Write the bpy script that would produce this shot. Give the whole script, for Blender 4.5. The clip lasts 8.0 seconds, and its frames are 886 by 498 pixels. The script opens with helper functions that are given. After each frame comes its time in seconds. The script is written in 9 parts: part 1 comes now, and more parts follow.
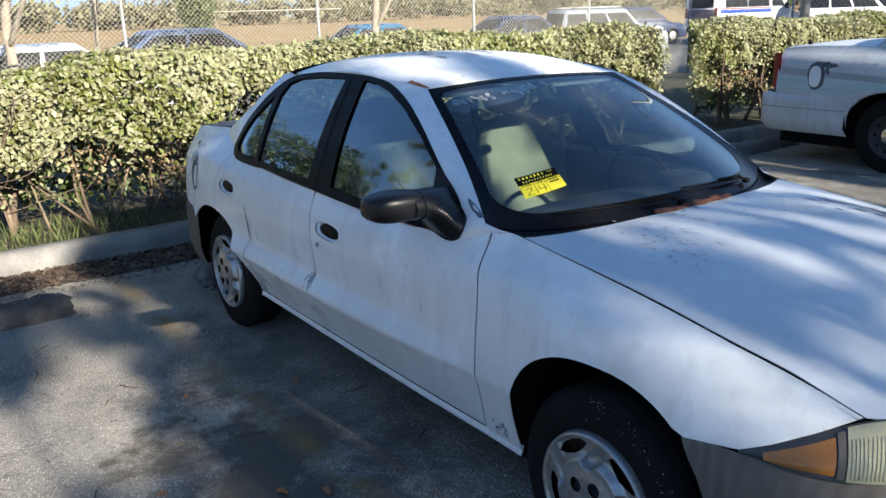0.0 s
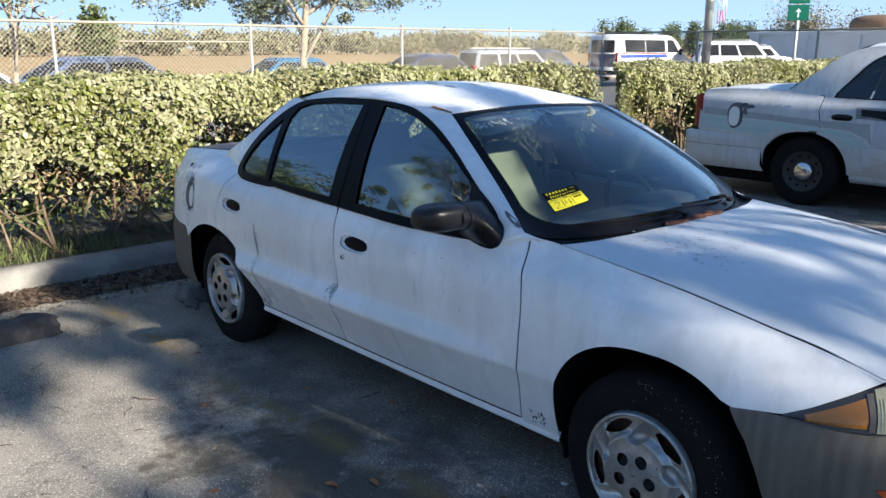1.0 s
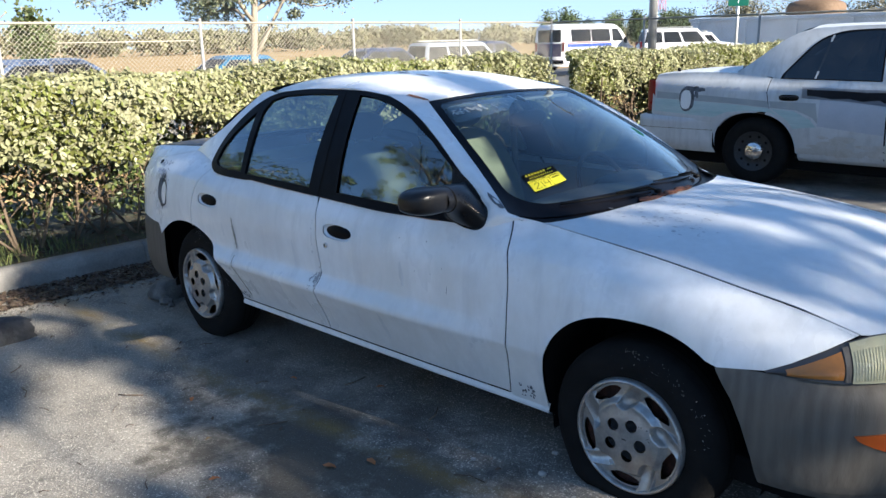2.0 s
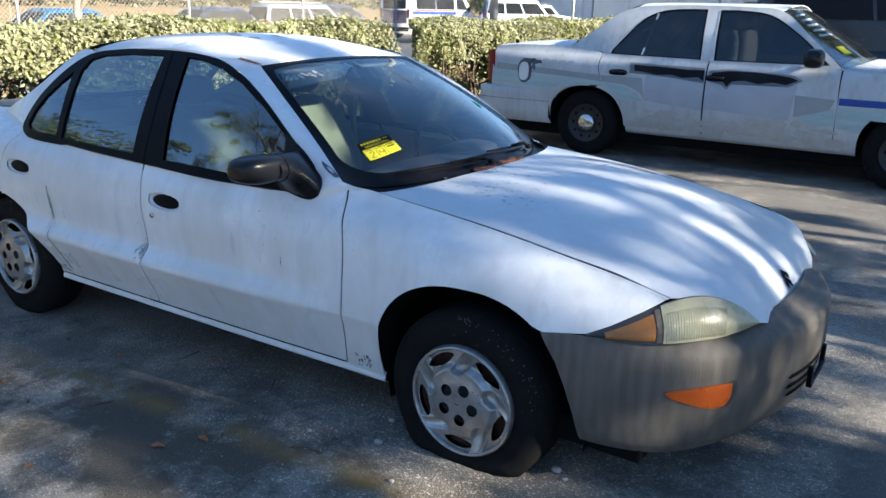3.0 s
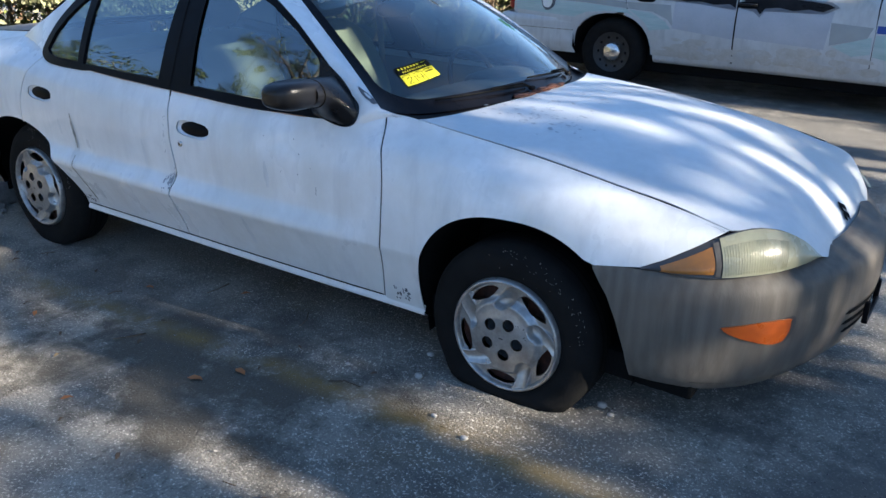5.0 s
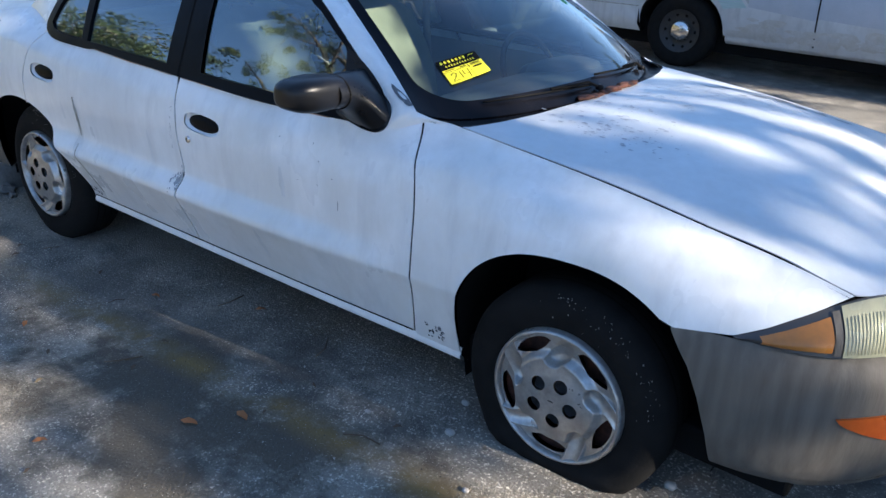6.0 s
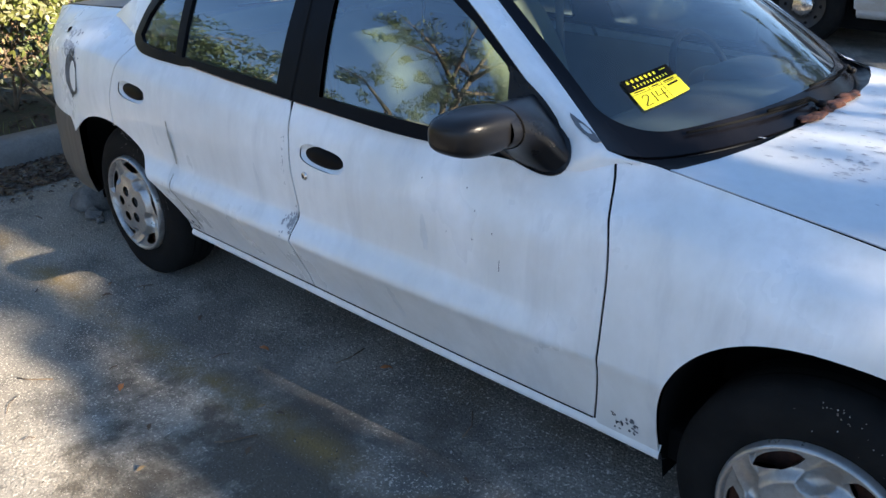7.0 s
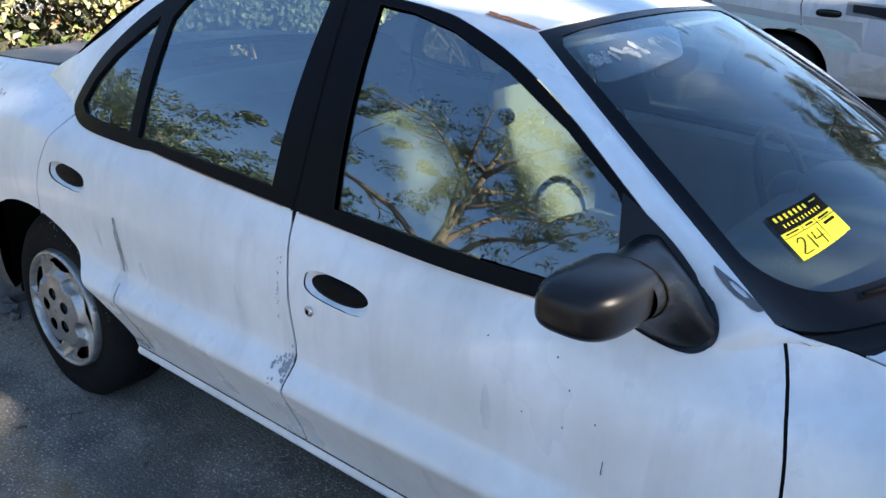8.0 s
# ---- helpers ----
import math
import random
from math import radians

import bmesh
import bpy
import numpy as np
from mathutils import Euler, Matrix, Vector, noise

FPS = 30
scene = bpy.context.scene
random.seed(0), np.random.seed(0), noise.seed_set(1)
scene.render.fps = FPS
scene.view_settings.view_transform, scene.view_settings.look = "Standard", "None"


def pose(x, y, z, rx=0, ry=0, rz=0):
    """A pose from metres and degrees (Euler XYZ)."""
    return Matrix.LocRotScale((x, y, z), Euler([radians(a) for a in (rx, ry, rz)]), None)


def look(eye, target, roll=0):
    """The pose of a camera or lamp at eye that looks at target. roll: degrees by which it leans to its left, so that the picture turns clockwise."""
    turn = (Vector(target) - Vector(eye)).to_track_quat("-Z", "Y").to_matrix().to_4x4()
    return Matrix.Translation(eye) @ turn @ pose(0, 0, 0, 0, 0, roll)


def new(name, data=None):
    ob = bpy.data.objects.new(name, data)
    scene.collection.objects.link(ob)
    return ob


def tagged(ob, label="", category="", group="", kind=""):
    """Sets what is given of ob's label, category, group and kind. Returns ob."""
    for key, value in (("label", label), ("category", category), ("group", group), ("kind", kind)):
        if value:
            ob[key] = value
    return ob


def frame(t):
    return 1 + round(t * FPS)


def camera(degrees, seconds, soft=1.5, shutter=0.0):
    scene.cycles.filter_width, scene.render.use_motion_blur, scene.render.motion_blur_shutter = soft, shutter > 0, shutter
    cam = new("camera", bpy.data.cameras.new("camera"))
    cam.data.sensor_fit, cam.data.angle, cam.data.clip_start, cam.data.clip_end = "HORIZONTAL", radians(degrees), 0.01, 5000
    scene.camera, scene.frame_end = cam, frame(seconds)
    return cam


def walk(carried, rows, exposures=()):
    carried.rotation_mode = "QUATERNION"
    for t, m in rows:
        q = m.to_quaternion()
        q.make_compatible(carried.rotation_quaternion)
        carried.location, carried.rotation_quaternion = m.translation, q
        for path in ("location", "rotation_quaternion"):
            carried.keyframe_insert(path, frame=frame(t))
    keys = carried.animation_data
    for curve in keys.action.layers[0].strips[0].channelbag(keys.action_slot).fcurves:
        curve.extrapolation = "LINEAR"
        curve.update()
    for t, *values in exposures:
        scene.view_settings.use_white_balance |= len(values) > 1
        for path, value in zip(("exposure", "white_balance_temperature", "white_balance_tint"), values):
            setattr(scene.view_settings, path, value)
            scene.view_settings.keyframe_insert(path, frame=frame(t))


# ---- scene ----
cam = camera(57.0, 8.0)
PATH = [
    (0, (2.669, -2.212, 1.568), (1.095, -1.114, 1.007), -1.7),
    (0.3, (2.702, -2.373, 1.57), (1.134, -1.262, 1.016), -3.1),
    (0.5, (2.707, -2.474, 1.583), (1.15, -1.33, 1.068), -2.3),
    (0.8, (2.645, -2.654, 1.554), (1.155, -1.402, 1.095), 0.7),
    (1, (2.594, -2.755, 1.552), (1.152, -1.455, 1.072), 0.1),
    (1.2, (2.555, -2.814, 1.547), (1.122, -1.507, 1.058), -1.1),
    (2.3, (2.584, -2.906, 1.532), (1.293, -1.472, 1.005), -0.3),
    (2.5, (2.586, -2.879, 1.548), (1.364, -1.397, 0.991), 0.6),
    (3, (2.601, -2.862, 1.537), (1.542, -1.264, 0.964), 1.2),
    (3.5, (2.578, -2.878, 1.532), (1.553, -1.27, 0.929), 1.8),
    (4, (2.542, -2.931, 1.525), (1.454, -1.357, 0.942), 1.4),
    (4.5, (2.524, -2.929, 1.496), (1.477, -1.347, 0.864), 1.9),
    (4.7, (2.498, -2.907, 1.495), (1.455, -1.334, 0.835), 1.3),
    (5.8, (2.284, -2.537, 1.484), (1.202, -1.093, 0.621), 2.4),
    (6, (2.183, -2.433, 1.498), (1.064, -0.981, 0.698), 2.2),
    (6.3, (1.998, -2.404, 1.493), (0.905, -0.884, 0.788), 0.2),
    (6.5, (1.89, -2.36, 1.537), (0.83, -0.856, 0.753), 1.2),
    (6.8, (1.731, -2.291, 1.487), (0.581, -0.89, 0.641), 1.6),
    (7, (1.623, -2.195, 1.499), (0.397, -0.865, 0.646), -0.6),
    (7.2, (1.505, -2.149, 1.477), (0.228, -0.853, 0.648), 0.5),
    (7.5, (1.331, -2.023, 1.478), (0.078, -0.71, 0.637), 2.6),
    (7.7, (1.173, -1.991, 1.473), (0.012, -0.563, 0.691), 3.0),
    (8, (1.001, -1.924, 1.496), (-0.109, -0.444, 0.738), 2.9),
]
walk(cam, [(t, look(eye, target, roll)) for t, eye, target, roll in PATH],
     exposures=[(0, 1.70, 5480, 13), (1, 1.77, 5550, 13), (2.5, 2.01, 5500, 13), (4.5, 2.16, 5550, 13), (6, 2.33, 5600, 15), (6.5, 2.33, 5600, 14), (7, 2.45, 6000, 15), (7.5, 2.66, 6150, 15), (8, 2.56, 5900, 15)])

# ---- world, sun, exposure ----
SUN_EL, SUN_AZ = 24.0, 5.0          # degrees: height, and turn from +x towards +y
world = bpy.data.worlds.new("sky")
scene.world = world
world.use_nodes = True
wn = world.node_tree.nodes
sky = wn.new("ShaderNodeTexSky")
sky.sky_type = "NISHITA"
sky.sun_disc = False
sky.sun_elevation = radians(SUN_EL)
sky.sun_rotation = radians(90 - SUN_AZ)
sky.air_density, sky.dust_density, sky.ozone_density = 0.6, 0.0, 2.0
mixer = wn.new("ShaderNodeMix")
mixer.data_type = "RGBA"
mixer.inputs[0].default_value = 0.90
where = wn.new("ShaderNodeTexCoord")
split = wn.new("ShaderNodeSeparateXYZ")
fade = wn.new("ShaderNodeValToRGB")           # clear dry sky: pale at the horizon, deep blue overhead
world.node_tree.links.new(where.outputs["Generated"], split.inputs[0])
world.node_tree.links.new(split.outputs["Z"], fade.inputs[0])
fade.color_ramp.elements[0].position, fade.color_ramp.elements[0].color = 0.0, (3.9, 5.0, 5.9, 1)
fade.color_ramp.elements[1].position, fade.color_ramp.elements[1].color = 1.0, (0.75, 1.45, 2.65, 1)
for at_, tone in ((0.12, (3.1, 4.5, 5.9, 1)), (0.4, (1.33, 2.3, 3.85, 1))):
    fade.color_ramp.elements.new(at_).color = tone
world.node_tree.links.new(fade.outputs[0], mixer.inputs[7])
world.node_tree.links.new(sky.outputs[0], mixer.inputs[6])
world.node_tree.links.new(mixer.outputs[2], wn["Background"].inputs[0])
wn["Background"].inputs[1].default_value = 0.05
sun = new("sun", bpy.data.lights.new("sun", "SUN"))
sun.data.energy, sun.data.angle, sun.data.color = 4.5, radians(0.53), (1.0, 0.85, 0.61)
sun.matrix_world = look((0, 0, 0), (-math.cos(radians(SUN_EL)) * math.cos(radians(SUN_AZ)),
                                    -math.cos(radians(SUN_EL)) * math.sin(radians(SUN_AZ)), -math.sin(radians(SUN_EL))))


# ---- materials ----
def mat(name, base, rough=0.6, metal=0.0, second=None, scale=6.0, amount=0.5, fine=0.0, fine_scale=80.0, bump=0.0,
        bump_scale=60.0, rough_var=0.1, island=0.0, streak=0.0, spec=0.5, coat=0.0, contrast=(0.35, 0.65), grit=0.0, stain=None, stretch=(1, 1, 1)):
    m = bpy.data.materials.new(name)
    m.use_nodes = True
    nt = m.node_tree
    N, L = nt.nodes, nt.links
    b = N["Principled BSDF"]
    b.inputs["Roughness"].default_value = rough
    b.inputs["Metallic"].default_value = metal
    b.inputs["Specular IOR Level"].default_value = spec
    b.inputs["Coat Weight"].default_value = coat
    tc = N.new("ShaderNodeTexCoord")
    mp = N.new("ShaderNodeMapping")
    mp.inputs["Scale"].default_value = stretch
    L.new(tc.outputs["Object"], mp.inputs["Vector"])

    def noise_node(s, detail=5.0, r=0.6):
        n = N.new("ShaderNodeTexNoise")
        n.inputs["Scale"].default_value = s
        n.inputs["Detail"].default_value = detail
        n.inputs["Roughness"].default_value = r
        L.new(mp.outputs[0], n.inputs["Vector"])
        return n

    def ramp(src, lo, hi, a=0.0, z=1.0):
        r = N.new("ShaderNodeMapRange")
        r.inputs["From Min"].default_value, r.inputs["From Max"].default_value = lo, hi
        r.inputs["To Min"].default_value, r.inputs["To Max"].default_value = a, z
        L.new(src, r.inputs["Value"])
        return r.outputs[0]

    def mix(f, a, c, blend="MIX"):
        x = N.new("ShaderNodeMix")
        x.data_type, x.blend_type = "RGBA", blend
        for sock, v in ((x.inputs[0], f), (x.inputs[6], a), (x.inputs[7], c)):
            if isinstance(v, (int, float)):
                sock.default_value = v
            elif isinstance(v, tuple):
                sock.default_value = (*v, 1)
            else:
                L.new(v, sock)
        return x.outputs[2]

    second = second or tuple(c * 0.7 for c in base)
    big = noise_node(scale)
    col = mix(ramp(big.outputs[0], contrast[0], contrast[1], 0, amount), base, second)
    if fine:
        small = noise_node(fine_scale, 3.0)
        col = mix(ramp(small.outputs[0], 0.35, 0.7, 0, fine), col, tuple(c * 0.45 for c in base))
    if stain:
        sn = noise_node(stain[0], 7.0, 0.65)
        col = mix(ramp(sn.outputs[0], 0.52, 0.66, 0, stain[1]), col, stain[2])
        sn = noise_node(stain[0] * 0.37, 7.0, 0.7)
        col = mix(ramp(sn.outputs[0], 0.56, 0.68, 0, stain[1]), col, stain[3])
    if grit:
        gn = noise_node(120.0, 2.0, 0.6)
        col = mix(ramp(gn.outputs[0], 0.56, 0.70, 0, grit), col, tuple(min(0.8, c * 1.9) for c in base))
        gn = noise_node(38.0, 2.0, 0.5)
        col = mix(ramp(gn.outputs[0], 0.58, 0.72, 0, grit * 0.8), col, tuple(c * 0.35 for c in base))
    if streak:
        m2 = N.new("ShaderNodeMapping")
        m2.inputs["Scale"].default_value = (9, 9, 0.9)
        L.new(tc.outputs["Object"], m2.inputs["Vector"])
        st = noise_node(1.6, 6.0)
        L.new(m2.outputs[0], st.inputs["Vector"])
        col = mix(ramp(st.outputs[0], 0.50, 0.72, 0, streak), col, tuple(c * 0.58 for c in base))
    if island:
        geo = N.new("ShaderNodeNewGeometry")
        hsv = N.new("ShaderNodeHueSaturation")
        L.new(col, hsv.inputs["Color"])
        L.new(ramp(geo.outputs["Random Per Island"], 0, 1, 1 - island, 1 + island), hsv.inputs["Value"])
        L.new(ramp(geo.outputs["Random Per Island"], 0, 1, 0.5 - island * 0.05, 0.5 + island * 0.05), hsv.inputs["Hue"])
        col = hsv.outputs[0]
    L.new(col, b.inputs["Base Color"])
    if rough_var:
        L.new(ramp(big.outputs[0], 0.3, 0.7, max(0.02, rough - rough_var), min(1, rough + rough_var)), b.inputs["Roughness"])
    if bump:
        bn = noise_node(bump_scale, 4.0)
        bp = N.new("ShaderNodeBump")
        bp.inputs["Strength"].default_value = bump
        bp.inputs["Distance"].default_value = 0.01
        L.new(bn.outputs[0], bp.inputs["Height"])
        L.new(bp.outputs[0], b.inputs["Normal"])
    return m


def glass_mat(name, tint, rough=0.0, mixin=0.35, grain=7.0, edge=(0.4, 0.8), face=0.20, steep=3.5):
    """Thin tinted pane: clear through-view with real surface gloss."""
    m = bpy.data.materials.new(name)
    m.use_nodes = True
    N, L = m.node_tree.nodes, m.node_tree.links
    N.remove(N["Principled BSDF"])
    out = N["Material Output"]
    tr, gl, mx, fr, pw, ma = (N.new(k) for k in ("ShaderNodeBsdfTransparent", "ShaderNodeBsdfGlossy", "ShaderNodeMixShader", "ShaderNodeLayerWeight", "ShaderNodeMath", "ShaderNodeMath"))
    tr.inputs[0].default_value = (*tint, 1)
    gl.inputs["Roughness"].default_value = rough
    gl.inputs["Color"].default_value = (0.82, 0.93, 1, 1)
    fr.inputs["Blend"].default_value = 0.5
    pw.operation, pw.inputs[1].default_value = "POWER", steep
    ma.operation, ma.inputs[1].default_value, ma.inputs[2].default_value = "MULTIPLY_ADD", 0.98 - face, face
    L.new(fr.outputs["Facing"], pw.inputs[0])
    L.new(pw.outputs[0], ma.inputs[0])
    tc, nz, mr, df, m2 = (N.new(k) for k in ("ShaderNodeTexCoord", "ShaderNodeTexNoise", "ShaderNodeMapRange", "ShaderNodeBsdfDiffuse", "ShaderNodeMixShader"))
    nz.inputs["Scale"].default_value = grain
    nz.inputs["Detail"].default_value = 6.0
    L.new(tc.outputs["Object"], nz.inputs["Vector"])
    L.new(nz.outputs[0], mr.inputs["Value"])
    mr.inputs["From Min"].default_value, mr.inputs["From Max"].default_value = edge
    mr.inputs["To Min"].default_value, mr.inputs["To Max"].default_value = mixin * 0.2, mixin
    df.inputs[0].default_value = (0.5, 0.5, 0.47, 1)
    L.new(ma.outputs[0], mx.inputs[0])
    L.new(tr.outputs[0], mx.inputs[1])
    L.new(gl.outputs[0], mx.inputs[2])
    L.new(mr.outputs[0], m2.inputs[0])
    L.new(mx.outputs[0], m2.inputs[1])
    L.new(df.outputs[0], m2.inputs[2])
    L.new(m2.outputs[0], out.inputs[0])
    return m


M = {}
M["paint"] = mat("white_paint", (0.84, 0.845, 0.845), 0.32, second=(0.64, 0.64, 0.62), scale=2.8, amount=0.6, fine=0.10, fine_scale=26,
                 rough_var=0.12, coat=0.15, stretch=(1, 1, 0.6), streak=0.32, stain=(1.9, 0.6, (0.66, 0.66, 0.65), (0.71, 0.70, 0.655)))
M["paint_hood"] = mat("dull_white_hood_paint", (0.65, 0.665, 0.675), 0.42, second=(0.55, 0.56, 0.565), scale=3.0, amount=0.7, fine=0.12, fine_scale=30, rough_var=0.12, coat=0.05, stain=(2.4, 0.4, (0.52, 0.53, 0.545), (0.60, 0.59, 0.53)))
M["paint_far"] = mat("white_paint_chalky", (0.58, 0.60, 0.61), 0.42, second=(0.40, 0.40, 0.385), scale=2.2, amount=0.6, fine=0.12, fine_scale=20, streak=0.6)
M["black"] = mat("black_trim", (0.005, 0.005, 0.006), 0.4, scale=12, amount=0.4, bump=0.05, bump_scale=200, spec=0.07)
M["far_glass"] = mat("dark_far_glass", (0.012, 0.014, 0.018), 0.5, amount=0.3, spec=0.12)
M["gloss_black"] = mat("gloss_black_plastic", (0.005, 0.005, 0.006), 0.30, scale=8, amount=0.3, rough_var=0.08, spec=0.35)
# near-black for small dark parts, and for painted shade in gaps and underbodies
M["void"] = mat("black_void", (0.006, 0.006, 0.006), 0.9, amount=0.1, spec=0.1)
M["frit"] = mat("black_glazed_border", (0.006, 0.006, 0.008), 0.22, scale=8, amount=0.3, rough_var=0.05, spec=0.10)
M["bumper"] = mat("grey_bumper_plastic", (0.132, 0.117, 0.098), 0.6, second=(0.17, 0.15, 0.125), spec=0.2, scale=3.0, amount=0.6, fine=0.42, fine_scale=34, stretch=(1, 1, 0.10), bump=0.1, bump_scale=120)
M["tyre"] = mat("tyre_rubber", (0.008, 0.008, 0.008), 0.85, second=(0.02, 0.019, 0.018), scale=14, amount=0.5, bump=0.2, bump_scale=90, spec=0.1)
M["cover"] = mat("silver_wheel_cover", (0.50, 0.50, 0.49), 0.36, metal=0.7, second=(0.27, 0.25, 0.225), scale=16, amount=0.8, fine=0.35, fine_scale=90)
M["rust"] = mat("rusty_steel", (0.10, 0.035, 0.02), 0.8, second=(0.03, 0.015, 0.012), scale=30, amount=0.9)
M["steel_black"] = mat("black_steel_wheel", (0.02, 0.02, 0.02), 0.55, scale=20, amount=0.5)
M["chrome"] = mat("worn_chrome", (0.75, 0.74, 0.72), 0.22, metal=1.0, second=(0.4, 0.35, 0.3), scale=40, amount=0.6)
M["amber"] = mat("amber_lens", (0.50, 0.10, 0.008), 0.3, second=(0.36, 0.06, 0.005), scale=20, amount=0.5, bump=0.1, bump_scale=120, coat=0.3)
M["amber_dull"] = mat("faded_amber_lens", (0.46, 0.17, 0.022), 0.3, second=(0.24, 0.11, 0.03), scale=14, amount=0.7, coat=0.2)
M["lamp"] = mat("yellowed_headlight_lens", (0.38, 0.36, 0.225), 0.25, second=(0.25, 0.245, 0.17), scale=10, amount=0.7, coat=0.4)
M["lamp_dark"] = mat("grey_lamp_housing", (0.045, 0.045, 0.047), 0.4, amount=0.4)
M["red_lens"] = mat("red_lens", (0.22, 0.004, 0.006), 0.35, second=(0.12, 0.003, 0.004), scale=12, amount=0.5, spec=0.2)
M["glass"] = glass_mat("tinted_glass", (0.36, 0.45, 0.47), 0.012, 0.03, face=0.19)
M["glass_dark"] = glass_mat("dark_tinted_glass", (0.06, 0.065, 0.07), 0.0, 0.03, face=0.06)
M["windshield"] = glass_mat("windshield_glass", (0.53, 0.62, 0.63), 0.0, 0.03, face=0.08, steep=4.3)
M["seat"] = mat("beige_seat_cloth", (0.33, 0.305, 0.20), 0.9, second=(0.23, 0.215, 0.145), scale=9, amount=0.6, bump=0.3, bump_scale=150)
M["cabin"] = mat("grey_cabin_plastic", (0.13, 0.135, 0.14), 0.7, second=(0.2, 0.2, 0.2), scale=8, amount=0.5)
M["cabin_dark"] = mat("dark_cabin_plastic", (0.04, 0.042, 0.045), 0.6, scale=8, amount=0.5)
M["dash"] = mat("dusty_grey_dashboard", (0.10, 0.105, 0.108), 0.75, second=(0.065, 0.068, 0.07), scale=7, amount=0.6, fine=0.2, fine_scale=60, bump=0.2, bump_scale=140)
M["trunk"] = mat("bare_dark_trunk_lid", (0.10, 0.085, 0.095), 0.45, second=(0.22, 0.2, 0.2), scale=6, amount=0.6, fine=0.3, fine_scale=30)
M["primer"] = mat("grey_primer", (0.27, 0.28, 0.30), 0.7, second=(0.40, 0.40, 0.42), scale=40, amount=0.6)
M["bare_grey"] = mat("dark_grey_filler", (0.12, 0.125, 0.135), 0.85, second=(0.17, 0.175, 0.185), scale=40, amount=0.6, spec=0.1)
M["grime"] = mat("grey_green_grime", (0.17, 0.175, 0.14), 0.8, second=(0.46, 0.46, 0.43), scale=30, amount=0.9)
M["stain_soft"] = mat("soft_grey_stain", (0.58, 0.585, 0.57), 0.6, second=(0.74, 0.755, 0.77), scale=16, amount=0.9, stretch=(1, 1, 0.3))
M["burn"] = mat("black_scorch", (0.02, 0.022, 0.026), 0.7, second=(0.16, 0.17, 0.19), scale=25, amount=0.8)
M["yellow"] = mat("yellow_card", (0.90, 0.78, 0.02), 0.6, second=(0.8, 0.68, 0.02), scale=20, amount=0.3)
M["ink"] = mat("black_ink", (0.008, 0.008, 0.008), 0.8, amount=0.2, spec=0.08)
M["dull_white"] = mat("white_marker", (0.55, 0.62, 0.62), 0.7, second=(0.35, 0.42, 0.43), scale=30, amount=0.7)
M["asphalt"] = mat("worn_asphalt", (0.36, 0.328, 0.275), 0.9, second=(0.118, 0.107, 0.092), scale=0.9, amount=0.85, fine=0.6, fine_scale=130,
                   bump=0.9, bump_scale=110, rough_var=0.05, grit=0.95, stain=(2.6, 0.75, (0.07, 0.068, 0.065), (0.145, 0.112, 0.066)))


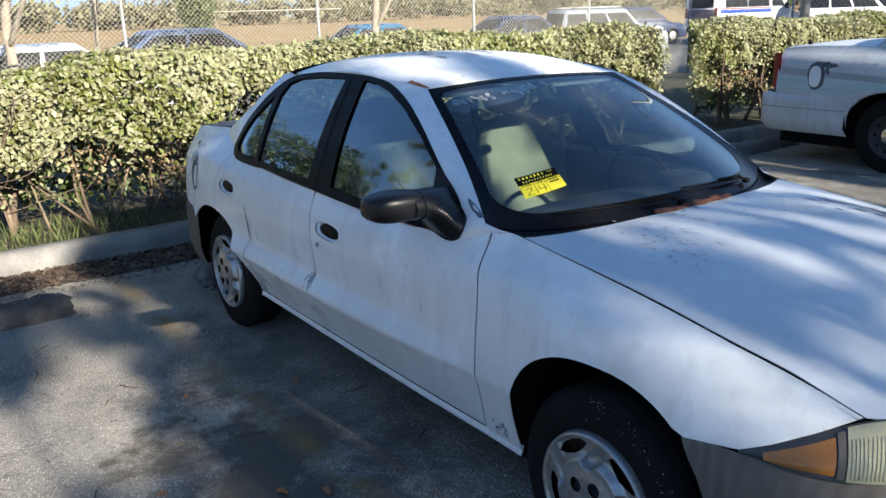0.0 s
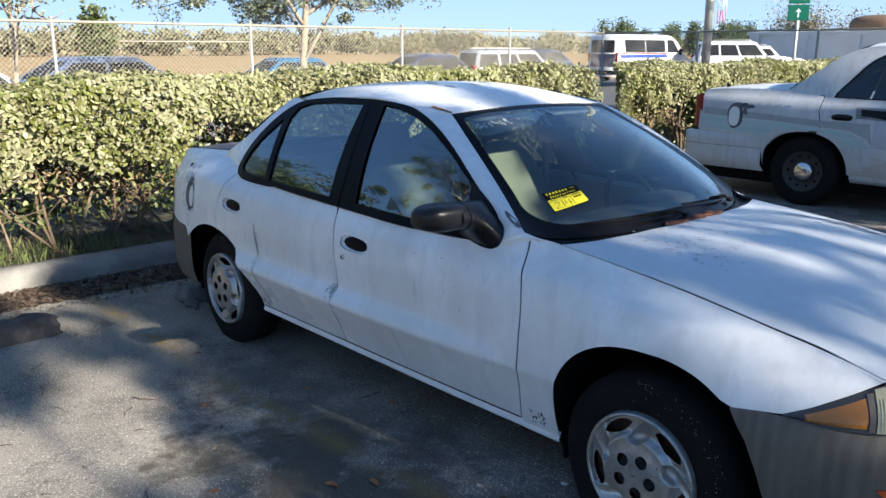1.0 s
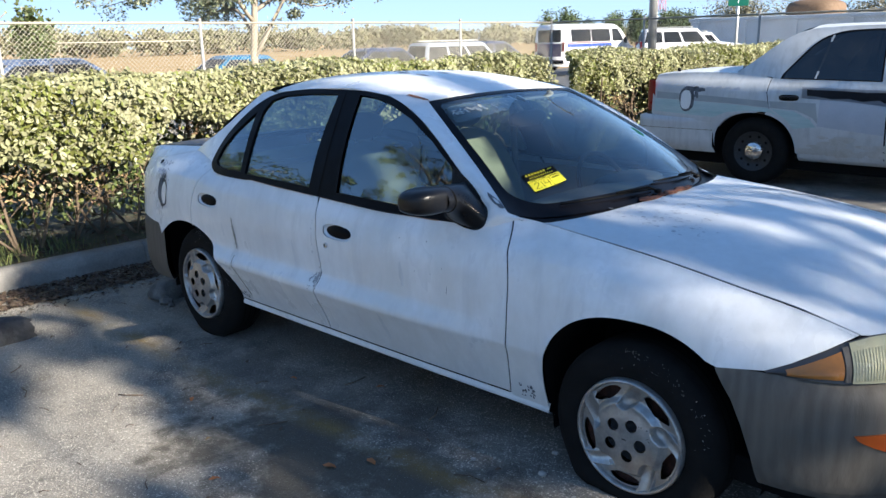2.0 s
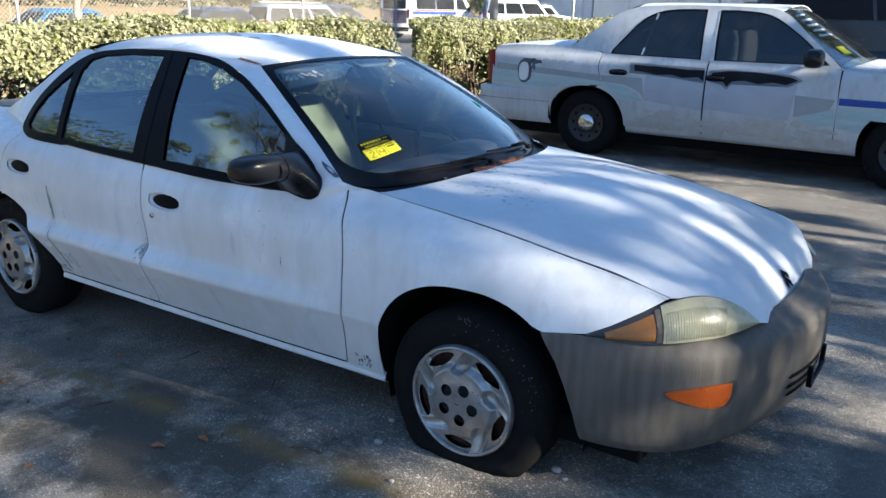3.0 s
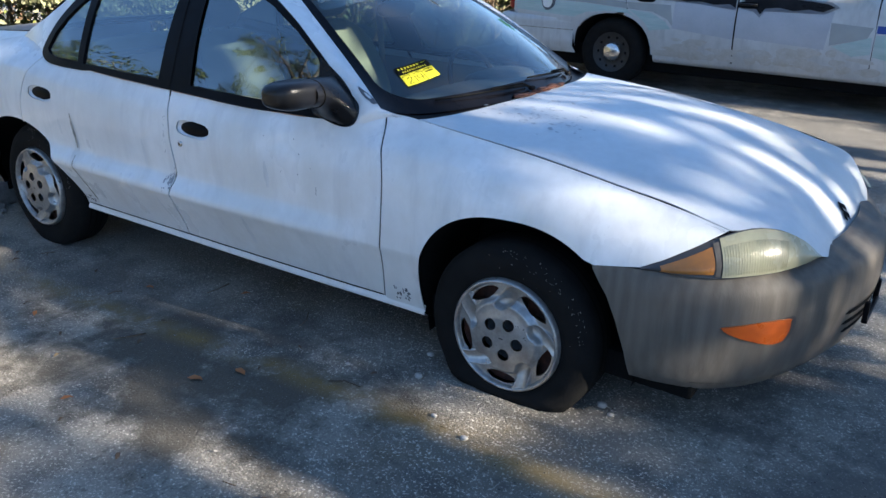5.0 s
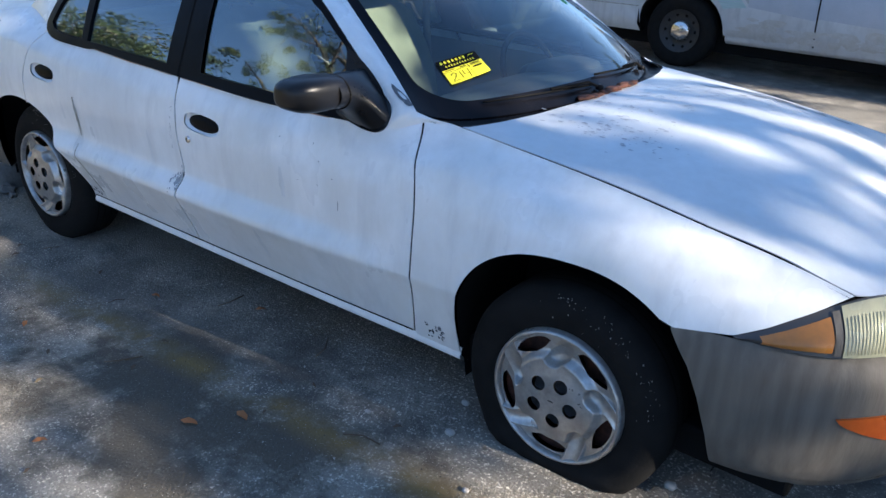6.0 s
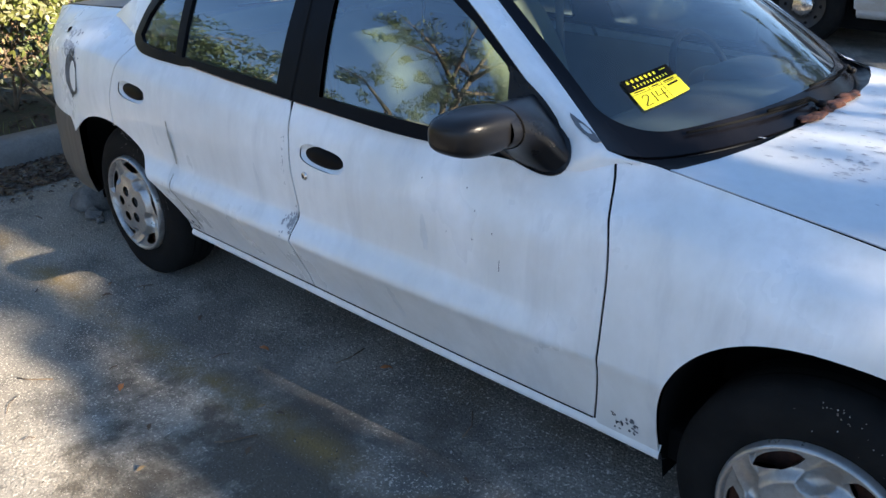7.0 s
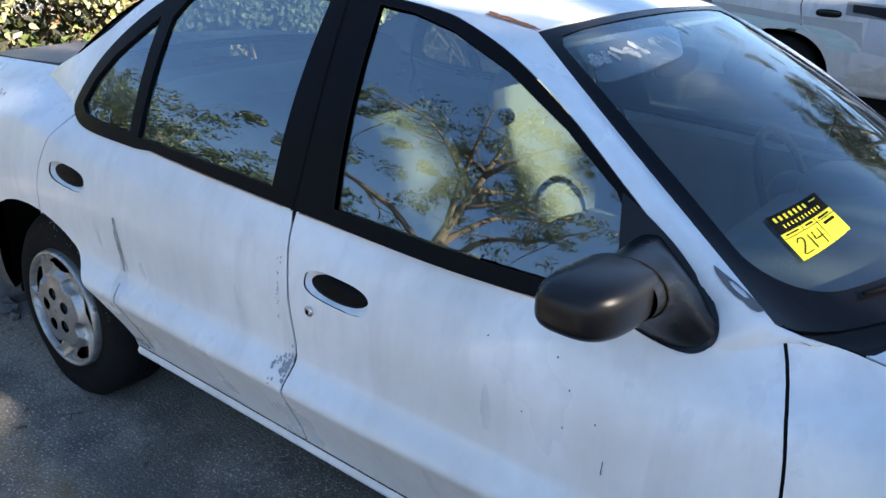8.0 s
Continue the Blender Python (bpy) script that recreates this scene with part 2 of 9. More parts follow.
def ground_wear_and_shade(m):
    """Oily blotches, partly standing in for deep shade beside the cars, and the ghost of a yellow stall line, worn into
    the asphalt where they lie.
    """
    N, L = m.node_tree.nodes, m.node_tree.links
    slot = N["Principled BSDF"].inputs["Base Color"]
    tc = N.new("ShaderNodeTexCoord")
    nz = N.new("ShaderNodeTexNoise")
    nz.inputs["Scale"].default_value, nz.inputs["Detail"].default_value, nz.inputs["Roughness"].default_value = 3.4, 8.0, 0.68
    L.new(tc.outputs["Object"], nz.inputs["Vector"])

    def math_node(op, a, b, clamp=False):
        n = N.new("ShaderNodeMath")
        n.operation, n.use_clamp = op, clamp
        for i, v in enumerate((a, b)):
            if isinstance(v, (int, float)):
                n.inputs[i].default_value = v
            else:
                L.new(v, n.inputs[i])
        return n.outputs[0]

    def lay(mask, colour):
        mx = N.new("ShaderNodeMix")
        mx.data_type = "RGBA"
        L.new(mask, mx.inputs["Factor"])
        L.new(slot.links[0].from_socket, mx.inputs["A"])
        mx.inputs["B"].default_value = (*colour, 1)
        L.new(mx.outputs["Result"], slot)

    xyz = N.new("ShaderNodeSeparateXYZ")
    L.new(tc.outputs["Object"], xyz.inputs[0])
    # oil by the sedan; the last, broad zone paints shade round the patrol sedan
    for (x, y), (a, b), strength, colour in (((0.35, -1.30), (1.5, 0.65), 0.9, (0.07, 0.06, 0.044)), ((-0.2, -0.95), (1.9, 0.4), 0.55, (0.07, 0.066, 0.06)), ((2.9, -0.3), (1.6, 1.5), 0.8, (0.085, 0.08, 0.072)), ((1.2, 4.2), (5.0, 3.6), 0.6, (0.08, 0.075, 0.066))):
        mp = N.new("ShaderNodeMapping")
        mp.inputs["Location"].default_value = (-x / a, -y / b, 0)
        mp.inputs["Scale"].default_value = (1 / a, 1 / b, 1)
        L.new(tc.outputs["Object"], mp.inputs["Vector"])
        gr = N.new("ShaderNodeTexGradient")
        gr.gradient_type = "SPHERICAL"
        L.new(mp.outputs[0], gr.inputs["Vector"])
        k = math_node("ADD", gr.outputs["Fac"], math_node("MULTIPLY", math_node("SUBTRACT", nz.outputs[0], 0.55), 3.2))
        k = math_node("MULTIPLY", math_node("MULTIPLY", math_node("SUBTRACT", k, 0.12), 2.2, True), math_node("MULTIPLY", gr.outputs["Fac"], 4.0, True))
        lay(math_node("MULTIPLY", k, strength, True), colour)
    off = math_node("ABSOLUTE", math_node("ADD", xyz.outputs["Y"], 1.10), 0)
    band = math_node("SUBTRACT", 1.0, math_node("MULTIPLY", off, 11.0), True)
    band = math_node("MULTIPLY", band, math_node("MULTIPLY", math_node("SUBTRACT", nz.outputs[0], 0.38), 5.0, True))
    lay(math_node("MULTIPLY", band, 0.7, True), (0.25, 0.165, 0.045))
    for size, near, colour in ((105.0, 0.135, (0.45, 0.43, 0.39)), (34.0, 0.11, (0.025, 0.024, 0.023))):      # loose bright and black grains
        vo = N.new("ShaderNodeTexVoronoi")
        vo.inputs["Scale"].default_value = size
        L.new(tc.outputs["Object"], vo.inputs["Vector"])
        grain = math_node("MULTIPLY", math_node("SUBTRACT", near, vo.outputs["Distance"]), 30.0, True)
        lay(math_node("MULTIPLY", grain, math_node("MULTIPLY", math_node("SUBTRACT", nz.outputs[0], 0.40), 6.0, True), True), colour)


ground_wear_and_shade(M["asphalt"])


def rippled(m, colour):
    """Faint upright darker waves in the colour of the moulded plastic."""
    N, L = m.node_tree.nodes, m.node_tree.links
    slot = N["Principled BSDF"].inputs["Base Color"]
    tc, wv, mr, mx = (N.new(k) for k in ("ShaderNodeTexCoord", "ShaderNodeTexWave", "ShaderNodeMapRange", "ShaderNodeMix"))
    wv.inputs["Scale"].default_value, wv.inputs["Distortion"].default_value = 8.2, 2.2
    wv.inputs["Detail"].default_value, wv.inputs["Detail Scale"].default_value = 2.0, 0.6
    L.new(tc.outputs["Object"], wv.inputs["Vector"])
    L.new(wv.outputs["Fac"], mr.inputs["Value"])
    mr.inputs["To Max"].default_value = 0.25
    mx.data_type = "RGBA"
    L.new(mr.outputs[0], mx.inputs["Factor"])
    L.new(slot.links[0].from_socket, mx.inputs["A"])
    mx.inputs["B"].default_value = (*colour, 1)
    L.new(mx.outputs["Result"], slot)


rippled(M["bumper"], (0.065, 0.058, 0.05))
M["asphalt2"] = mat("road_asphalt", (0.10, 0.10, 0.10), 0.9, scale=0.5, amount=0.5, fine=0.4, fine_scale=60)
M["concrete"] = mat("weathered_concrete", (0.28, 0.265, 0.24), 0.9, second=(0.13, 0.125, 0.115), scale=4, amount=0.75, fine=0.4, fine_scale=70, bump=0.5, bump_scale=80)
M["concrete_dark"] = mat("dark_grey_concrete", (0.085, 0.082, 0.08), 0.9, second=(0.03, 0.028, 0.028), scale=9, amount=0.85, fine=0.5, fine_scale=60, bump=0.8, bump_scale=50)
M["soil"] = mat("leaf_littered_soil", (0.06, 0.05, 0.03), 0.95, second=(0.03, 0.045, 0.014), scale=5, amount=0.9, fine=0.5, fine_scale=50, bump=0.8, bump_scale=50)
M["field"] = mat("dry_grass_field", (0.36, 0.235, 0.09), 0.95, second=(0.27, 0.19, 0.07), scale=0.06, amount=0.7, fine=0.3, fine_scale=2.0)
M["leaf"] = mat("pale_hedge_leaf", (0.34, 0.335, 0.195), 0.5, second=(0.25, 0.25, 0.115), scale=2.5, amount=0.7, island=0.3, spec=0.3)
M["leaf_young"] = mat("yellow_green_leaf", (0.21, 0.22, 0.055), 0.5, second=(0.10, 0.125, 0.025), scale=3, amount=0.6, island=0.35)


def leafy(m, part_through):
    """Lets sunlight glow through thin leaves."""
    N, L = m.node_tree.nodes, m.node_tree.links
    bs, tl, mx = N["Principled BSDF"], N.new("ShaderNodeBsdfTranslucent"), N.new("ShaderNodeMixShader")
    L.new(bs.inputs["Base Color"].links[0].from_socket, tl.inputs["Color"])
    mx.inputs[0].default_value = part_through
    L.new(bs.outputs[0], mx.inputs[1])
    L.new(tl.outputs[0], mx.inputs[2])
    L.new(mx.outputs[0], N["Material Output"].inputs["Surface"])


leafy(M["leaf"], 0.30)
leafy(M["leaf_young"], 0.40)
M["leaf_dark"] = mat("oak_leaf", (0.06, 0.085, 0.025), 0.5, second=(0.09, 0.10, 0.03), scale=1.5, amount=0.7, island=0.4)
M["leaf_far"] = mat("far_foliage", (0.13, 0.13, 0.07), 0.8, second=(0.17, 0.155, 0.09), scale=0.12, amount=0.8, island=0.35)
M["bark"] = mat("pale_bark", (0.36, 0.31, 0.24), 0.9, second=(0.2, 0.17, 0.13), scale=9, amount=0.8, bump=0.7, bump_scale=40, stretch=(1, 1, 0.4))
M["stem"] = mat("grey_brown_stem", (0.16, 0.115, 0.075), 0.9, second=(0.07, 0.052, 0.036), scale=14, amount=0.8, bump=0.6, bump_scale=60)
M["stem_pale"] = mat("weathered_tan_stem", (0.25, 0.19, 0.125), 0.9, second=(0.13, 0.095, 0.06), scale=12, amount=0.8, bump=0.6, bump_scale=60)
M["rail"] = mat("sunned_cream_zinc", (0.34, 0.305, 0.235), 0.6, metal=0.2, second=(0.27, 0.24, 0.18), scale=8, amount=0.6)
M["post"] = mat("dull_grey_zinc", (0.34, 0.335, 0.32), 0.6, metal=0.3, second=(0.24, 0.235, 0.22), scale=10, amount=0.6)
M["grass"] = mat("grass_blade", (0.065, 0.095, 0.025), 0.7, second=(0.2, 0.2, 0.06), scale=2, amount=0.7, island=0.4)
M["litter"] = mat("brown_leaf_litter", (0.10, 0.065, 0.04), 0.9, second=(0.05, 0.035, 0.03), scale=10, amount=0.7, island=0.5)
M["dry_leaf"] = mat("dried_tan_leaf", (0.24, 0.165, 0.085), 0.8, second=(0.14, 0.095, 0.05), scale=6, amount=0.7, island=0.4)
M["dead_leaf"] = mat("orange_dead_leaf", (0.33, 0.12, 0.04), 0.8, amount=0.5, island=0.4)
M["russet"] = mat("russet_leaf_debris", (0.15, 0.05, 0.022), 0.8, second=(0.07, 0.03, 0.018), scale=30, amount=0.7, island=0.3)
M["pebble"] = mat("pale_pebble", (0.36, 0.34, 0.31), 0.9, amount=0.5, scale=30, island=0.3)
M["galv"] = mat("galvanised_steel", (0.52, 0.52, 0.50), 0.45, metal=0.5, second=(0.4, 0.39, 0.36), scale=10, amount=0.5)
M["wire"] = mat("cream_grey_zinc", (0.36, 0.335, 0.27), 0.6, second=(0.4, 0.38, 0.33), scale=10, amount=0.5)
M["rust_edge"] = mat("orange_rust", (0.32, 0.13, 0.05), 0.85, second=(0.55, 0.5, 0.45), scale=14, amount=0.9)
M["smudge"] = mat("grey_soot", (0.50, 0.51, 0.54), 0.6, second=(0.30, 0.31, 0.34), scale=22, amount=0.9)
M["yline"] = mat("worn_yellow_line", (0.30, 0.225, 0.095), 0.9, second=(0.20, 0.165, 0.10), amount=0.8, scale=12, grit=0.5)


# ---- mesh helpers ----
def pchip(xs, ys, x):
    """Monotone cubic through (xs, ys) at x, scalar or array."""
    xs, ys = np.asarray(xs, float), np.asarray(ys, float)
    h = np.diff(xs)
    d = np.diff(ys) / h
    m = np.zeros(len(xs))
    m[0], m[-1] = d[0], d[-1]
    for i in range(1, len(xs) - 1):
        if d[i - 1] * d[i] > 0:
            a, b = 2 * h[i] + h[i - 1], h[i] + 2 * h[i - 1]
            m[i] = (a + b) / (a / d[i - 1] + b / d[i])
    x = np.clip(x, xs[0], xs[-1])
    i = np.clip(np.searchsorted(xs, x) - 1, 0, len(xs) - 2)
    t = (x - xs[i]) / h[i]
    return ((1 + 2 * t) * (1 - t) ** 2 * ys[i] + t * (1 - t) ** 2 * h[i] * m[i]
            + t * t * (3 - 2 * t) * ys[i + 1] + t * t * (t - 1) * h[i] * m[i + 1])


def curve(pairs):
    xs, ys = zip(*sorted(pairs))
    return lambda x: pchip(xs, ys, x)


def smooth_line(points, step):
    """A Catmull-Rom polyline through points (any dimension), about step apart."""
    p = np.array(points, float)
    ext = np.vstack([2 * p[0] - p[1], p, 2 * p[-1] - p[-2]])
    out = []
    for i in range(1, len(ext) - 2):
        n = max(1, int(np.ceil(np.linalg.norm(ext[i + 1] - ext[i]) / step)))
        for k in range(n):
            t = k / n
            a, b, c, d = ext[i - 1], ext[i], ext[i + 1], ext[i + 2]
            out.append(0.5 * (2 * b + (c - a) * t + (2 * a - 5 * b + 4 * c - d) * t * t + (3 * b - a - 3 * c + d) * t ** 3))
    return np.vstack(out + [p[-1]])


def mesh(name, verts, faces, material, parent=None, label="", smooth=True, normals=None):
    me = bpy.data.meshes.new(name)
    me.from_pydata([tuple(map(float, v)) for v in verts], [], [tuple(map(int, f)) for f in faces])
    for p in me.polygons:
        p.use_smooth = smooth
    if normals is not None:
        me.normals_split_custom_set_from_vertices([tuple(map(float, n)) for n in normals])
    me.materials.append(material)
    ob = new(name, me)
    if parent:
        ob.parent = parent
    if label:
        tagged(ob, label)
    return ob


def part(name, bm, material, parent, label="", smooth=True):
    me = bpy.data.meshes.new(name)
    bm.to_mesh(me)
    bm.free()
    for p in me.polygons:
        p.use_smooth = smooth
    me.materials.append(material)
    ob = new(name, me)
    if parent:
        ob.parent = parent
    if label:
        tagged(ob, label)
    return ob


def thing(name, label, category, group="", kind="", at=None):
    e = new(name)
    e.empty_display_size = 0.2
    if at is not None:
        e.matrix_basis = at
    return tagged(e, label, category, group, kind)


def inside(poly, pts):
    poly, pts = np.asarray(poly), np.asarray(pts)
    c = np.zeros(len(pts), bool)
    a, b = poly, np.roll(poly, -1, 0)
    for (x0, y0), (x1, y1) in zip(a, b):
        if y0 == y1:
            continue
        hit = ((y0 > pts[:, 1]) != (y1 > pts[:, 1])) & (pts[:, 0] < (x1 - x0) * (pts[:, 1] - y0) / (y1 - y0) + x0)
        c ^= hit
    return c


def dense(poly, step):
    p = np.array(poly, float)
    out = []
    for a, b in zip(p, np.roll(p, -1, 0)):
        n = max(1, int(np.ceil(np.linalg.norm(b - a) / step)))
        out += [a + (b - a) * k / n for k in range(n)]
    return np.array(out)


def area2(p):
    return 0.5 * float(np.sum(p[:, 0] * np.roll(p[:, 1], -1) - np.roll(p[:, 0], -1) * p[:, 1]))


def sheet(name, outline, f, step, material, parent, label="", holes=(), flange=0.012, centre=(0, 0, 0.6), out=None, eps=0.004):
    """A curved panel: f maps a flat outline (with holes) into space; its edges are turned in by flange."""
    from mathutils.geometry import delaunay_2d_cdt
    loops = [dense(outline, step)] + [dense(h, step) for h in holes]
    if area2(loops[0]) < 0:
        loops[0] = loops[0][::-1]
    lo, hi = loops[0].min(0), loops[0].max(0)
    gx, gy = np.meshgrid(np.arange(lo[0] + step / 2, hi[0], step), np.arange(lo[1] + step / 2, hi[1], step))
    g = np.stack([gx.ravel(), gy.ravel()], 1)
    g = g[inside(loops[0], g)]
    for h in loops[1:]:
        g = g[~inside(h, g)]
    rim = np.vstack(loops)
    if len(g):
        d = np.min(np.linalg.norm(g[:, None] - rim[None], axis=2), axis=1)
        g = g[d > step * 0.45]
    pts = np.vstack([rim, g]) if len(g) else rim
    edges, k = [], 0
    for l in loops:
        edges += [(k + i, k + (i + 1) % len(l)) for i in range(len(l))]
        k += len(l)
    co, _, tris, *_ = delaunay_2d_cdt([Vector(p) for p in pts], edges, [], 0, 1e-6)
    co = np.array([tuple(v) for v in co])
    tris = np.array([t for t in tris if len(t) == 3])
    mid = co[tris].mean(1)
    keep = inside(loops[0], mid)
    for h in loops[1:]:
        keep &= ~inside(h, mid)
    tris = tris[keep]

    def at(uv):
        return np.array([f(u, v) for u, v in uv])

    def normal(uv, p):
        du, dv = at(uv + [eps, 0]) - at(uv - [eps, 0]), at(uv + [0, eps]) - at(uv - [0, eps])
        n = np.cross(du, dv)
        n /= np.linalg.norm(n, axis=1)[:, None] + 1e-12
        ref = np.array(out) if out is not None else p - np.array(centre)
        s = np.sign((n * ref).sum(1))
        if abs(s.sum()) > 0:
            s[:] = np.sign(s.sum())
        return n * s[:, None], s[0]

    P = at(co)
    Nn, s = normal(co, P)
    if s < 0:
        tris = tris[:, ::-1]
    verts, norms, faces = [P], [Nn], [tris]
    base = len(P)
    if flange:
        for li, l in enumerate(loops):
            p = at(l)
            n, _ = normal(l, p)
            tng = np.roll(p, -1, 0) - np.roll(p, 1, 0)
            side = np.cross(tng, n)
            side /= np.linalg.norm(side, axis=1)[:, None] + 1e-12
            if s < 0:
                side = -side
            if li:
                side = side if area2(l) > 0 else side
                if area2(l) > 0:
                    side = -side
                else:
                    side = side
            m = len(l)
            verts += [p, p - n * flange]
            norms += [side, side]
            i = np.arange(m)
            j = (i + 1) % m
            q = np.stack([base + i, base + m + i, base + m + j, base + j], 1)
            faces.append(q)
            base += 2 * m
    V = np.vstack(verts)
    F = [tuple(r) for blk in faces for r in blk]
    return mesh(name, V, F, material, parent, label, True, np.vstack(norms))


def grid(name, rows, material, parent=None, label="", closed=False, smooth=True, caps=False):
    """A quad mesh from rows of points of equal length; closed joins each row's end to its start."""
    rows = [np.asarray(r, float) for r in rows]
    n = len(rows[0])
    V = np.vstack(rows)
    F = []
    for i in range(len(rows) - 1):
        for j in range(n if closed else n - 1):
            k = (j + 1) % n
            F.append((i * n + j, i * n + k, (i + 1) * n + k, (i + 1) * n + j))
    if caps:
        F.append(tuple(range(n - 1, -1, -1)))
        F.append(tuple(range((len(rows) - 1) * n, len(rows) * n)))
    return mesh(name, V, F, material, parent, label, smooth)


def tube_rows(points, radii, sides=8):
    P = np.asarray(points, float)
    radii = np.broadcast_to(radii, len(P))
    rows = []
    T = np.gradient(P, axis=0)
    up = np.array([0.13, 0.31, 0.94])
    for p, t, r in zip(P, T, radii):
        t = t / (np.linalg.norm(t) + 1e-9)
        a = np.cross(t, up if abs(t @ up) < 0.95 else np.array([1.0, 0, 0]))
        a /= np.linalg.norm(a)
        b = np.cross(t, a)
        ang = np.linspace(0, 2 * np.pi, sides, endpoint=False)
        rows.append(p + r * (np.cos(ang)[:, None] * a + np.sin(ang)[:, None] * b))
    return rows


def tube(name, points, radii, material, parent=None, label="", sides=8):
    return grid(name, tube_rows(points, radii, sides), material, parent, label, closed=True, caps=True)


def lathe(name, prof, axis, at, material, parent=None, label="", seg=40, flat=None):
    """Turns (radius, along) pairs round an axis ('x', 'y' or 'z') through the place at."""
    rows = []
    for r, a in prof:
        th = np.linspace(0, 2 * np.pi, seg, endpoint=False)
        c, s = r * np.cos(th), r * np.sin(th)
        k = np.full(seg, float(a))
        pts = {"y": np.stack([c, k, s], 1), "x": np.stack([k, c, s], 1), "z": np.stack([c, s, k], 1)}[axis] + np.array(at)
        if flat is not None:
            pts[:, 2] = np.maximum(pts[:, 2], flat)
        rows.append(pts)
    return grid(name, rows, material, parent, label, closed=True)


def box(name, lo, hi, material, parent=None, label="", bevel=0.01, seg=2, smooth=True):
    bm = bmesh.new()
    bmesh.ops.create_cube(bm, size=1.0)
    lo, hi = Vector(lo), Vector(hi)
    for v in bm.verts:
        v.co = Vector((lo[i] + (v.co[i] + 0.5) * (hi[i] - lo[i]) for i in range(3)))
    if bevel:
        bmesh.ops.bevel(bm, geom=list(bm.edges), offset=min(bevel, 0.45 * min(hi - lo)), segments=seg, affect="EDGES", profile=0.5)
    return part(name, bm, material, parent, label, smooth and False)


def blob(name, centre, size, material, parent=None, label="", power=2.5, seg=(28, 16), bend=None):
    """A superellipsoid, for housings and cushions; bend changes its points."""
    th = np.linspace(0, 2 * np.pi, seg[0], endpoint=False)
    ph = np.linspace(-np.pi / 2, np.pi / 2, seg[1])
    sg = lambda v: np.sign(v) * np.abs(v) ** (2 / power)  # noqa: E731
    rows = []
    for p in ph:
        cx, cy = sg(np.cos(p)) * sg(np.cos(th)), sg(np.cos(p)) * sg(np.sin(th))
        q = np.stack([cx * size[0], cy * size[1], np.full(len(th), sg(np.sin(p)) * size[2])], 1)
        if bend:
            q = bend(q)
        rows.append(q + np.array(centre))
    return grid(name, rows, material, parent, label, closed=True)


def ease(v, a, b):
    t = np.clip((v - a) / (b - a), 0, 1)
    return t * t * (3 - 2 * t)


def ground_rise(x, y):
    """The asphalt swells gently under the sedan's nose, where its flat front tyres stand."""
    return 0.072 * ease(x, -0.8, 0.95) * (1 - ease(x, 3.0, 6.0)) * (1 - ease(y, 0.95, 1.65)) * ease(y, -6.5, -4.0)


def on_asphalt(x, y):
    h = ground_rise(x, y) / 1.53
    x, y = x + (2.5 - x) * h, y + (-2.85 - y) * h
    return x, y, float(ground_rise(x, y))


# ---- the white sedan: its surfaces, in metres, x forward, w the distance from its middle plane ----
STATIONS = [-2.15, -2.0, -1.75, -1.45, -1.0, -0.26, 0.3, 0.66, 0.78, 0.86, 1.3, 1.6, 1.75, 1.95, 2.1]
RAIL_Z = [
    (0.23, 0.30, 0.452, 0.486, 0.563, 0.70, 0.80, 0.885), (0.23, 0.30, 0.452, 0.486, 0.563, 0.70, 0.81, 0.90),
    (0.23, 0.30, 0.452, 0.486, 0.563, 0.70, 0.84, 0.94), (0.23, 0.30, 0.452, 0.486, 0.563, 0.70, 0.86, 0.985),
    (0.23, 0.30, 0.452, 0.486, 0.563, 0.70, 0.82, 0.915), (0.23, 0.30, 0.452, 0.486, 0.563, 0.70, 0.80, 0.884),
    (0.23, 0.30, 0.452, 0.486, 0.563, 0.70, 0.80, 0.872), (0.23, 0.30, 0.452, 0.486, 0.563, 0.70, 0.80, 0.878),
    (0.23, 0.30, 0.452, 0.486, 0.563, 0.70, 0.80, 0.912), (0.23, 0.30, 0.452, 0.486, 0.563, 0.70, 0.80, 0.902),
    (0.23, 0.30, 0.452, 0.486, 0.563, 0.70, 0.78, 0.855), (0.23, 0.30, 0.46, 0.51, 0.56, 0.66, 0.74, 0.808),
    (0.23, 0.30, 0.46, 0.51, 0.56, 0.64, 0.71, 0.782), (0.23, 0.30, 0.46, 0.51, 0.56, 0.62, 0.68, 0.735),
    (0.23, 0.30, 0.46, 0.51, 0.56, 0.60, 0.64, 0.68)]
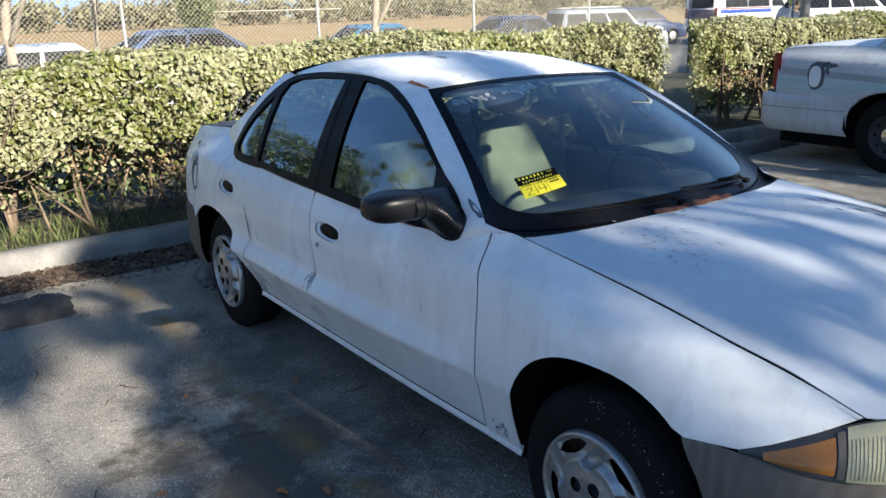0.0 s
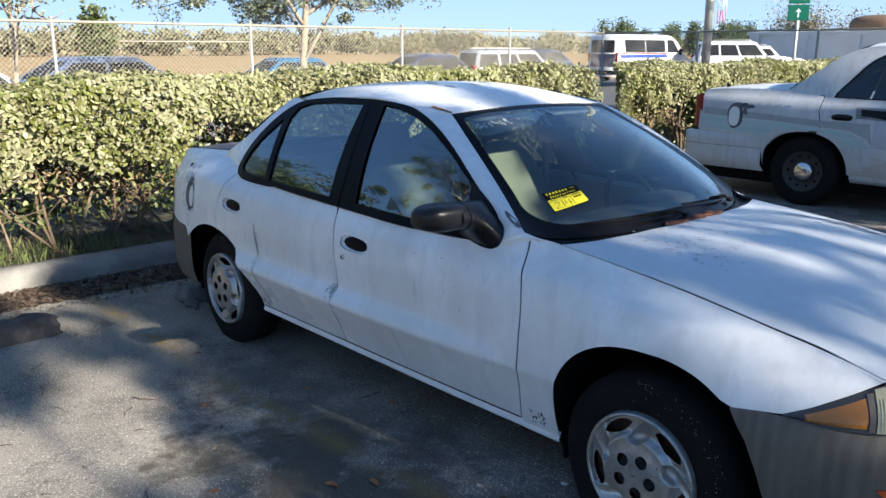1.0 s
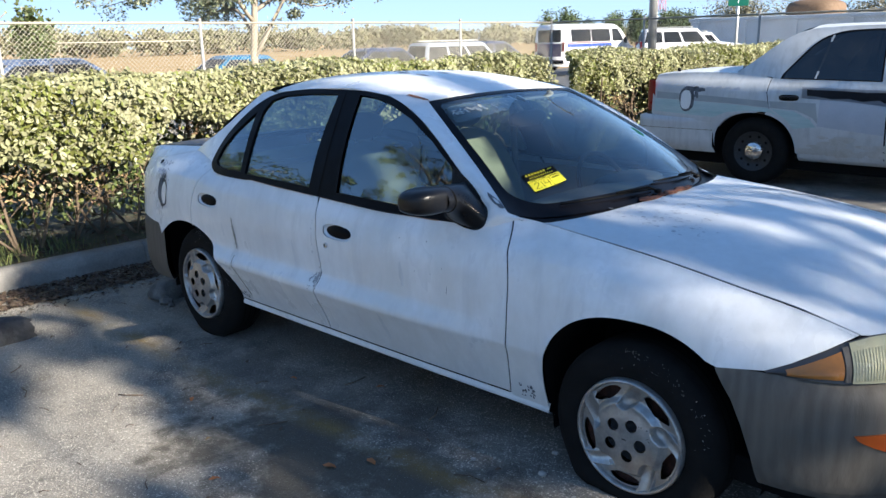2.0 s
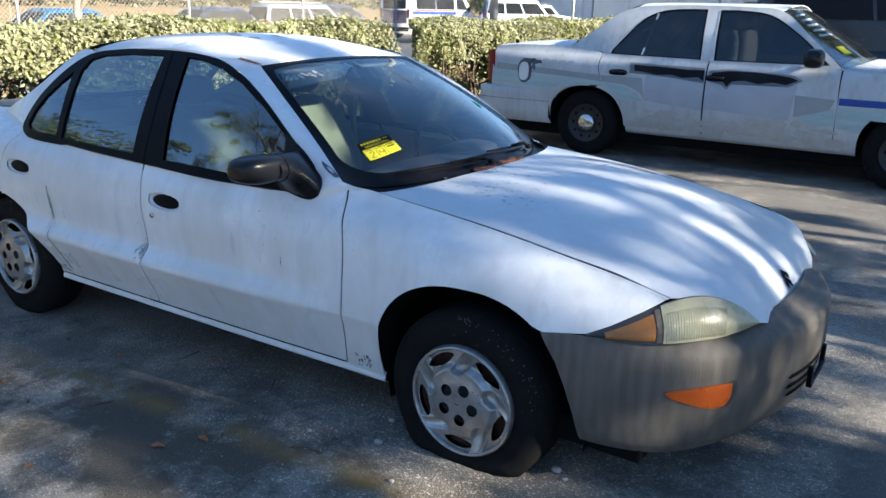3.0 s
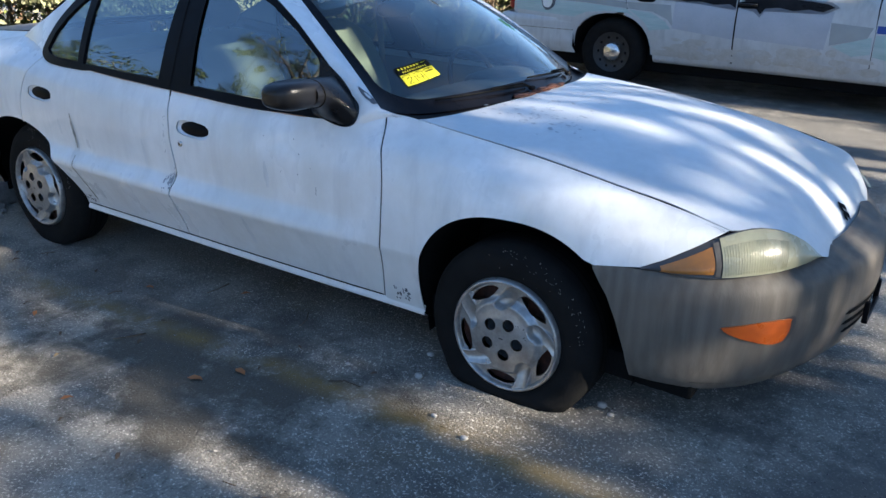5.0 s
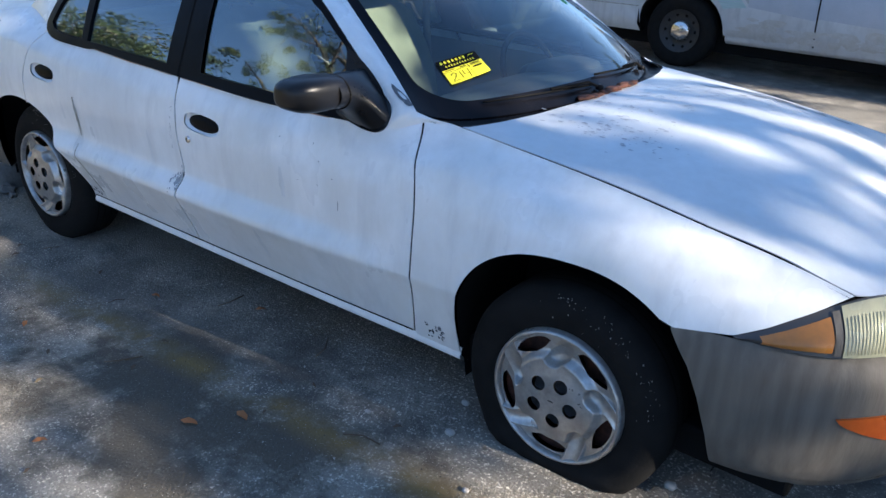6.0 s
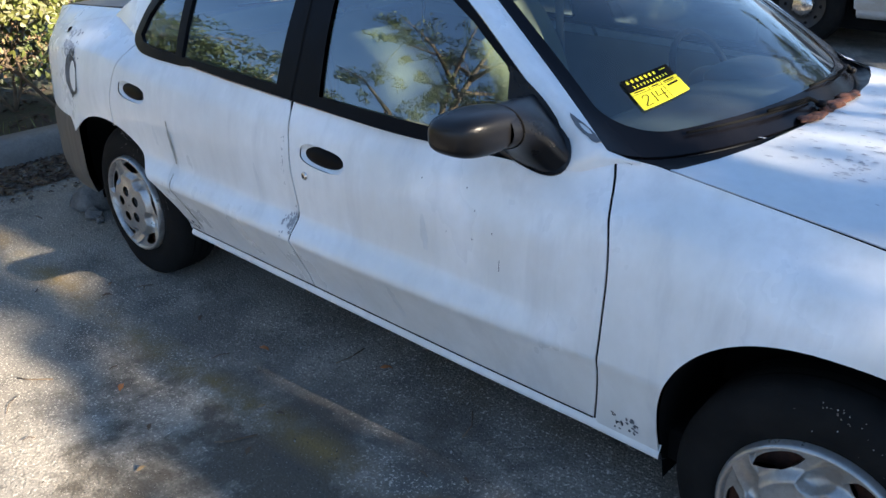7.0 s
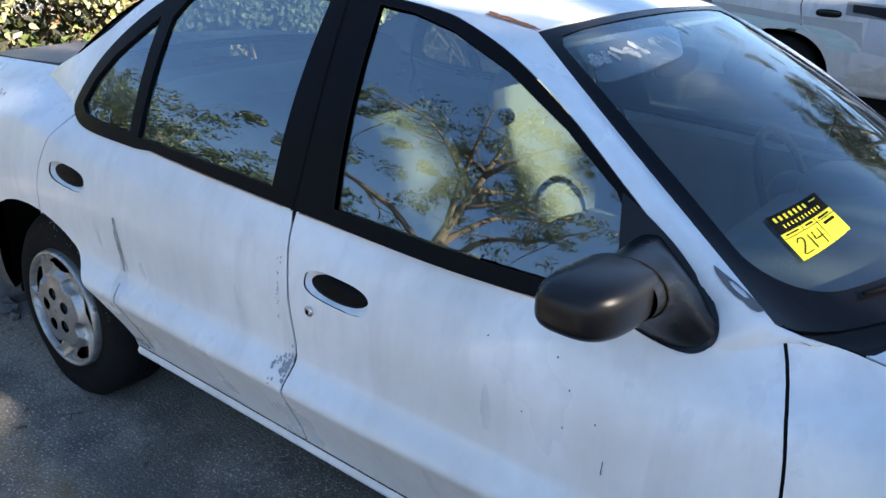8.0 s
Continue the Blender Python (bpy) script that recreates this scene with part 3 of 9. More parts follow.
RAIL_W = [
    (0.60, 0.63, 0.66, 0.665, 0.665, 0.66, 0.645, 0.60), (0.70, 0.73, 0.755, 0.76, 0.76, 0.75, 0.735, 0.68),
    (0.735, 0.76, 0.805, 0.82, 0.818, 0.81, 0.79, 0.69), (0.745, 0.772, 0.842, 0.855, 0.829, 0.837, 0.805, 0.66),
    (0.745, 0.774, 0.856, 0.873, 0.831, 0.842, 0.825, 0.768), (0.745, 0.774, 0.858, 0.875, 0.831, 0.841, 0.825, 0.785),
    (0.745, 0.770, 0.845, 0.862, 0.823, 0.831, 0.81, 0.772), (0.74, 0.764, 0.820, 0.833, 0.817, 0.815, 0.79, 0.735),
    (0.738, 0.76, 0.806, 0.82, 0.818, 0.805, 0.785, 0.672), (0.738, 0.76, 0.805, 0.815, 0.815, 0.802, 0.775, 0.655),
    (0.74, 0.765, 0.808, 0.814, 0.815, 0.80, 0.765, 0.665), (0.745, 0.775, 0.806, 0.81, 0.81, 0.79, 0.745, 0.665),
    (0.74, 0.765, 0.788, 0.79, 0.788, 0.77, 0.73, 0.66), (0.66, 0.69, 0.71, 0.71, 0.71, 0.70, 0.685, 0.655),
    (0.52, 0.55, 0.57, 0.57, 0.57, 0.56, 0.55, 0.53)]


class BodySide:
    """The outer skin of a car's flank: w at (x, z), from rails across stations."""

    def __init__(self, stations, rail_z, rail_w, n=300, m=130):
        self.x = np.linspace(stations[0], stations[-1], n)
        z = np.stack([pchip(stations, [r[k] for r in rail_z], self.x) for k in range(len(rail_z[0]))], 1)
        w = np.stack([pchip(stations, [r[k] for r in rail_w], self.x) for k in range(len(rail_w[0]))], 1)
        self.lo, self.hi = z[:, 0], z[:, -1]
        self.s = np.linspace(0, 1, m)
        self.w = np.stack([pchip(zz, ww, zz[0] + self.s * (zz[-1] - zz[0])) for zz, ww in zip(z, w)])

    def top(self, x):
        return float(np.interp(x, self.x, self.hi))

    def __call__(self, x, z):
        fx = (min(max(x, self.x[0]), self.x[-1]) - self.x[0]) / (self.x[1] - self.x[0])
        i = min(int(fx), len(self.x) - 2)
        a = fx - i
        s = 0.0
        v = 0.0
        for k, wt in ((i, 1 - a), (i + 1, a)):
            s = (z - self.lo[k]) / (self.hi[k] - self.lo[k])
            sl = min(max(s, 0.0), 1.0) * (len(self.s) - 1)
            j = min(int(sl), len(self.s) - 2)
            b = sl - j
            v += wt * ((1 - b) * self.w[k, j] + b * self.w[k, j + 1])
        return v


SIDE = BodySide(STATIONS, RAIL_Z, RAIL_W)


def house_w(x, z):
    """Half width of the sedan's glasshouse."""
    t = (z - 0.885) / 0.44
    return (0.785 - 0.255 * t + 0.022 * math.sin(math.pi * min(max(t, 0), 1)) - 0.175 * max(0, x) ** 2 - 0.33 * max(0, -x - 1.0) ** 2)


def flank(sg, off=0.0):
    return lambda x, z: (x, sg * (SIDE(x, z) + off), z)


def house(sg, off=0.0):
    return lambda x, z: (x, sg * (house_w(x, z) + off), z)


def arch(cx, cz, a, b, t0, t1, n=34, rear=2.6, front=2.0):
    """A wheel opening, squarer behind than ahead; angles in degrees from straight ahead."""
    out = []
    for t in np.radians(np.linspace(t0, t1, n)):
        c, s = math.cos(t), math.sin(t)
        p = front if c > 0 else rear
        out.append((cx + a * math.copysign(abs(c) ** (2 / p), c), cz + b * math.copysign(abs(s) ** (2 / p), s)))
    return out


FRONT_ARCH = (1.348, 0.30, 0.388, 0.380)
REAR_ARCH = (-1.385, 0.285, 0.412, 0.347)


def oval(cx, cz, a, b, n=28, power=2.6, tilt=0.0):
    out = []
    for t in np.linspace(0, 2 * math.pi, n, endpoint=False):
        u = a * math.copysign(abs(math.cos(t)) ** (2 / power), math.cos(t))
        v = b * math.copysign(abs(math.sin(t)) ** (2 / power), math.sin(t))
        c, s = math.cos(radians(tilt)), math.sin(radians(tilt))
        out.append((cx + c * u - s * v, cz + s * u + c * v))
    return out


def top_line(x0, x1, n=24, drop=0.0):
    return [(x, SIDE.top(x) - drop) for x in np.linspace(x0, x1, n)]


hood_c = curve([(0.85, 0.905), (0.97, 0.918), (1.3, 0.928), (1.6, 0.893), (1.85, 0.822), (2.0, 0.755), (2.1, 0.676), (2.145, 0.618), (2.19, 0.53)])
hood_e = curve([(0.85, 0.903), (1.3, 0.856), (1.6, 0.809), (1.75, 0.783), (1.93, 0.737), (2.03, 0.722), (2.1, 0.655), (2.15, 0.59), (2.19, 0.50)])
roof_c = curve([(-1.1, 1.335), (-0.95, 1.36), (-0.7, 1.382), (-0.4, 1.388), (-0.1, 1.363), (0.15, 1.309), (0.25, 1.28)])
roof_e = curve([(-1.1, 1.26), (-0.95, 1.292), (-0.8, 1.308), (-0.6, 1.326), (-0.33, 1.335), (-0.1, 1.315), (0.135, 1.284), (0.25, 1.25)])


def hood_at(x, y):
    side = min(1.3, abs(y) / 0.66)
    return (x, y, float(hood_c(x) - (hood_c(x) - hood_e(x)) * side ** 2.2))


def roof_at(x, y):
    return (x, y, float(roof_c(x) - (roof_c(x) - roof_e(x)) * min(1.2, abs(y) / 0.535) ** 2.6))


def screen_at(u, v):
    """The windshield: u across from -1 to 1, v from the cowl to the roof."""
    top = np.array([0.135 + 0.012 * (1 - u * u), 0.492 * u, 1.289 + 0.02 * (1 - u * u)])
    low = np.array([0.735 + 0.225 * (1 - min(1.0, abs(u)) ** 2.3), 0.70 * u, 0.893 + 0.038 * min(1.0, abs(u)) ** 12 + 0.02 * (1 - u * u)])
    p = low + (top - low) * v
    e = min(1.0, abs(u)) ** 4
    p[1] *= 1 - (0.05 if u < 0 else -0.02) * e * math.sin(math.pi * v)
    bow = (0.035 * (1 - e) - (0.017 if u < 0 else -0.012) * e) * math.sin(math.pi * v)
    return tuple(p + bow * np.array([0.5, 0, 0.86]))


def back_at(u, v):
    top = np.array([-0.97 - 0.06 * (1 - u * u), 0.50 * u, 1.315 + 0.035 * (1 - u * u)])
    low = np.array([-1.52 - 0.08 * (1 - u * u), 0.60 * u, 0.985 + 0.01 * (1 - u * u)])
    return tuple(low + (top - low) * v + 0.03 * math.sin(math.pi * v) * np.array([-0.5, 0, 0.86]))


TRIM = [(-0.86, 0.900), (-1.05, 0.902), (-1.15, 0.912), (-1.205, 0.945), (-1.19, 1.0), (-1.14, 1.085), (-1.06, 1.175), (-0.97, 1.25), (-0.87, 1.295),
        (-0.72, 1.316), (-0.55, 1.327), (-0.33, 1.332), (-0.17, 1.322), (-0.02, 1.303), (0.138, 1.252), (0.30, 1.170), (0.455, 1.067), (0.54, 1.003),
        (0.615, 0.934), (0.655, 0.888)]
Q_GLASS = [(-0.905, 0.933), (-1.06, 0.934), (-1.13, 0.943), (-1.16, 0.965), (-1.13, 1.03), (-1.075, 1.10), (-0.95, 1.213)]
R_GLASS = [(-0.345, 0.918), (-0.865, 0.928), (-0.902, 1.215), (-0.872, 1.266), (-0.79, 1.290), (-0.62, 1.304), (-0.45, 1.308), (-0.385, 1.308)]
F_GLASS = [(-0.15, 0.915), (0.45, 0.905), (0.47, 1.02), (0.43, 1.068), (0.30, 1.150), (0.14, 1.228), (-0.02, 1.280), (-0.14, 1.302), (-0.235, 1.308)]
GAP_B = -0.262


def bumper_plan(pts):
    line = smooth_line([(x, -w) for x, w in pts] + [(x, w) for x, w in pts[-2::-1]], 0.02)
    d = np.r_[0, np.cumsum(np.linalg.norm(np.diff(line, axis=0), axis=1))]
    d -= d[-1] / 2
    return d, line


FB_S, FB_LINE = bumper_plan([(1.58, 0.812), (1.73, 0.803), (1.85, 0.775), (1.96, 0.722), (2.06, 0.625), (2.135, 0.50), (2.205, 0.30), (2.24, 0.15), (2.25, 0.0)])
RB_S, RB_LINE = bumper_plan([(-1.68, 0.815), (-1.85, 0.805), (-2.0, 0.77), (-2.13, 0.68), (-2.2, 0.5), (-2.23, 0.25), (-2.24, 0.0)])
front_off = curve([(0.20, -0.10), (0.25, -0.06), (0.28, -0.035), (0.34, -0.012), (0.41, 0.002), (0.48, 0.01), (0.55, 0.009), (0.595, 0.0), (0.62, -0.012), (0.645, -0.03)])


def plan_at(S, line, s, off):
    p = np.array([np.interp(s, S, line[:, 0]), np.interp(s, S, line[:, 1])])
    q = np.array([np.interp(s + 0.03, S, line[:, 0]), np.interp(s + 0.03, S, line[:, 1])])
    r = np.array([np.interp(s - 0.03, S, line[:, 0]), np.interp(s - 0.03, S, line[:, 1])])
    t = (q - r) / (np.linalg.norm(q - r) + 1e-9)
    n = np.array([t[1], -t[0]])
    return p + n * off


def bumper_at(s, z, off=0.0):
    inset = pchip([0, 0.5, 0.75, 1.2], [0.075, 0.05, 0.012, 0.0], abs(s))
    o = float(front_off(z)) - inset * max(0.0, (z - 0.585) / 0.05) ** 1.6 + off
    p = plan_at(FB_S, FB_LINE, s, o)
    return (p[0], p[1], z)


def rear_bumper_at(s, z):
    o = float(pchip([0.2, 0.26, 0.36, 0.5, 0.56, 0.6], [-0.05, -0.02, 0.0, 0.0, -0.005, -0.03], z))
    p = plan_at(RB_S, RB_LINE, s, -o)
    return (p[0], p[1], z)


def wheel(name, parent, x, sg, z, flat, turn):
    """A flat-sided tyre with a silver five-swirl cover; sg is -1 on the right-hand side."""
    w = thing(name, "", "")
    w.parent = parent
    r = 0.304
    face = sg * 0.80
    inn = -sg
    low = 0.002 + float(ground_rise(x, sg * 0.8))
    prof = [(0.185, face + inn * 0.012), (0.20, face + inn * 0.004), (0.235, face - inn * 0.004), (0.271, face + inn * 0.003), (0.292, face + inn * 0.018), (r, face + inn * 0.035),
            (r + 0.002, face + inn * 0.10), (r, face + inn * 0.165), (0.29, face + inn * 0.185), (0.2, face + inn * 0.19)]
    tyre = lathe("tyre", prof, "y", (x, 0, z), M["tyre"], w, "black rubber tyre, sagging flat at the ground", 56, flat=low)
    for v in tyre.data.vertices:
        if v.co.z < low + 0.07:
            v.co.y += sg * (0.012 + 0.1 * low) * (1 - (v.co.z - low) / 0.07)
    for k in range(3):      # tread grooves as shallow dark bands
        yy = face + inn * (0.07 + 0.032 * k)
        lathe("tread_groove", [(r + 0.0035, yy - 0.003), (r + 0.0035, yy + 0.003)], "y", (x, 0, z), M["void"], w, "", 40, flat=low + 0.001)
    lathe("rim", [(0.0, face + inn * 0.04), (0.06, face + inn * 0.045), (0.12, face + inn * 0.05), (0.168, face + inn * 0.045), (0.186, face + inn * 0.02)], "y", (x, 0, z), M["rust"], w, "rusty steel rim", 32)
    holes, rot = [], radians(turn + 4)
    c, s = math.cos(rot), math.sin(rot)

    def spin(pts, k):
        a = 2 * math.pi * k / 5 + rot
        return [(math.cos(a) * p - math.sin(a) * q, math.sin(a) * p + math.cos(a) * q) for p, q in pts]

    slot = []
    for a, rr in ((1, 0.160), (6, 0.168), (14, 0.171), (26, 0.171), (36, 0.168), (42, 0.158), (39, 0.146), (30, 0.136), (19, 0.133), (8, 0.143)):
        slot.append((rr * math.cos(radians(a)), rr * math.sin(radians(a))))
    slot = [tuple(p) for p in smooth_line(slot + [slot[0]], 0.006)[:-1]]
    for k in range(5):
        holes.append(spin(slot, k))
        a = 2 * math.pi * (k + 0.5) / 5 + rot
        holes.append([(0.057 * math.cos(a) + 0.0205 * math.cos(t), 0.057 * math.sin(a) + 0.0205 * math.sin(t)) for t in np.linspace(0, 2 * math.pi, 18, endpoint=False)])

    def step(q, width):
        q = min(1.0, max(0.0, 0.5 + q / width))
        return q * q * (3 - 2 * q)

    def dish(u, v):
        """A raised five-cornered middle, with thumb-shaped scoops that swirl out to the rim."""
        rr, a = math.hypot(u, v), math.atan2(v, u) - rot
        h = 0.022 * step(0.126 - rr, 0.022) - 0.10 * rr * rr + 0.006 * step(0.085 - rr, 0.05)
        for k in range(5):
            t = 2 * math.pi * k / 5 - 0.10 - 5.2 * max(0.0, rr - 0.112)
            along, side = rr * math.cos(a - t), rr * math.sin(a - t)
            if along > 0:
                d = math.hypot(min(0.0, along - 0.130), side) / 0.030
                inside_ = step(1 - d, 0.34)
                h = h * (1 - inside_) + inside_ * (-0.013 + 0.010 * d * d + 0.36 * max(0.0, rr - 0.128))
        return (x + u, face - inn * (h + 0.002), z + v)

    disc = [(0.181 * math.cos(t), 0.181 * math.sin(t)) for t in np.linspace(0, 2 * math.pi, 72, endpoint=False)]
    cov = sheet("wheel_cover", disc, dish, 0.0036 if sg < 0 else 0.02, M["cover"], w, "dull silver plastic cover with five swirls", holes, 0.016, out=(0, sg, 0), eps=0.002)
    o = lambda h: face - inn * h  # noqa: E731
    lathe("cover_bead", [(0.175, o(-0.004)), (0.178, o(0.006)), (0.181, o(0.013)), (0.185, o(0.016)), (0.189, o(0.014)), (0.192, o(0.008)), (0.194, o(-0.004)), (0.195, o(-0.02))], "y", (x, 0, z), M["cover"], w, "worn outer bead of the cover", 72)
    mark = sheet("centre_mark", [(-0.008, -0.002), (0.008, -0.002), (0.008, 0.002), (-0.008, 0.002)], lambda u, v: (x + u, dish(u, v)[1] + sg * 0.001, z + v), 0.004, M["lamp_dark"], w, "", (), 0, out=(0, sg, 0))
    for k in range(5):
        a = 2 * math.pi * (k + 0.5) / 5 + rot
        lathe("lug_nut", [(0.0, face + inn * 0.012), (0.009, face + inn * 0.012), (0.0105, face + inn * 0.03)], "y",
              (x + 0.057 * math.cos(a), 0, z + 0.057 * math.sin(a)), M["steel_black"], w, "", 8)
        lathe("lug_recess", [(0.0206, o(0.022)), (0.0190, o(0.010)), (0.0150, o(0.0)), (0.0115, o(-0.006))], "y", (x + 0.057 * math.cos(a), 0, z + 0.057 * math.sin(a)), M["lamp_dark"], w, "", 18)
    if sg < 0:      # pale flecks thrown on the sidewall
        rnd = random.Random(int(100 * x))
        for i in range(64):
            a, q = radians(rnd.gauss(86, 7) if i < 22 else 8 + 62 * rnd.random() ** 1.3), (0.262 + 0.03 * rnd.random() if i % 5 else 0.215 + 0.07 * rnd.random())
            blob("fleck", (x + q * math.cos(a), face - 0.004 + 0.018 * max(0, (q - 0.275) / 0.025), z + q * math.sin(a)), (0.0005 + 0.0010 * rnd.random() ** 2, 0.0008, 0.0006 + 0.0034 * rnd.random() ** 3), M["pebble"], w, "dried white splash fleck" if i == 0 else "", 2.0, (6, 4))
    return w


FRONT_GAP = [(0.79, 0.272), (0.805, 0.36), (0.817, 0.46), (0.823, 0.58), (0.821, 0.68), (0.811, 0.76), (0.792, 0.83), (0.767, 0.88), (0.738, 0.924)]
B_GAP = [(-0.262, 0.276), (-0.250, 0.33), (-0.228, 0.45), (-0.216, 0.54), (-0.222, 0.65), (-0.235, 0.76), (-0.262, 0.884)]
R_GAP = [(-1.318, 0.618), (-1.308, 0.68), (-1.292, 0.76), (-1.258, 0.85), (-1.20, 0.935)]


def shifted(line, dx):
    return [(x + dx, z) for x, z in smooth_line(line, 0.03)]


def door_handle(sg, x, z, parent):
    """A black pull handle in an oval recess."""
    shape = oval(x, z, 0.099, 0.035, 32, 3.0, -3)

    def bowl(u, v):
        d = min(1.0, math.hypot((u - x) / 0.099, (v - z) / 0.035))
        return (u, sg * (SIDE(u, v) - 0.028 * (1 - d ** 3) - 0.001), v)

    h = sheet("handle_recess", shape, bowl, 0.009, M["paint"], parent, "", (), 0)
    bar = oval(x + 0.002, z + 0.003, 0.093, 0.0295, 28, 2.6, -3)
    sheet("door_handle", bar, lambda u, v: (u, sg * (SIDE(u, v) - 0.005 - 0.012 * min(1, math.hypot((u - x) / 0.093, (v - z) / 0.030)) ** 3), v), 0.008, M["black"], parent,
          "black plastic pull handle", (), 0.012)
    return shape


PILLAR = {}


def pillar_at(u, k):
    """The right windshield pillar: u along it from the roof, k from the door to the glass, just proud."""
    R_ = PILLAR[-1]
    a, c = u * (len(R_) - 1), k * 6
    i, j = min(int(a), len(R_) - 2), min(int(c), 5)
    fa, fc = a - i, c - j
    p = R_[i, j] * (1 - fa) * (1 - fc) + R_[i + 1, j] * fa * (1 - fc) + R_[i, j + 1] * (1 - fa) * fc + R_[i + 1, j + 1] * fa * fc
    n = np.cross(R_[i + 1, j] - R_[i, j], R_[i, j + 1] - R_[i, j])
    n = n / (np.linalg.norm(n) + 1e-9)
    return tuple(p + n * (0.0022 if n[1] < 0 else -0.0022))


def door_mirror(car, sg):
    """A black mirror on a sail panel."""
    out = (0, sg, 0)
    mir = thing("door_mirror", "", "")
    mir.parent = car

    def bend(q):
        q = q.copy()
        out_y = q[:, 1].copy()
        q[:, 0] -= 0.9 * np.maximum(0, out_y + 0.03) ** 2
        q[:, 2] *= 1 - 0.2 * np.clip(-out_y / 0.12, 0, 1)
        q[:, 1] = sg * out_y
        return q

    blob("mirror_shell", (0.532, sg * 0.890, 0.981), (0.066, 0.112, 0.048), M["gloss_black"], mir, "scuffed black plastic mirror shell", 3.2, (44, 28), bend)
    sail = [(0.440, 1.070), (0.455, 1.017), (0.47, 0.96), (0.475, 0.90), (0.53, 0.875), (0.60, 0.862), (0.64, 0.866), (0.662, 0.888), (0.655, 0.918), (0.615, 0.955), (0.555, 1.005), (0.49, 1.045)]
    base = smooth_line(sail + [sail[0]], 0.012)[:-1]

    def wall(x, z):
        k = min(1.0, max(0.0, (z - 0.89) / 0.05))
        return house_w(x, z) * k + max(house_w(x, z), SIDE(x, min(z, SIDE.top(x)))) * (1 - k) + 0.006

    sheet("sail_panel", [tuple(p) for p in base], lambda x, z: (x, sg * wall(x, z), z), 0.02, M["gloss_black"], mir, "black plastic mirror sail", (), 0.012, out=out)
    foot = []       # flare from the sail's lower part out to the shell
    n = 40
    for k in np.linspace(0, 1, 14):
        row = []
        for t in np.linspace(0, 2 * math.pi, n, endpoint=False):
            c, s_ = math.cos(t), math.sin(t)
            f = 2 / 2.5
            bx, bz = 0.565 + 0.095 * math.copysign(abs(c) ** f, c) * (1 - 0.45 * max(0, s_) * (c > 0)), 0.930 + 0.062 * math.copysign(abs(s_) ** f, s_) - 0.022 * c
            if s_ > 0:
                bz += 0.03 * s_ * (1 - c) * 0.5
            bx = min(bx, 0.662 - (bz - 0.905) * 1.25)
            ex, ez = 0.543 + 0.063 * c, 0.978 + 0.047 * s_
            e = 1 - (1 - k) ** 3.0
            w = wall(bx, bz) * (1 - k) + 0.865 * k
            row.append((bx + (ex - bx) * e, sg * (w - (0.004 if k == 0 else 0)), bz + (ez - bz) * e))
        foot.append(row)
    grid("mirror_foot", foot, M["gloss_black"], mir, "black plastic mirror foot", closed=True)
    seam = [(0.545 + 0.0635 * math.cos(t), sg * 0.832, 0.976 + 0.0475 * math.sin(t)) for t in np.linspace(0, 2 * math.pi, 41)]
    tube("mirror_seam", seam, 0.0022, M["void"], mir, "", 5)
    rnd = random.Random(77)
    for i in range(9):
        t = 1.0 + 0.5 * rnd.random()
        blob("scuff", (0.548 + 0.060 * math.cos(t), sg * (0.83 + 0.012 * rnd.random()), 0.974 + 0.0475 * math.sin(t)), (0.004 + 0.004 * rnd.random(), 0.002, 0.0012), M["primer"], mir, "", 2.0, (8, 6))


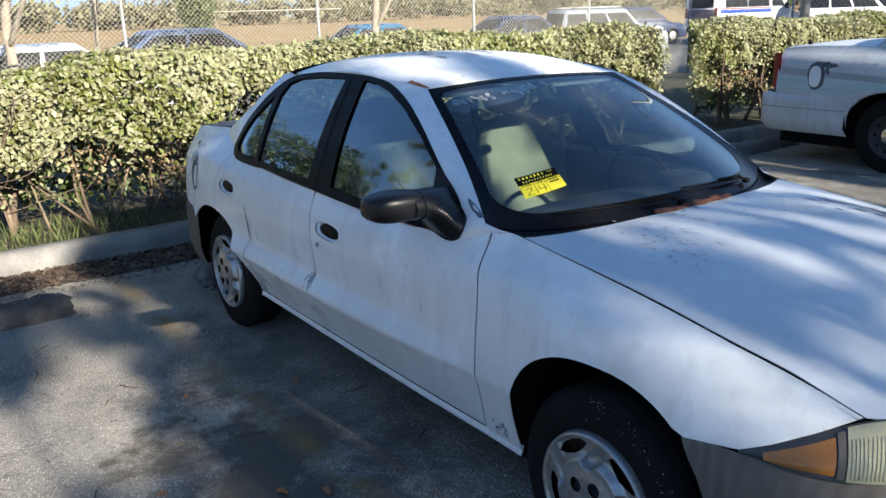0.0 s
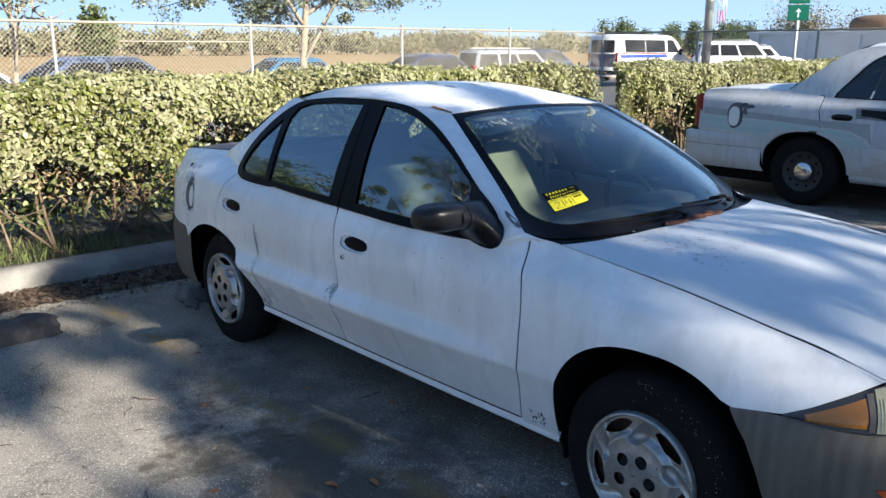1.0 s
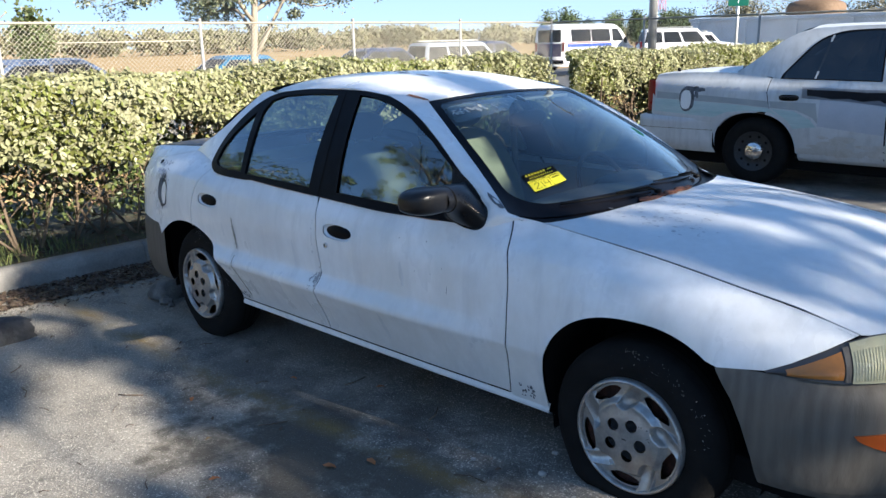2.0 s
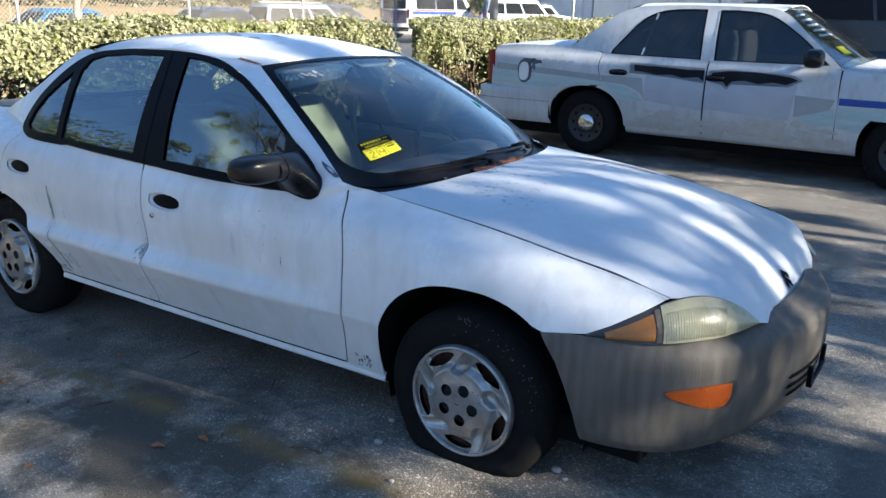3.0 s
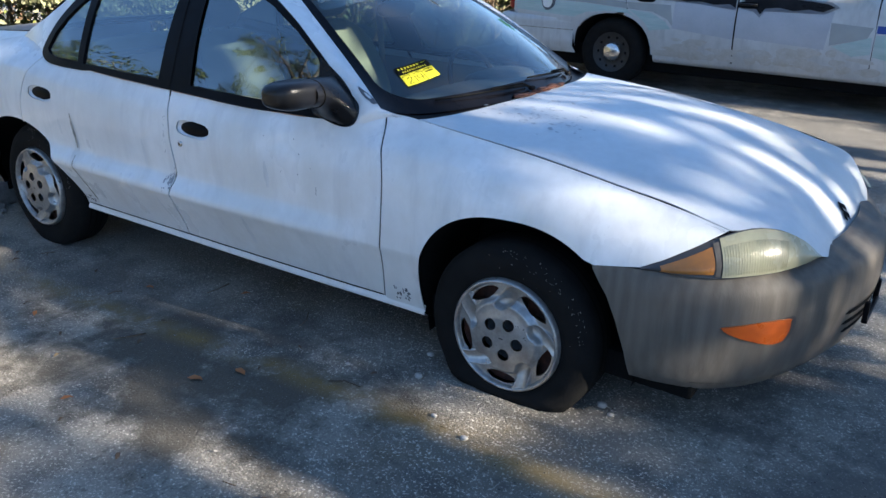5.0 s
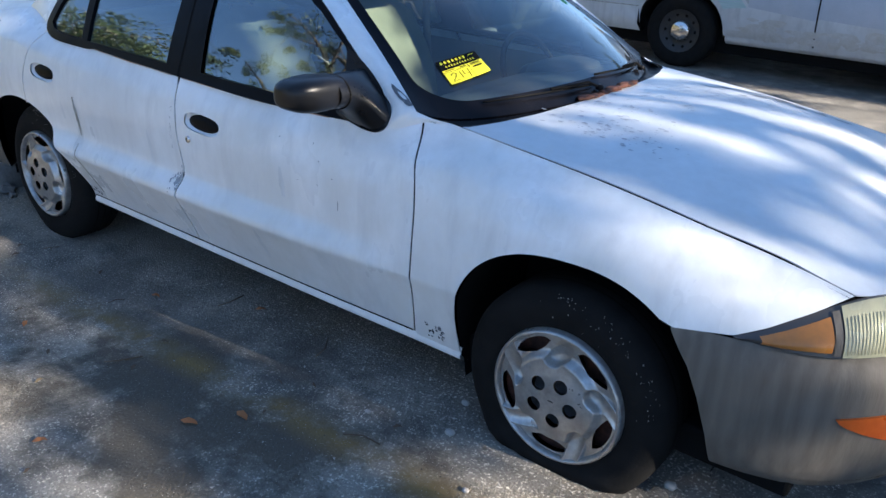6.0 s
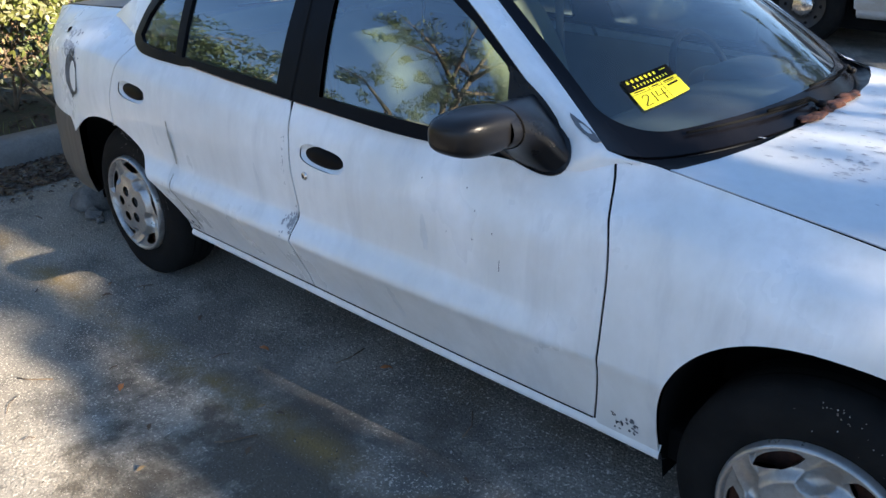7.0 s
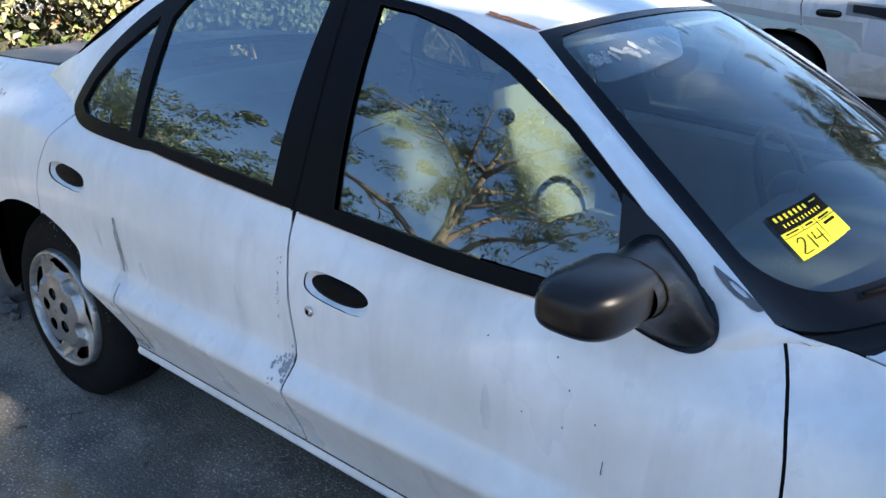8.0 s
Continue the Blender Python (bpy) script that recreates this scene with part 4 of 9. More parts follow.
def sedan_side(car, sg):
    out = (0, sg, 0)
    mark = sg < 0
    # front fender
    fender = (shifted(FRONT_GAP, 0.003)[:-1] + [(x, SIDE.top(x) - 0.0) for x in np.linspace(0.744, 1.925, 30)]
              + [(1.86, 0.698), (1.79, 0.655), (1.728, 0.624), (1.65, 0.614), (1.60, 0.606)]
              + arch(*FRONT_ARCH, 53, 178, 40)[1:] + [(0.962, 0.25), (0.80, 0.245)])
    sheet("front_fender", fender, flank(sg), 0.015 if sg < 0 else 0.04, M["paint"], car, "white painted fender", (), 0.004, out=out)
    # doors
    fshape = oval(-0.092, 0.758, 0.092, 0.031, 32, 3.0, -3)
    rshape = oval(-1.138, 0.774, 0.092, 0.031, 32, 3.0, -3)
    fd = shifted(B_GAP, 0.003)[:-1] + top_line(-0.255, 0.732, 28, 0.0) + shifted(FRONT_GAP, -0.003)[::-1][1:]
    door = sheet("front_door", fd, flank(sg), 0.015 if sg < 0 else 0.04, M["paint"], car, "white door with grime streaks", (fshape,), 0.004, out=out)
    door_handle(sg, -0.092, 0.758, door)
    blob("door_lock", (-0.162, sg * (SIDE(-0.162, 0.695) + 0.001), 0.695), (0.013, 0.006, 0.013), M["chrome"], door, "worn key lock", 2.0, (16, 8))
    blob("keyhole", (-0.162, sg * (SIDE(-0.162, 0.695) + 0.006), 0.695), (0.005, 0.003, 0.006), M["void"], door, "", 2.0, (10, 6))
    rd = ([(-0.985, 0.268)] + shifted(B_GAP, -0.003)[:-1] + top_line(-0.27, -1.19, 24)
          + shifted(R_GAP, 0.0025)[::-1][1:] + arch(*REAR_ARCH, 79, 3, 24, 2.0))
    rear = sheet("rear_door", rd, flank(sg), 0.015 if sg < 0 else 0.04, M["paint"], car, "white door with grime streaks", (rshape,), 0.004, out=out)
    door_handle(sg, -1.138, 0.774, rear)
    # quarter panel, with the pillar behind the glass
    qp = ([(x, SIDE.top(x)) for x in np.linspace(-1.205, -2.1, 22)] + [(-2.12, 0.70), (-2.11, 0.60), (-1.9, 0.585), (-1.72, 0.575)]
          + arch(*REAR_ARCH, 140, 81, 20, 2.0)[1:] + shifted(R_GAP, -0.0025)[1:-1])
    sheet("quarter_panel", qp, flank(sg), 0.015 if sg < 0 else 0.04, M["paint"], car, "white quarter panel with scorched fuel flap", (), 0.004, out=out)
    trim = smooth_line(TRIM, 0.02)
    back = [p for p in trim if p[0] < -0.85 and p[1] < 1.30]
    cp = ([tuple(p + np.array([-0.003, 0.0])) for p in back] + [(-0.87, 1.30), (-0.93, 1.31), (-0.985, 1.300), (-1.06, 1.24), (-1.16, 1.155), (-1.28, 1.08), (-1.40, 1.03), (-1.50, SIDE.top(-1.5))]
          + [(x, SIDE.top(x)) for x in np.linspace(-1.45, -1.0, 12)])
    sheet("rear_pillar", cp, house(sg), 0.025, M["paint"], car, "white rear roof pillar", (), 0.015, out=(0, sg, 0.3))
    # dark seals behind the gaps
    def seal(pts, wide, name="panel_gap"):
        line = smooth_line(pts, 0.03)
        rows = []
        for i, (x, z) in enumerate(line):
            a, b = line[max(0, i - 1)], line[min(len(line) - 1, i + 1)]
            t = (b - a) / (np.linalg.norm(b - a) + 1e-9)
            n = np.array([-t[1], t[0]]) * wide
            rows.append([flank(sg, -0.0035)(*(np.array([x, z]) + n)), flank(sg, -0.0035)(*(np.array([x, z]) - n))])
        grid(name, rows, M["void"], car)

    seal(FRONT_GAP, 0.008)
    seal(B_GAP, 0.008)
    seal(R_GAP, 0.007)
    seal([(-0.98, 0.272), (-0.3, 0.2735), (0.3, 0.2735), (0.79, 0.2735)], 0.006)
    shut = [(x, SIDE.top(x)) for x in np.linspace(0.80, 1.925, 24)]
    grid("hood_gap", [[(x, sg * (SIDE(x, z) + 0.006), z - 0.007), (x, sg * (SIDE(x, z) - 0.014), z - 0.003)] for x, z in shut], M["void"], car)
    # sill
    rows = []
    for x in np.linspace(-0.99, 0.965, 40):
        w = SIDE(x, 0.26)
        rows.append([(x, sg * (w - 0.008), 0.274), (x, sg * (w - 0.002), 0.262), (x, sg * (w + 0.004), 0.25), (x, sg * (w + 0.003), 0.240), (x, sg * (w - 0.01), 0.232), (x, sg * (w - 0.05), 0.215), (x, sg * (w - 0.12), 0.21)])
    grid("sill", rows, M["paint"], car, "white sill with chipped lower lip")
    grid("sill_gap", [[flank(sg, 0.0015)(x, 0.2755), flank(sg, 0.0015)(x, 0.2690)] for x in np.linspace(-0.975, 0.786, 40)], M["void"], car, "dark gap above the sill")
    # glasshouse: black frame with three panes
    frame_line = [tuple(p) for p in trim] + [(0.655, 0.882)] + [(x, SIDE.top(x) + 0.003) for x in np.linspace(0.6, -0.8, 24)]
    sheet("window_frame", frame_line, house(sg, 0.004), 0.022, M["black"], car, "black window frame, paint flaking at its lower edge",
          (Q_GLASS, R_GLASS, F_GLASS), 0.014, out=(0, sg, 0.3))
    for nm, shape in (("quarter_glass", Q_GLASS), ("rear_door_glass", R_GLASS), ("front_door_glass", F_GLASS)):
        g = sheet(nm, shape, house(sg, -0.006), 0.05, M["glass"], car, "tinted side glass", (), 0, out=(0, sg, 0.3))
    gap = [(GAP_B - 0.004, 0.885), (GAP_B - 0.012, 1.0), (GAP_B - 0.035, 1.15), (GAP_B - 0.075, 1.32)]
    gl = smooth_line(gap, 0.03)
    grid("pillar_gap", [[house(sg, 0.0055)(x - 0.003, z), house(sg, 0.0055)(x + 0.003, z)] for x, z in gl], M["void"], car)
    # windshield pillar
    a_trim = smooth_line([(-0.10, 1.316), (-0.02, 1.304), (0.138, 1.253), (0.30, 1.171), (0.455, 1.068), (0.54, 1.004), (0.615, 0.935), (0.655, 0.885)], 0.03)
    n = len(a_trim)
    glass_edge = [screen_at(sg, v) for v in np.linspace(1.0, 0.0, n)]
    rows = []
    for i, ((x, z), e) in enumerate(zip(a_trim, glass_edge)):
        p, q = np.array(house(sg, 0.002)(x, z)), np.array(e)
        if x > 0.60:
            zt = min(z, SIDE.top(x) - 0.004) if x > 0.64 else z
            p = np.array([x, sg * max(house_w(x, zt), SIDE(x, min(zt, SIDE.top(x))) if x > 0.64 else 0), zt])
        rows.append([p + (q - p) * k + np.array([0.4, sg * 0.7, 0.6]) * 0.014 * math.sin(math.pi * k) for k in np.linspace(0, 1, 7)])
    c0 = np.array(screen_at(sg, 0.0))
    lip_ = [c0 + [0.0, 0, 0.0], c0 + [0.004, -sg * 0.004, -0.003], np.array([0.775, sg * 0.678, 0.915]), np.array([0.812, sg * 0.660, 0.906])]
    for x, q in zip((0.69, 0.725, 0.76, 0.80), lip_):
        zt = SIDE.top(x) - 0.006
        p = np.array([x, sg * (SIDE(x, zt) + 0.001), zt])
        rows.append([p + (q - p) * k + np.array([0.2, sg * 0.5, 0.6]) * 0.010 * math.sin(math.pi * k) for k in np.linspace(0, 1, 7)])
    PILLAR[sg] = np.array(rows[:n])
    grid("windshield_pillar", rows, M["paint"], car, "white windshield pillar")
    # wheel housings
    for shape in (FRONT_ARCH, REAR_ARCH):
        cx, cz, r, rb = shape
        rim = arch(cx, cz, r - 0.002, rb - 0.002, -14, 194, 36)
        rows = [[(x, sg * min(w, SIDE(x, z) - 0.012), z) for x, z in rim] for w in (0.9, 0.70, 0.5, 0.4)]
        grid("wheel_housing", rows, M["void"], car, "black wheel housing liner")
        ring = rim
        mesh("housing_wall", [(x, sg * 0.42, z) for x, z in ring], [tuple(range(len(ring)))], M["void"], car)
    # headlight
    top = smooth_line([(1.732, 0.786, 0.624), (1.80, 0.748, 0.662), (1.86, 0.71, 0.697), (1.93, 0.66, 0.735), (1.985, 0.605, 0.748), (2.04, 0.55, 0.738), (2.085, 0.49, 0.705), (2.112, 0.45, 0.672), (2.13, 0.425, 0.644)], 0.02)
    if sg > 0:
        top = top - np.array([0.018, 0, 0.034]) * np.sin(np.linspace(0, math.pi, len(top)))[:, None]
    low = smooth_line([(1.732, 0.787, 0.621), (1.85, 0.772, 0.625), (1.957, 0.722, 0.628), (2.05, 0.62, 0.632), (2.10, 0.52, 0.636), (2.13, 0.425, 0.640)], 0.02)

    def lamp_rows(a, b, k0, k1, off):
        rows = []
        for k in np.linspace(k0, k1, 22):
            p = np.array([np.interp(k, np.linspace(0, 1, len(a)), a[:, i]) for i in range(3)])
            q = np.array([np.interp(k, np.linspace(0, 1, len(b)), b[:, i]) for i in range(3)])
            rows.append([((p + (q - p) * j) + np.array([0.6, 0.6, 0.25]) * (0.014 * math.sin(math.pi * j) + off)) * np.array([1, sg, 1]) for j in np.linspace(0, 1, 10)])
        return rows

    head = grid("headlight", lamp_rows(top, low, 0, 1, -0.007), M["lamp_dark"], car, "cloudy headlight with an amber corner lens")

    def shrink(k0, k1, t0, t1, material, nm, lab):
        rows = lamp_rows(top, low, k0, k1, 0.0015)
        rows = [[np.array(r[0]) + (np.array(r[-1]) - np.array(r[0])) * (t0 + (t1 - t0) * j) + (np.array(r[len(r) // 2]) - (np.array(r[0]) + np.array(r[-1])) / 2) * math.sin(math.pi * j) for j in np.linspace(0, 1, 10)] for r in rows]
        grid(nm, rows, material, head, lab)

    rows = []
    for r, q in zip(lamp_rows(top, low, 0.09, 0.335, 0.004), np.linspace(0, 1, 22)):
        r = [np.array(p) for p in r]
        t0 = 0.34 - 0.18 * q
        rows.append([r[0] + (r[-1] - r[0]) * (t0 + (0.90 - t0) * j) + (r[5] - (r[0] + r[-1]) / 2) * math.sin(math.pi * j) for j in np.linspace(0, 1, 10)])
    grid("amber_corner_lens", rows, M["amber_dull"], head, "faded amber corner lens")
    shrink(0.342, 0.366, 0.08, 0.95, M["bumper"], "lens_divider", "grey divider between the lenses")
    shrink(0.372, 0.992, 0.02, 0.975, M["lamp"], "headlight_lens", "yellowed clear lens with moulded ribs")
    for k in np.linspace(0.385, 0.70, 26):      # moulded ribs
        r = lamp_rows(top, low, k, k + 0.004, 0.0025)
        a, b = np.array(r[0][0]), np.array(r[0][-1])
        m = np.array(r[0][5]) - (a + b) / 2
        pts = [a + (b - a) * j + m * math.sin(math.pi * j) for j in np.linspace(0.20, 0.90, 8)]
        tube("lens_rib", pts, 0.0008, M["lamp"], head, "", 5)
    if mark:        # the mirror on the other side is gone
        door_mirror(car, sg)
        marks(car)


def decal(name, poly, sg, material, parent, label="", off=0.0016, surface=None, step=0.012):
    f = surface or flank(sg, off)
    return sheet(name, poly, f, step, material, parent, label, (), 0, out=(0, sg, 0.1))


def ragged(cx, cz, a, b, seed, n=26, rough=0.35):
    rnd = random.Random(seed)
    k = [1 + rough * (rnd.random() - 0.5) * 2 for _ in range(n)]
    k = [(k[i - 1] + 2 * k[i] + k[(i + 1) % n]) / 4 for i in range(n)]
    return [(cx + a * k[i] * math.cos(2 * math.pi * i / n), cz + b * k[i] * math.sin(2 * math.pi * i / n)) for i in range(n)]


def marks(car):
    """Wear on the right-hand flank: scratches, primer, scorch, flaked lacquer."""
    for x0, x1 in ((-0.80, -0.30), (-0.245, 0.45)):
        line = [(x, -(SIDE(x, SIDE.top(x)) + 0.0025), SIDE.top(x) + 0.0005) for x in np.linspace(x0, x1, 24)]
        tube("rust_line", line, 0.0016, M["rust_edge"], car, "rust line below the window trim", 5)
    rnd = random.Random(4)
    decal("scratch", [(0.536, 0.615), (0.5378, 0.612), (0.5392, 0.642), (0.5376, 0.645)], -1, M["burn"], car, "short dark scratch")
    decal("fuel_flap", ragged(-1.638, 0.760, 0.064, 0.084, 31, 26, 0.16), -1, M["burn"], car, "blackened open fuel flap ring", 0.0022)
    decal("fuel_flap_face", ragged(-1.612, 0.757, 0.030, 0.058, 33, 20, 0.10), -1, M["paint"], car, "white fuel flap", 0.0040)
    for x0, z0, aa, bb, sd in ((-1.672, 0.735, 0.012, 0.04, 3), (-1.668, 0.785, 0.011, 0.03, 5), (-1.655, 0.835, 0.016, 0.028, 7), (-1.632, 0.845, 0.02, 0.02, 8), (-1.648, 0.69, 0.008, 0.03, 9)):
        decal("flap_scorch", ragged(x0, z0, aa, bb, sd, 20, 0.7), -1, M["burn"], car, "sooty scorch beside the fuel flap")
    for i in range(110):     # soot speckled up the quarter from the flap
        u = rnd.random()
        decal("soot_speck", ragged(-1.655 - 0.05 * u + 0.03 * rnd.gauss(0, 1), 0.835 + 0.06 * u + 0.016 * rnd.gauss(0, 1), 0.002 + 0.007 * rnd.random() ** 2, 0.002 + 0.006 * rnd.random() ** 2, i + 300, 8, 0.5), -1, M["smudge"] if i % 4 else M["primer"], car, "fine grey soot" if i == 0 else "", 0.0013 + 0.00001 * i, None, 0.01)
    decal("smudge", ragged(-1.79, 0.905, 0.022, 0.010, 8), -1, M["ink"], car, "black scorched lip")
    for i in range(64):     # chips by the door gap
        decal("paint_chip", ragged(-0.225 - 0.05 * rnd.random() ** 2, 0.532 + 0.016 * rnd.gauss(0, 1), 0.0015 + 0.003 * rnd.random(), 0.0015 + 0.004 * rnd.random(), i, 9), -1, M["primer"], car, "", 0.0016, None, 0.01)
    for i in range(30):     # chips ahead of the front door and at the rear arch
        decal("paint_chip", ragged(0.845 + 0.07 * rnd.random(), 0.275 + 0.055 * rnd.random(), 0.002 + 0.003 * rnd.random(), 0.002 + 0.004 * rnd.random(), i, 7), -1, M["burn"], car, "", 0.0016, None, 0.01)
    for i in range(26):     # flakes off the rear edge of the door gap
        decal("paint_chip", ragged(-0.258 - 0.012 * rnd.random() ** 2, 0.64 + 0.15 * rnd.random(), 0.0007 + 0.0016 * rnd.random(), 0.001 + 0.0022 * rnd.random(), i + 130, 8), -1, M["primer"], car, "", 0.0016, None, 0.01)
    for i in range(14):
        decal("paint_chip", ragged(-0.97 + 0.07 * rnd.random(), 0.29 + 0.03 * rnd.random(), 0.003 + 0.004 * rnd.random(), 0.003 + 0.004 * rnd.random(), i + 50, 7), -1, M["burn"], car, "", 0.0016, None, 0.01)
    for i in range(6):
        decal("paint_chip", ragged(0.2 + 0.5 * rnd.random(), 0.62 + 0.2 * rnd.random(), 0.0016, 0.0024, i + 80, 7), -1, M["burn"], car, "", 0.0016, None, 0.01)
    for x0, x1, z0, z1, w, soft in ((-0.893, -0.905, 0.56, 0.715, 0.008, 0), (-0.875, -0.893, 0.31, 0.53, 0.007, 0), (-0.31, -0.335, 0.31, 0.45, 0.008, 1), (-0.40, -0.41, 0.56, 0.68, 0.008, 1), (-1.0, -1.005, 0.61, 0.68, 0.009, 1),
                                    (-0.88, -0.90, 0.40, 0.62, 0.022, 1), (0.30, 0.295, 0.60, 0.70, 0.012, 1), (0.18, 0.18, 0.34, 0.47, 0.014, 1)):
        rs = random.Random(int(x0 * 1000))
        side_a, side_b = [], []
        for j in np.linspace(0, 1, 12):
            h = w * (0.35 + 0.65 * math.sin(math.pi * min(1, 0.12 + 0.85 * j))) * (0.7 + 0.6 * rs.random())
            side_a.append((x0 + (x1 - x0) * j - h, z0 + (z1 - z0) * j))
            side_b.append((x0 + (x1 - x0) * j + h, z0 + (z1 - z0) * j))
        decal("grime_streak", side_b + side_a[::-1], -1, M["stain_soft" if soft else "grime"], car, "soft grey stain" if soft else "grey-green dirt streak", 0.0012 if soft else 0.0018)



def seat(name, parent, x, y, material):
    """A bucket seat: padded cushion, channelled backrest with bolsters, head restraint on two posts."""
    s = thing(name, "", "")
    s.parent = parent
    blob("seat_cushion", (x + 0.02, y, 0.50), (0.27, 0.25, 0.09), material, s, "", 3.0)
    wide = curve([(0, 0.19), (0.12, 0.225), (0.45, 0.24), (0.7, 0.225), (0.86, 0.19), (0.95, 0.135), (1, 0.06)])
    deep = curve([(0, 0.06), (0.3, 0.085), (0.8, 0.07), (0.94, 0.05), (1, 0.015)])
    rows = []
    for v in np.linspace(0, 1, 30):
        w, t, z = float(wide(v)), float(deep(v)), 0.50 + 0.57 * v
        row = []
        for a in np.linspace(0, 2 * math.pi, 56, endpoint=False):
            c, q = math.cos(a), math.sin(a)
            px, py = math.copysign(abs(c) ** 0.7, c) * t, math.copysign(abs(q) ** 0.7, q) * w
            k = py / max(w, 1e-6)
            if c > 0:       # bolsters stand forward of a centre with sewn channels
                px += (0.045 * k ** 4 - 0.012 * (1 - k * k) + 0.006 * abs(math.cos(math.pi * 2.5 * k)) * (abs(k) < 0.6)) * math.sin(math.pi * min(1, 0.2 + 0.8 * v))
            row.append((x - 0.06 + px - 0.32 * (z - 0.5), y + py, z))
        rows.append(row)
    grid("backrest", rows, material, s, "cream cloth backrest with sewn channels", closed=True, caps=True)
    blob("headrest", (x - 0.275, y, 1.145), (0.045, 0.125, 0.065), M["cabin"], s, "grey head restraint", 2.6)
    for k in (-0.05, 0.05):
        tube("headrest_post", [(x - 0.245, y + k, 1.02), (x - 0.27, y + k, 1.10)], 0.006, M["chrome"], s, "", 6)


def white_sedan():
    car = thing("sedan", "faded white four-door sedan with grey bumpers and a flat tyre", "car")
    for sg in (-1, 1):
        sedan_side(car, sg)
    # hood
    right = [(x, -float(pchip([0.86, 1.0, 1.3, 1.6, 1.75, 1.93], [0.647, 0.652, 0.656, 0.656, 0.651, 0.646], x))) for x in np.linspace(0.862, 1.925, 30)]
    front = [(1.965, -0.612), (2.03, -0.55), (2.08, -0.488), (2.125, -0.418), (2.145, -0.33), (2.16, -0.2), (2.166, 0.0)]
    rear = [(0.975, 0.0), (0.968, -0.2), (0.945, -0.38), (0.91, -0.52), (0.872, -0.635)]
    half = right + front[:-1] + [front[-1]]
    outline = half + [(x, -y) for x, y in half[-2::-1]] + [(x, -y) for x, y in rear[::-1]] + rear[1:]
    hood = sheet("hood", outline, hood_at, 0.035, M["paint_hood"], car, "white hood with worn dull patches", (), 0.003, out=(0, 0, 1))
    scar = smooth_line([(2.118, -0.03), (2.128, -0.012), (2.118, 0.0), (2.13, 0.02), (2.118, 0.035), (2.108, 0.012), (2.10, 0.0), (2.11, -0.02), (2.118, -0.03)], 0.006)[:-1]
    for ox, oy in ((0.006, 0.0), (-0.012, 0.012)):
        sheet("badge_scar", [(x + ox, y + oy) for x, y in scar], lambda x, y: tuple(np.array(hood_at(x, y)) + [0.002, 0, 0.002]), 0.01, M["ink"], hood, "torn-off badge mark", (), 0, out=(0, 0, 1))
    rnd = random.Random(11)
    for i in range(34):
        cx, cy = 1.32 + 0.14 * rnd.gauss(0, 1) * 0.6, 0.42 + 0.05 * rnd.gauss(0, 1)
        sheet("peeled_patch", ragged(cx, cy, 0.012 + 0.03 * rnd.random(), 0.003 + 0.006 * rnd.random(), i, 10, 0.5), lambda x, y: tuple(np.array(hood_at(x, y)) + [0, 0, 0.002]), 0.02, M["burn"], hood, "peeled lacquer patch", (), 0, out=(0, 0, 1))
    for i in range(5):
        sheet("peeled_patch", ragged(1.15 + 0.06 * rnd.random(), -0.30 + 0.1 * rnd.random(), 0.012, 0.002, i + 90, 9, 0.5), lambda x, y: tuple(np.array(hood_at(x, y)) + [0, 0, 0.002]), 0.02, M["primer"], hood, "", (), 0, out=(0, 0, 1))
    V, F = [], []
    rs = np.random.RandomState(17)
    for cx, cy, ax, ay, n in ((1.24, 0.24, 0.16, 0.07, 150), (1.17, -0.40, 0.12, 0.05, 110), (1.10, -0.12, 0.14, 0.10, 120)):      # fine flaking where the lacquer has gone
        for _ in range(n):
            px, py, q = cx + ax * rs.randn(), cy + ay * rs.randn(), 0.0012 + 0.0035 * rs.rand() ** 2
            k = len(V)
            V += [tuple(np.array(hood_at(px + 2.2 * q * math.cos(t) * (0.7 + 0.6 * rs.rand()), py + q * math.sin(t) * (0.7 + 0.6 * rs.rand()))) + [0, 0, 0.0016]) for t in np.linspace(0, 2 * math.pi, 6, endpoint=False)]
            F.append(tuple(range(k, k + 6)))
    mesh("lacquer_flaking", V, F, M["smudge"], hood, "fine grey flaking in the lacquer", False)["kind"] = "stuff"
    # roof
    edge = [(-0.945, 0.505), (-0.87, 0.525), (-0.72, 0.533), (-0.55, 0.534), (-0.33, 0.534), (-0.17, 0.535), (-0.10, 0.533), (0.02, 0.515), (0.132, 0.494)]
    lead = [(0.142, 0.35), (0.148, 0.15), (0.149, 0.0)]
    tail = [(-1.025, 0.0), (-1.015, 0.2), (-0.985, 0.4)]
    h = edge + lead
    outline = [(x, -y) for x, y in h] + [(x, y) for x, y in h[-2::-1]] + [(x, y) for x, y in tail[::-1]] + [(x, -y) for x, y in tail[1:]]
    roof = sheet("roof", outline, roof_at, 0.035, M["paint"], car, "white roof with worn patches", (), 0.02, out=(0, 0, 1))
    for i in range(30):
        sheet("rust_spot", ragged(0.02 + 0.105 * rnd.random(), -0.503 + 0.02 * rnd.random(), 0.006 + 0.012 * rnd.random(), 0.003 + 0.004 * rnd.random(), i + 20, 8, 0.5), lambda x, y: tuple(np.array(roof_at(x, y)) + [0, 0, 0.003]), 0.02, M["dead_leaf"], roof, "rust at the roof corner", (), 0, out=(0, 0, 1))
